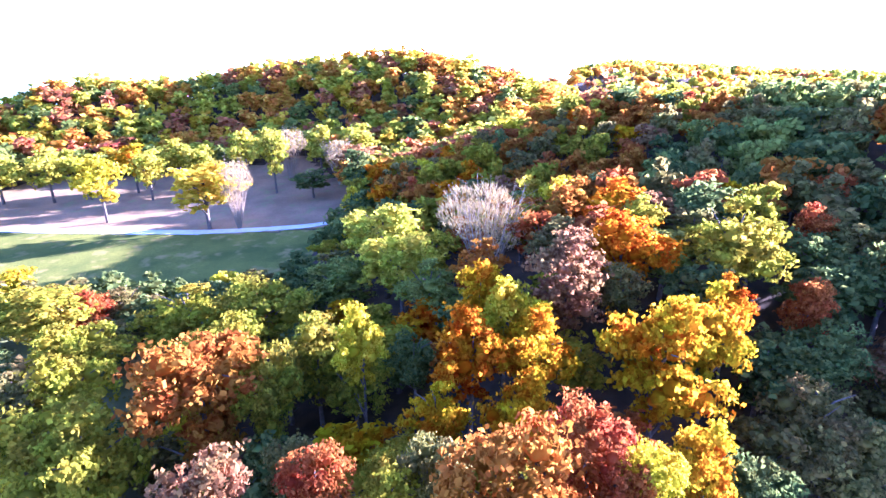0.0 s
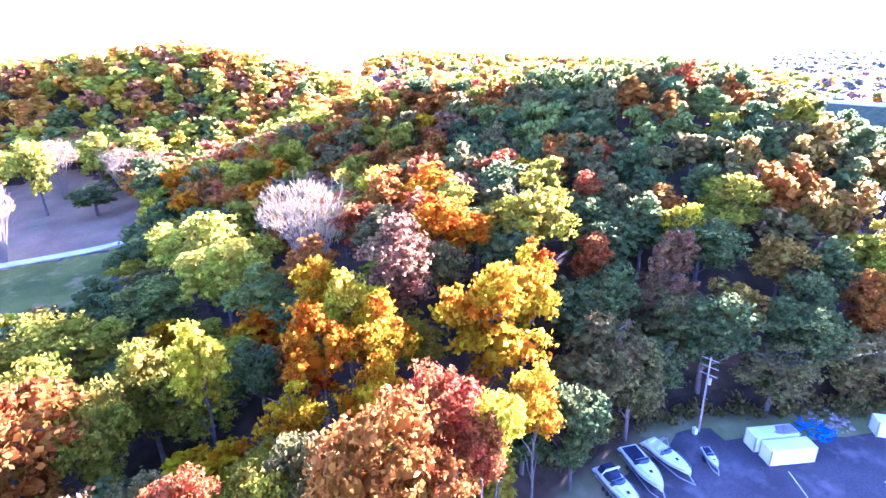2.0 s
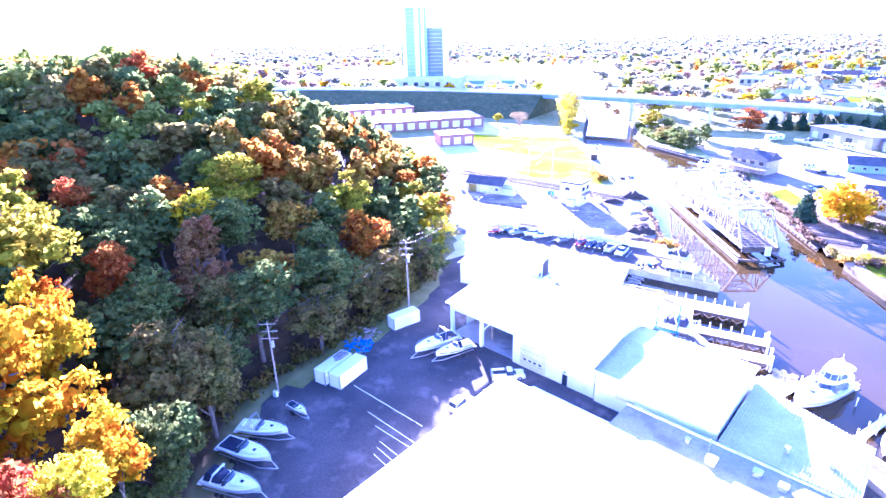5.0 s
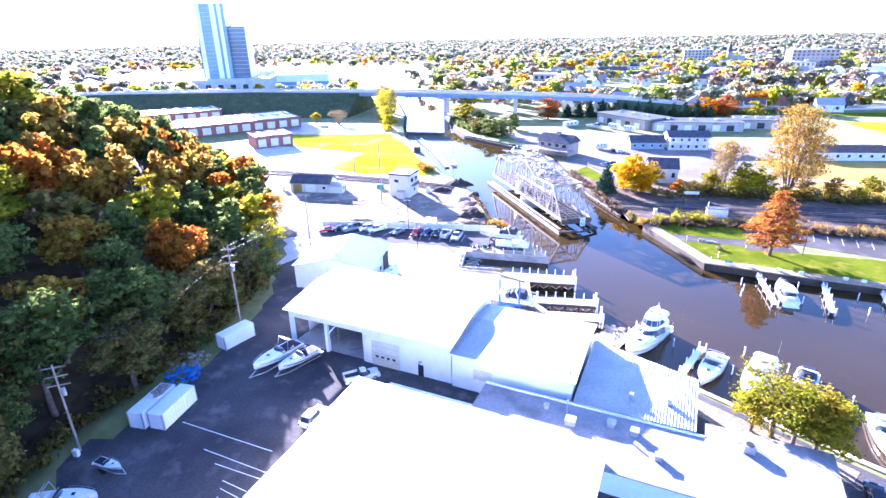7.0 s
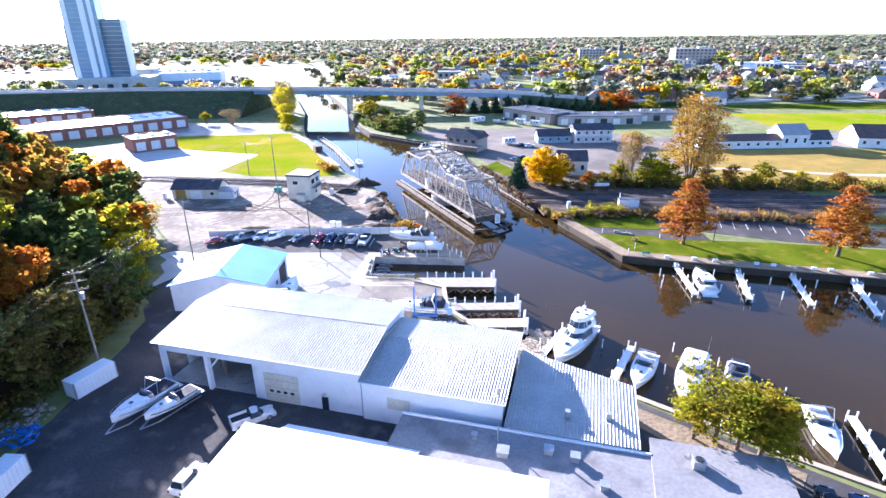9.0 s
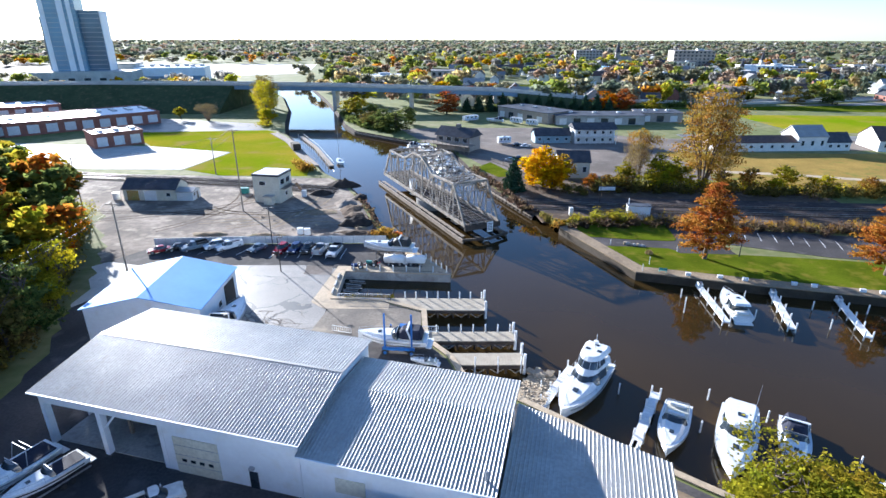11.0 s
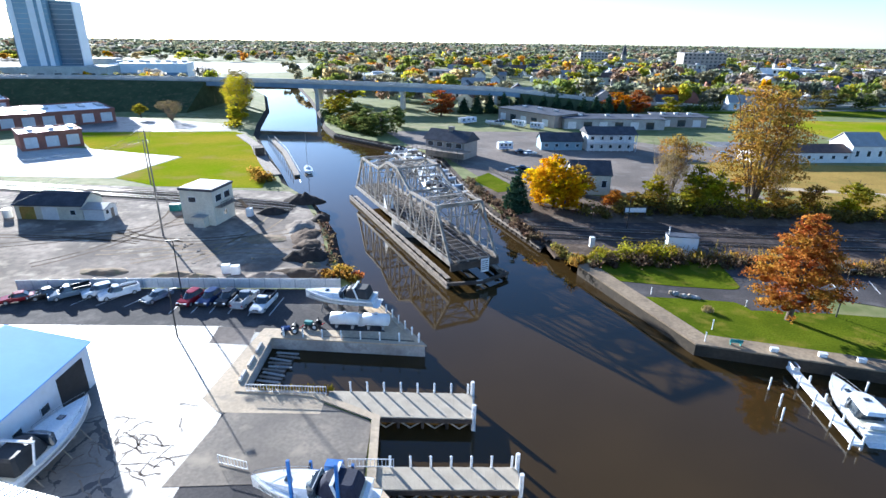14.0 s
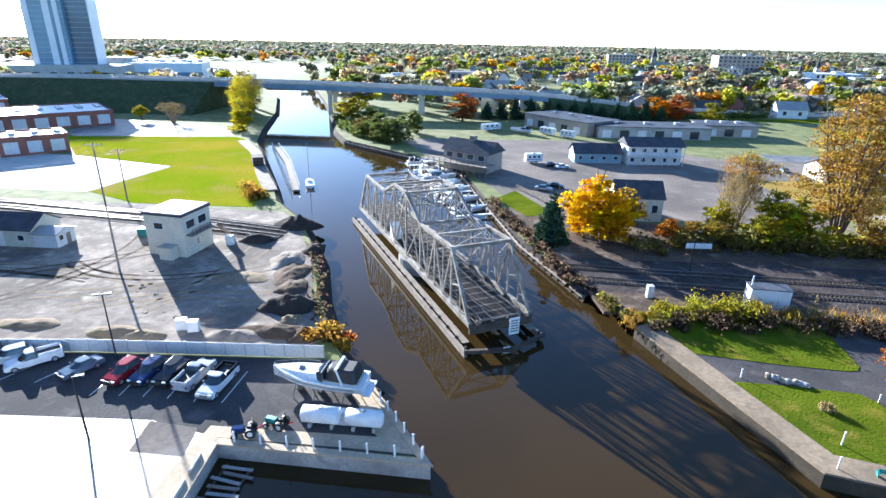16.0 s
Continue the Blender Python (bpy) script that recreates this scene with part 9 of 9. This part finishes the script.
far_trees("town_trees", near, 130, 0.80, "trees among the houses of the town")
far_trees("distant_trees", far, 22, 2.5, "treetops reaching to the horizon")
hills = []
for n in range(1700):
    x, y = rnd.uniform(-1300, -560), rnd.uniform(-420, 560)
    if level(x, y) > 3:
        hills.append((x, y, rnd.uniform(12, 17), rnd.uniform(7, 10), HAZED[rnd.choice(MIX["hill"])], rnd.random()))
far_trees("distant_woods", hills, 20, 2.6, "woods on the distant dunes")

# houses of the town: a few kinds, each built once and then repeated
kinds = []
for i, (wall, roof, words) in enumerate(((SIDING, SHINGLE, "white town house with a dark roof"), (CREAM, SHINGLE_BROWN, "cream town house with a brown roof"), (BRICK, SHINGLE, "brick town house with a dark roof"),
                                         (TAUPE, ROOF_GREY, "taupe town house with a grey roof"), (SIDING, ROOF_STEEL, "white town house with a pale roof"))):
    x, y = houses[i]
    ob = gable_house("town_house", pose(x, y, G, 0, 0, 90 * (i % 2) - 8), 12 + 2 * (i % 3), 8.5, 4.2 + 1.4 * (i % 2), 7.6 + 1.2 * (i % 2), wall, roof, words, windows=2, far=True)
    tagged(ob, group="houses of the town")
    kinds.append(ob)
for i, (x, y) in enumerate(houses[5:]):
    copy_thing(kinds[rnd.randrange(5)], pose(x, y, level(x, y), 0, 0, 90 * rnd.randrange(4) - 8) @ Matrix.Scale(rnd.uniform(0.85, 1.25), 4))


def block(x, y, rz, L, W, h, mat, roof, label, rows=2, cols=8):
    ob = thing("town_block", pose(x, y, G, 0, 0, rz), label, "building")
    part("wall", Geo().box((0, 0, h / 2), (L, W, h)), mat, ob)
    part("roof", Geo().box((0, 0, h + 0.15), (L + 0.6, W + 0.6, 0.3)), roof, ob)
    for r in range(rows):
        for c in range(cols):
            part("window", Geo().box((-L / 2 + (c + 0.5) * L / cols, -W / 2 - 0.04, (r + 0.55) * h / rows), (L / cols * 0.5, 0.12, h / rows * 0.5)), GLASS, ob)
    part("roof_unit", Geo().box((L * 0.2, 0, h + 1.2), (L * 0.16, W * 0.3, 2.0)), STEEL, ob)


block(332, 772, -8, 50, 30, 24, TAUPE, ROOF_GREY, "tall grey-brown civic block in the town", 6, 10)
block(312, 748, -8, 26, 18, 11, CREAM, ROOF_GREY, "cream civic wing beside the tall block", 2, 5)
block(372, 668, -8, 56, 26, 11, SIDING, ROOF_WHITE, "long white two-storey town block", 2, 12)
block(400, 640, -8, 40, 20, 9, DECK_BLUE, ROOF_GREY, "blue-grey block in the town", 2, 9)
block(455, 640, -8, 52, 24, 9, BRICK, ROOF_GREY, "long brick shop row in the town", 2, 12)
block(520, 690, -8, 70, 24, 11, SIDING, ROOF_GREY, "wide pale town block", 2, 14)
block(470, 610, -8, 44, 20, 8, SIDING, ROOF_WHITE, "low white shop row", 2, 10)
block(240, 930, -8, 40, 26, 20, CONCRETE, ROOF_GREY, "distant grey civic building", 5, 8)
block(210, 690, -8, 30, 20, 8, DECK_BLUE, ROOF_BLUE, "low town hall with a blue roof", 1, 6)
block(160, 600, -8, 34, 14, 5, SIDING, ROOF_BLUE, "low pavilion with a pale blue roof", 1, 6)
block(-60, 560, 10, 60, 30, 7, SIDING, ROOF_WHITE, "low white depot beyond the highway", 1, 8)
block(20, 640, 0, 50, 26, 7, CONCRETE, ROOF_GREY, "low grey depot beyond the highway", 1, 8)
for x, y, h, w, mat, lab in ((273, 888, 34, 6, TAUPE, "distant stone church with a dark spire"), (420, 760, 24, 5, SIDING, "distant white church with a slim spire"), (535, 640, 26, 5, BRICK, "distant brick church with a dark spire"), (330, 640, 20, 4, SIDING, "small white church with a spire")):
    ob = thing("church", pose(x, y, G, 0, 0, -8), lab, "church")
    part("tower", Geo().box((0, 0, h * 0.27), (w, w, h * 0.54)), mat, ob)
    part("spire", Geo().tube((0, 0, h * 0.54), (0, 0, h), w * 0.68, 0.1, 8), SHINGLE, ob)
    part("nave", Geo().loft([[(x2, -w, 0), (x2, w, 0), (x2, w, 7), (x2, 0, 13), (x2, -w, 7)] for x2 in (w * 0.5, w * 3.4)]), mat, ob)
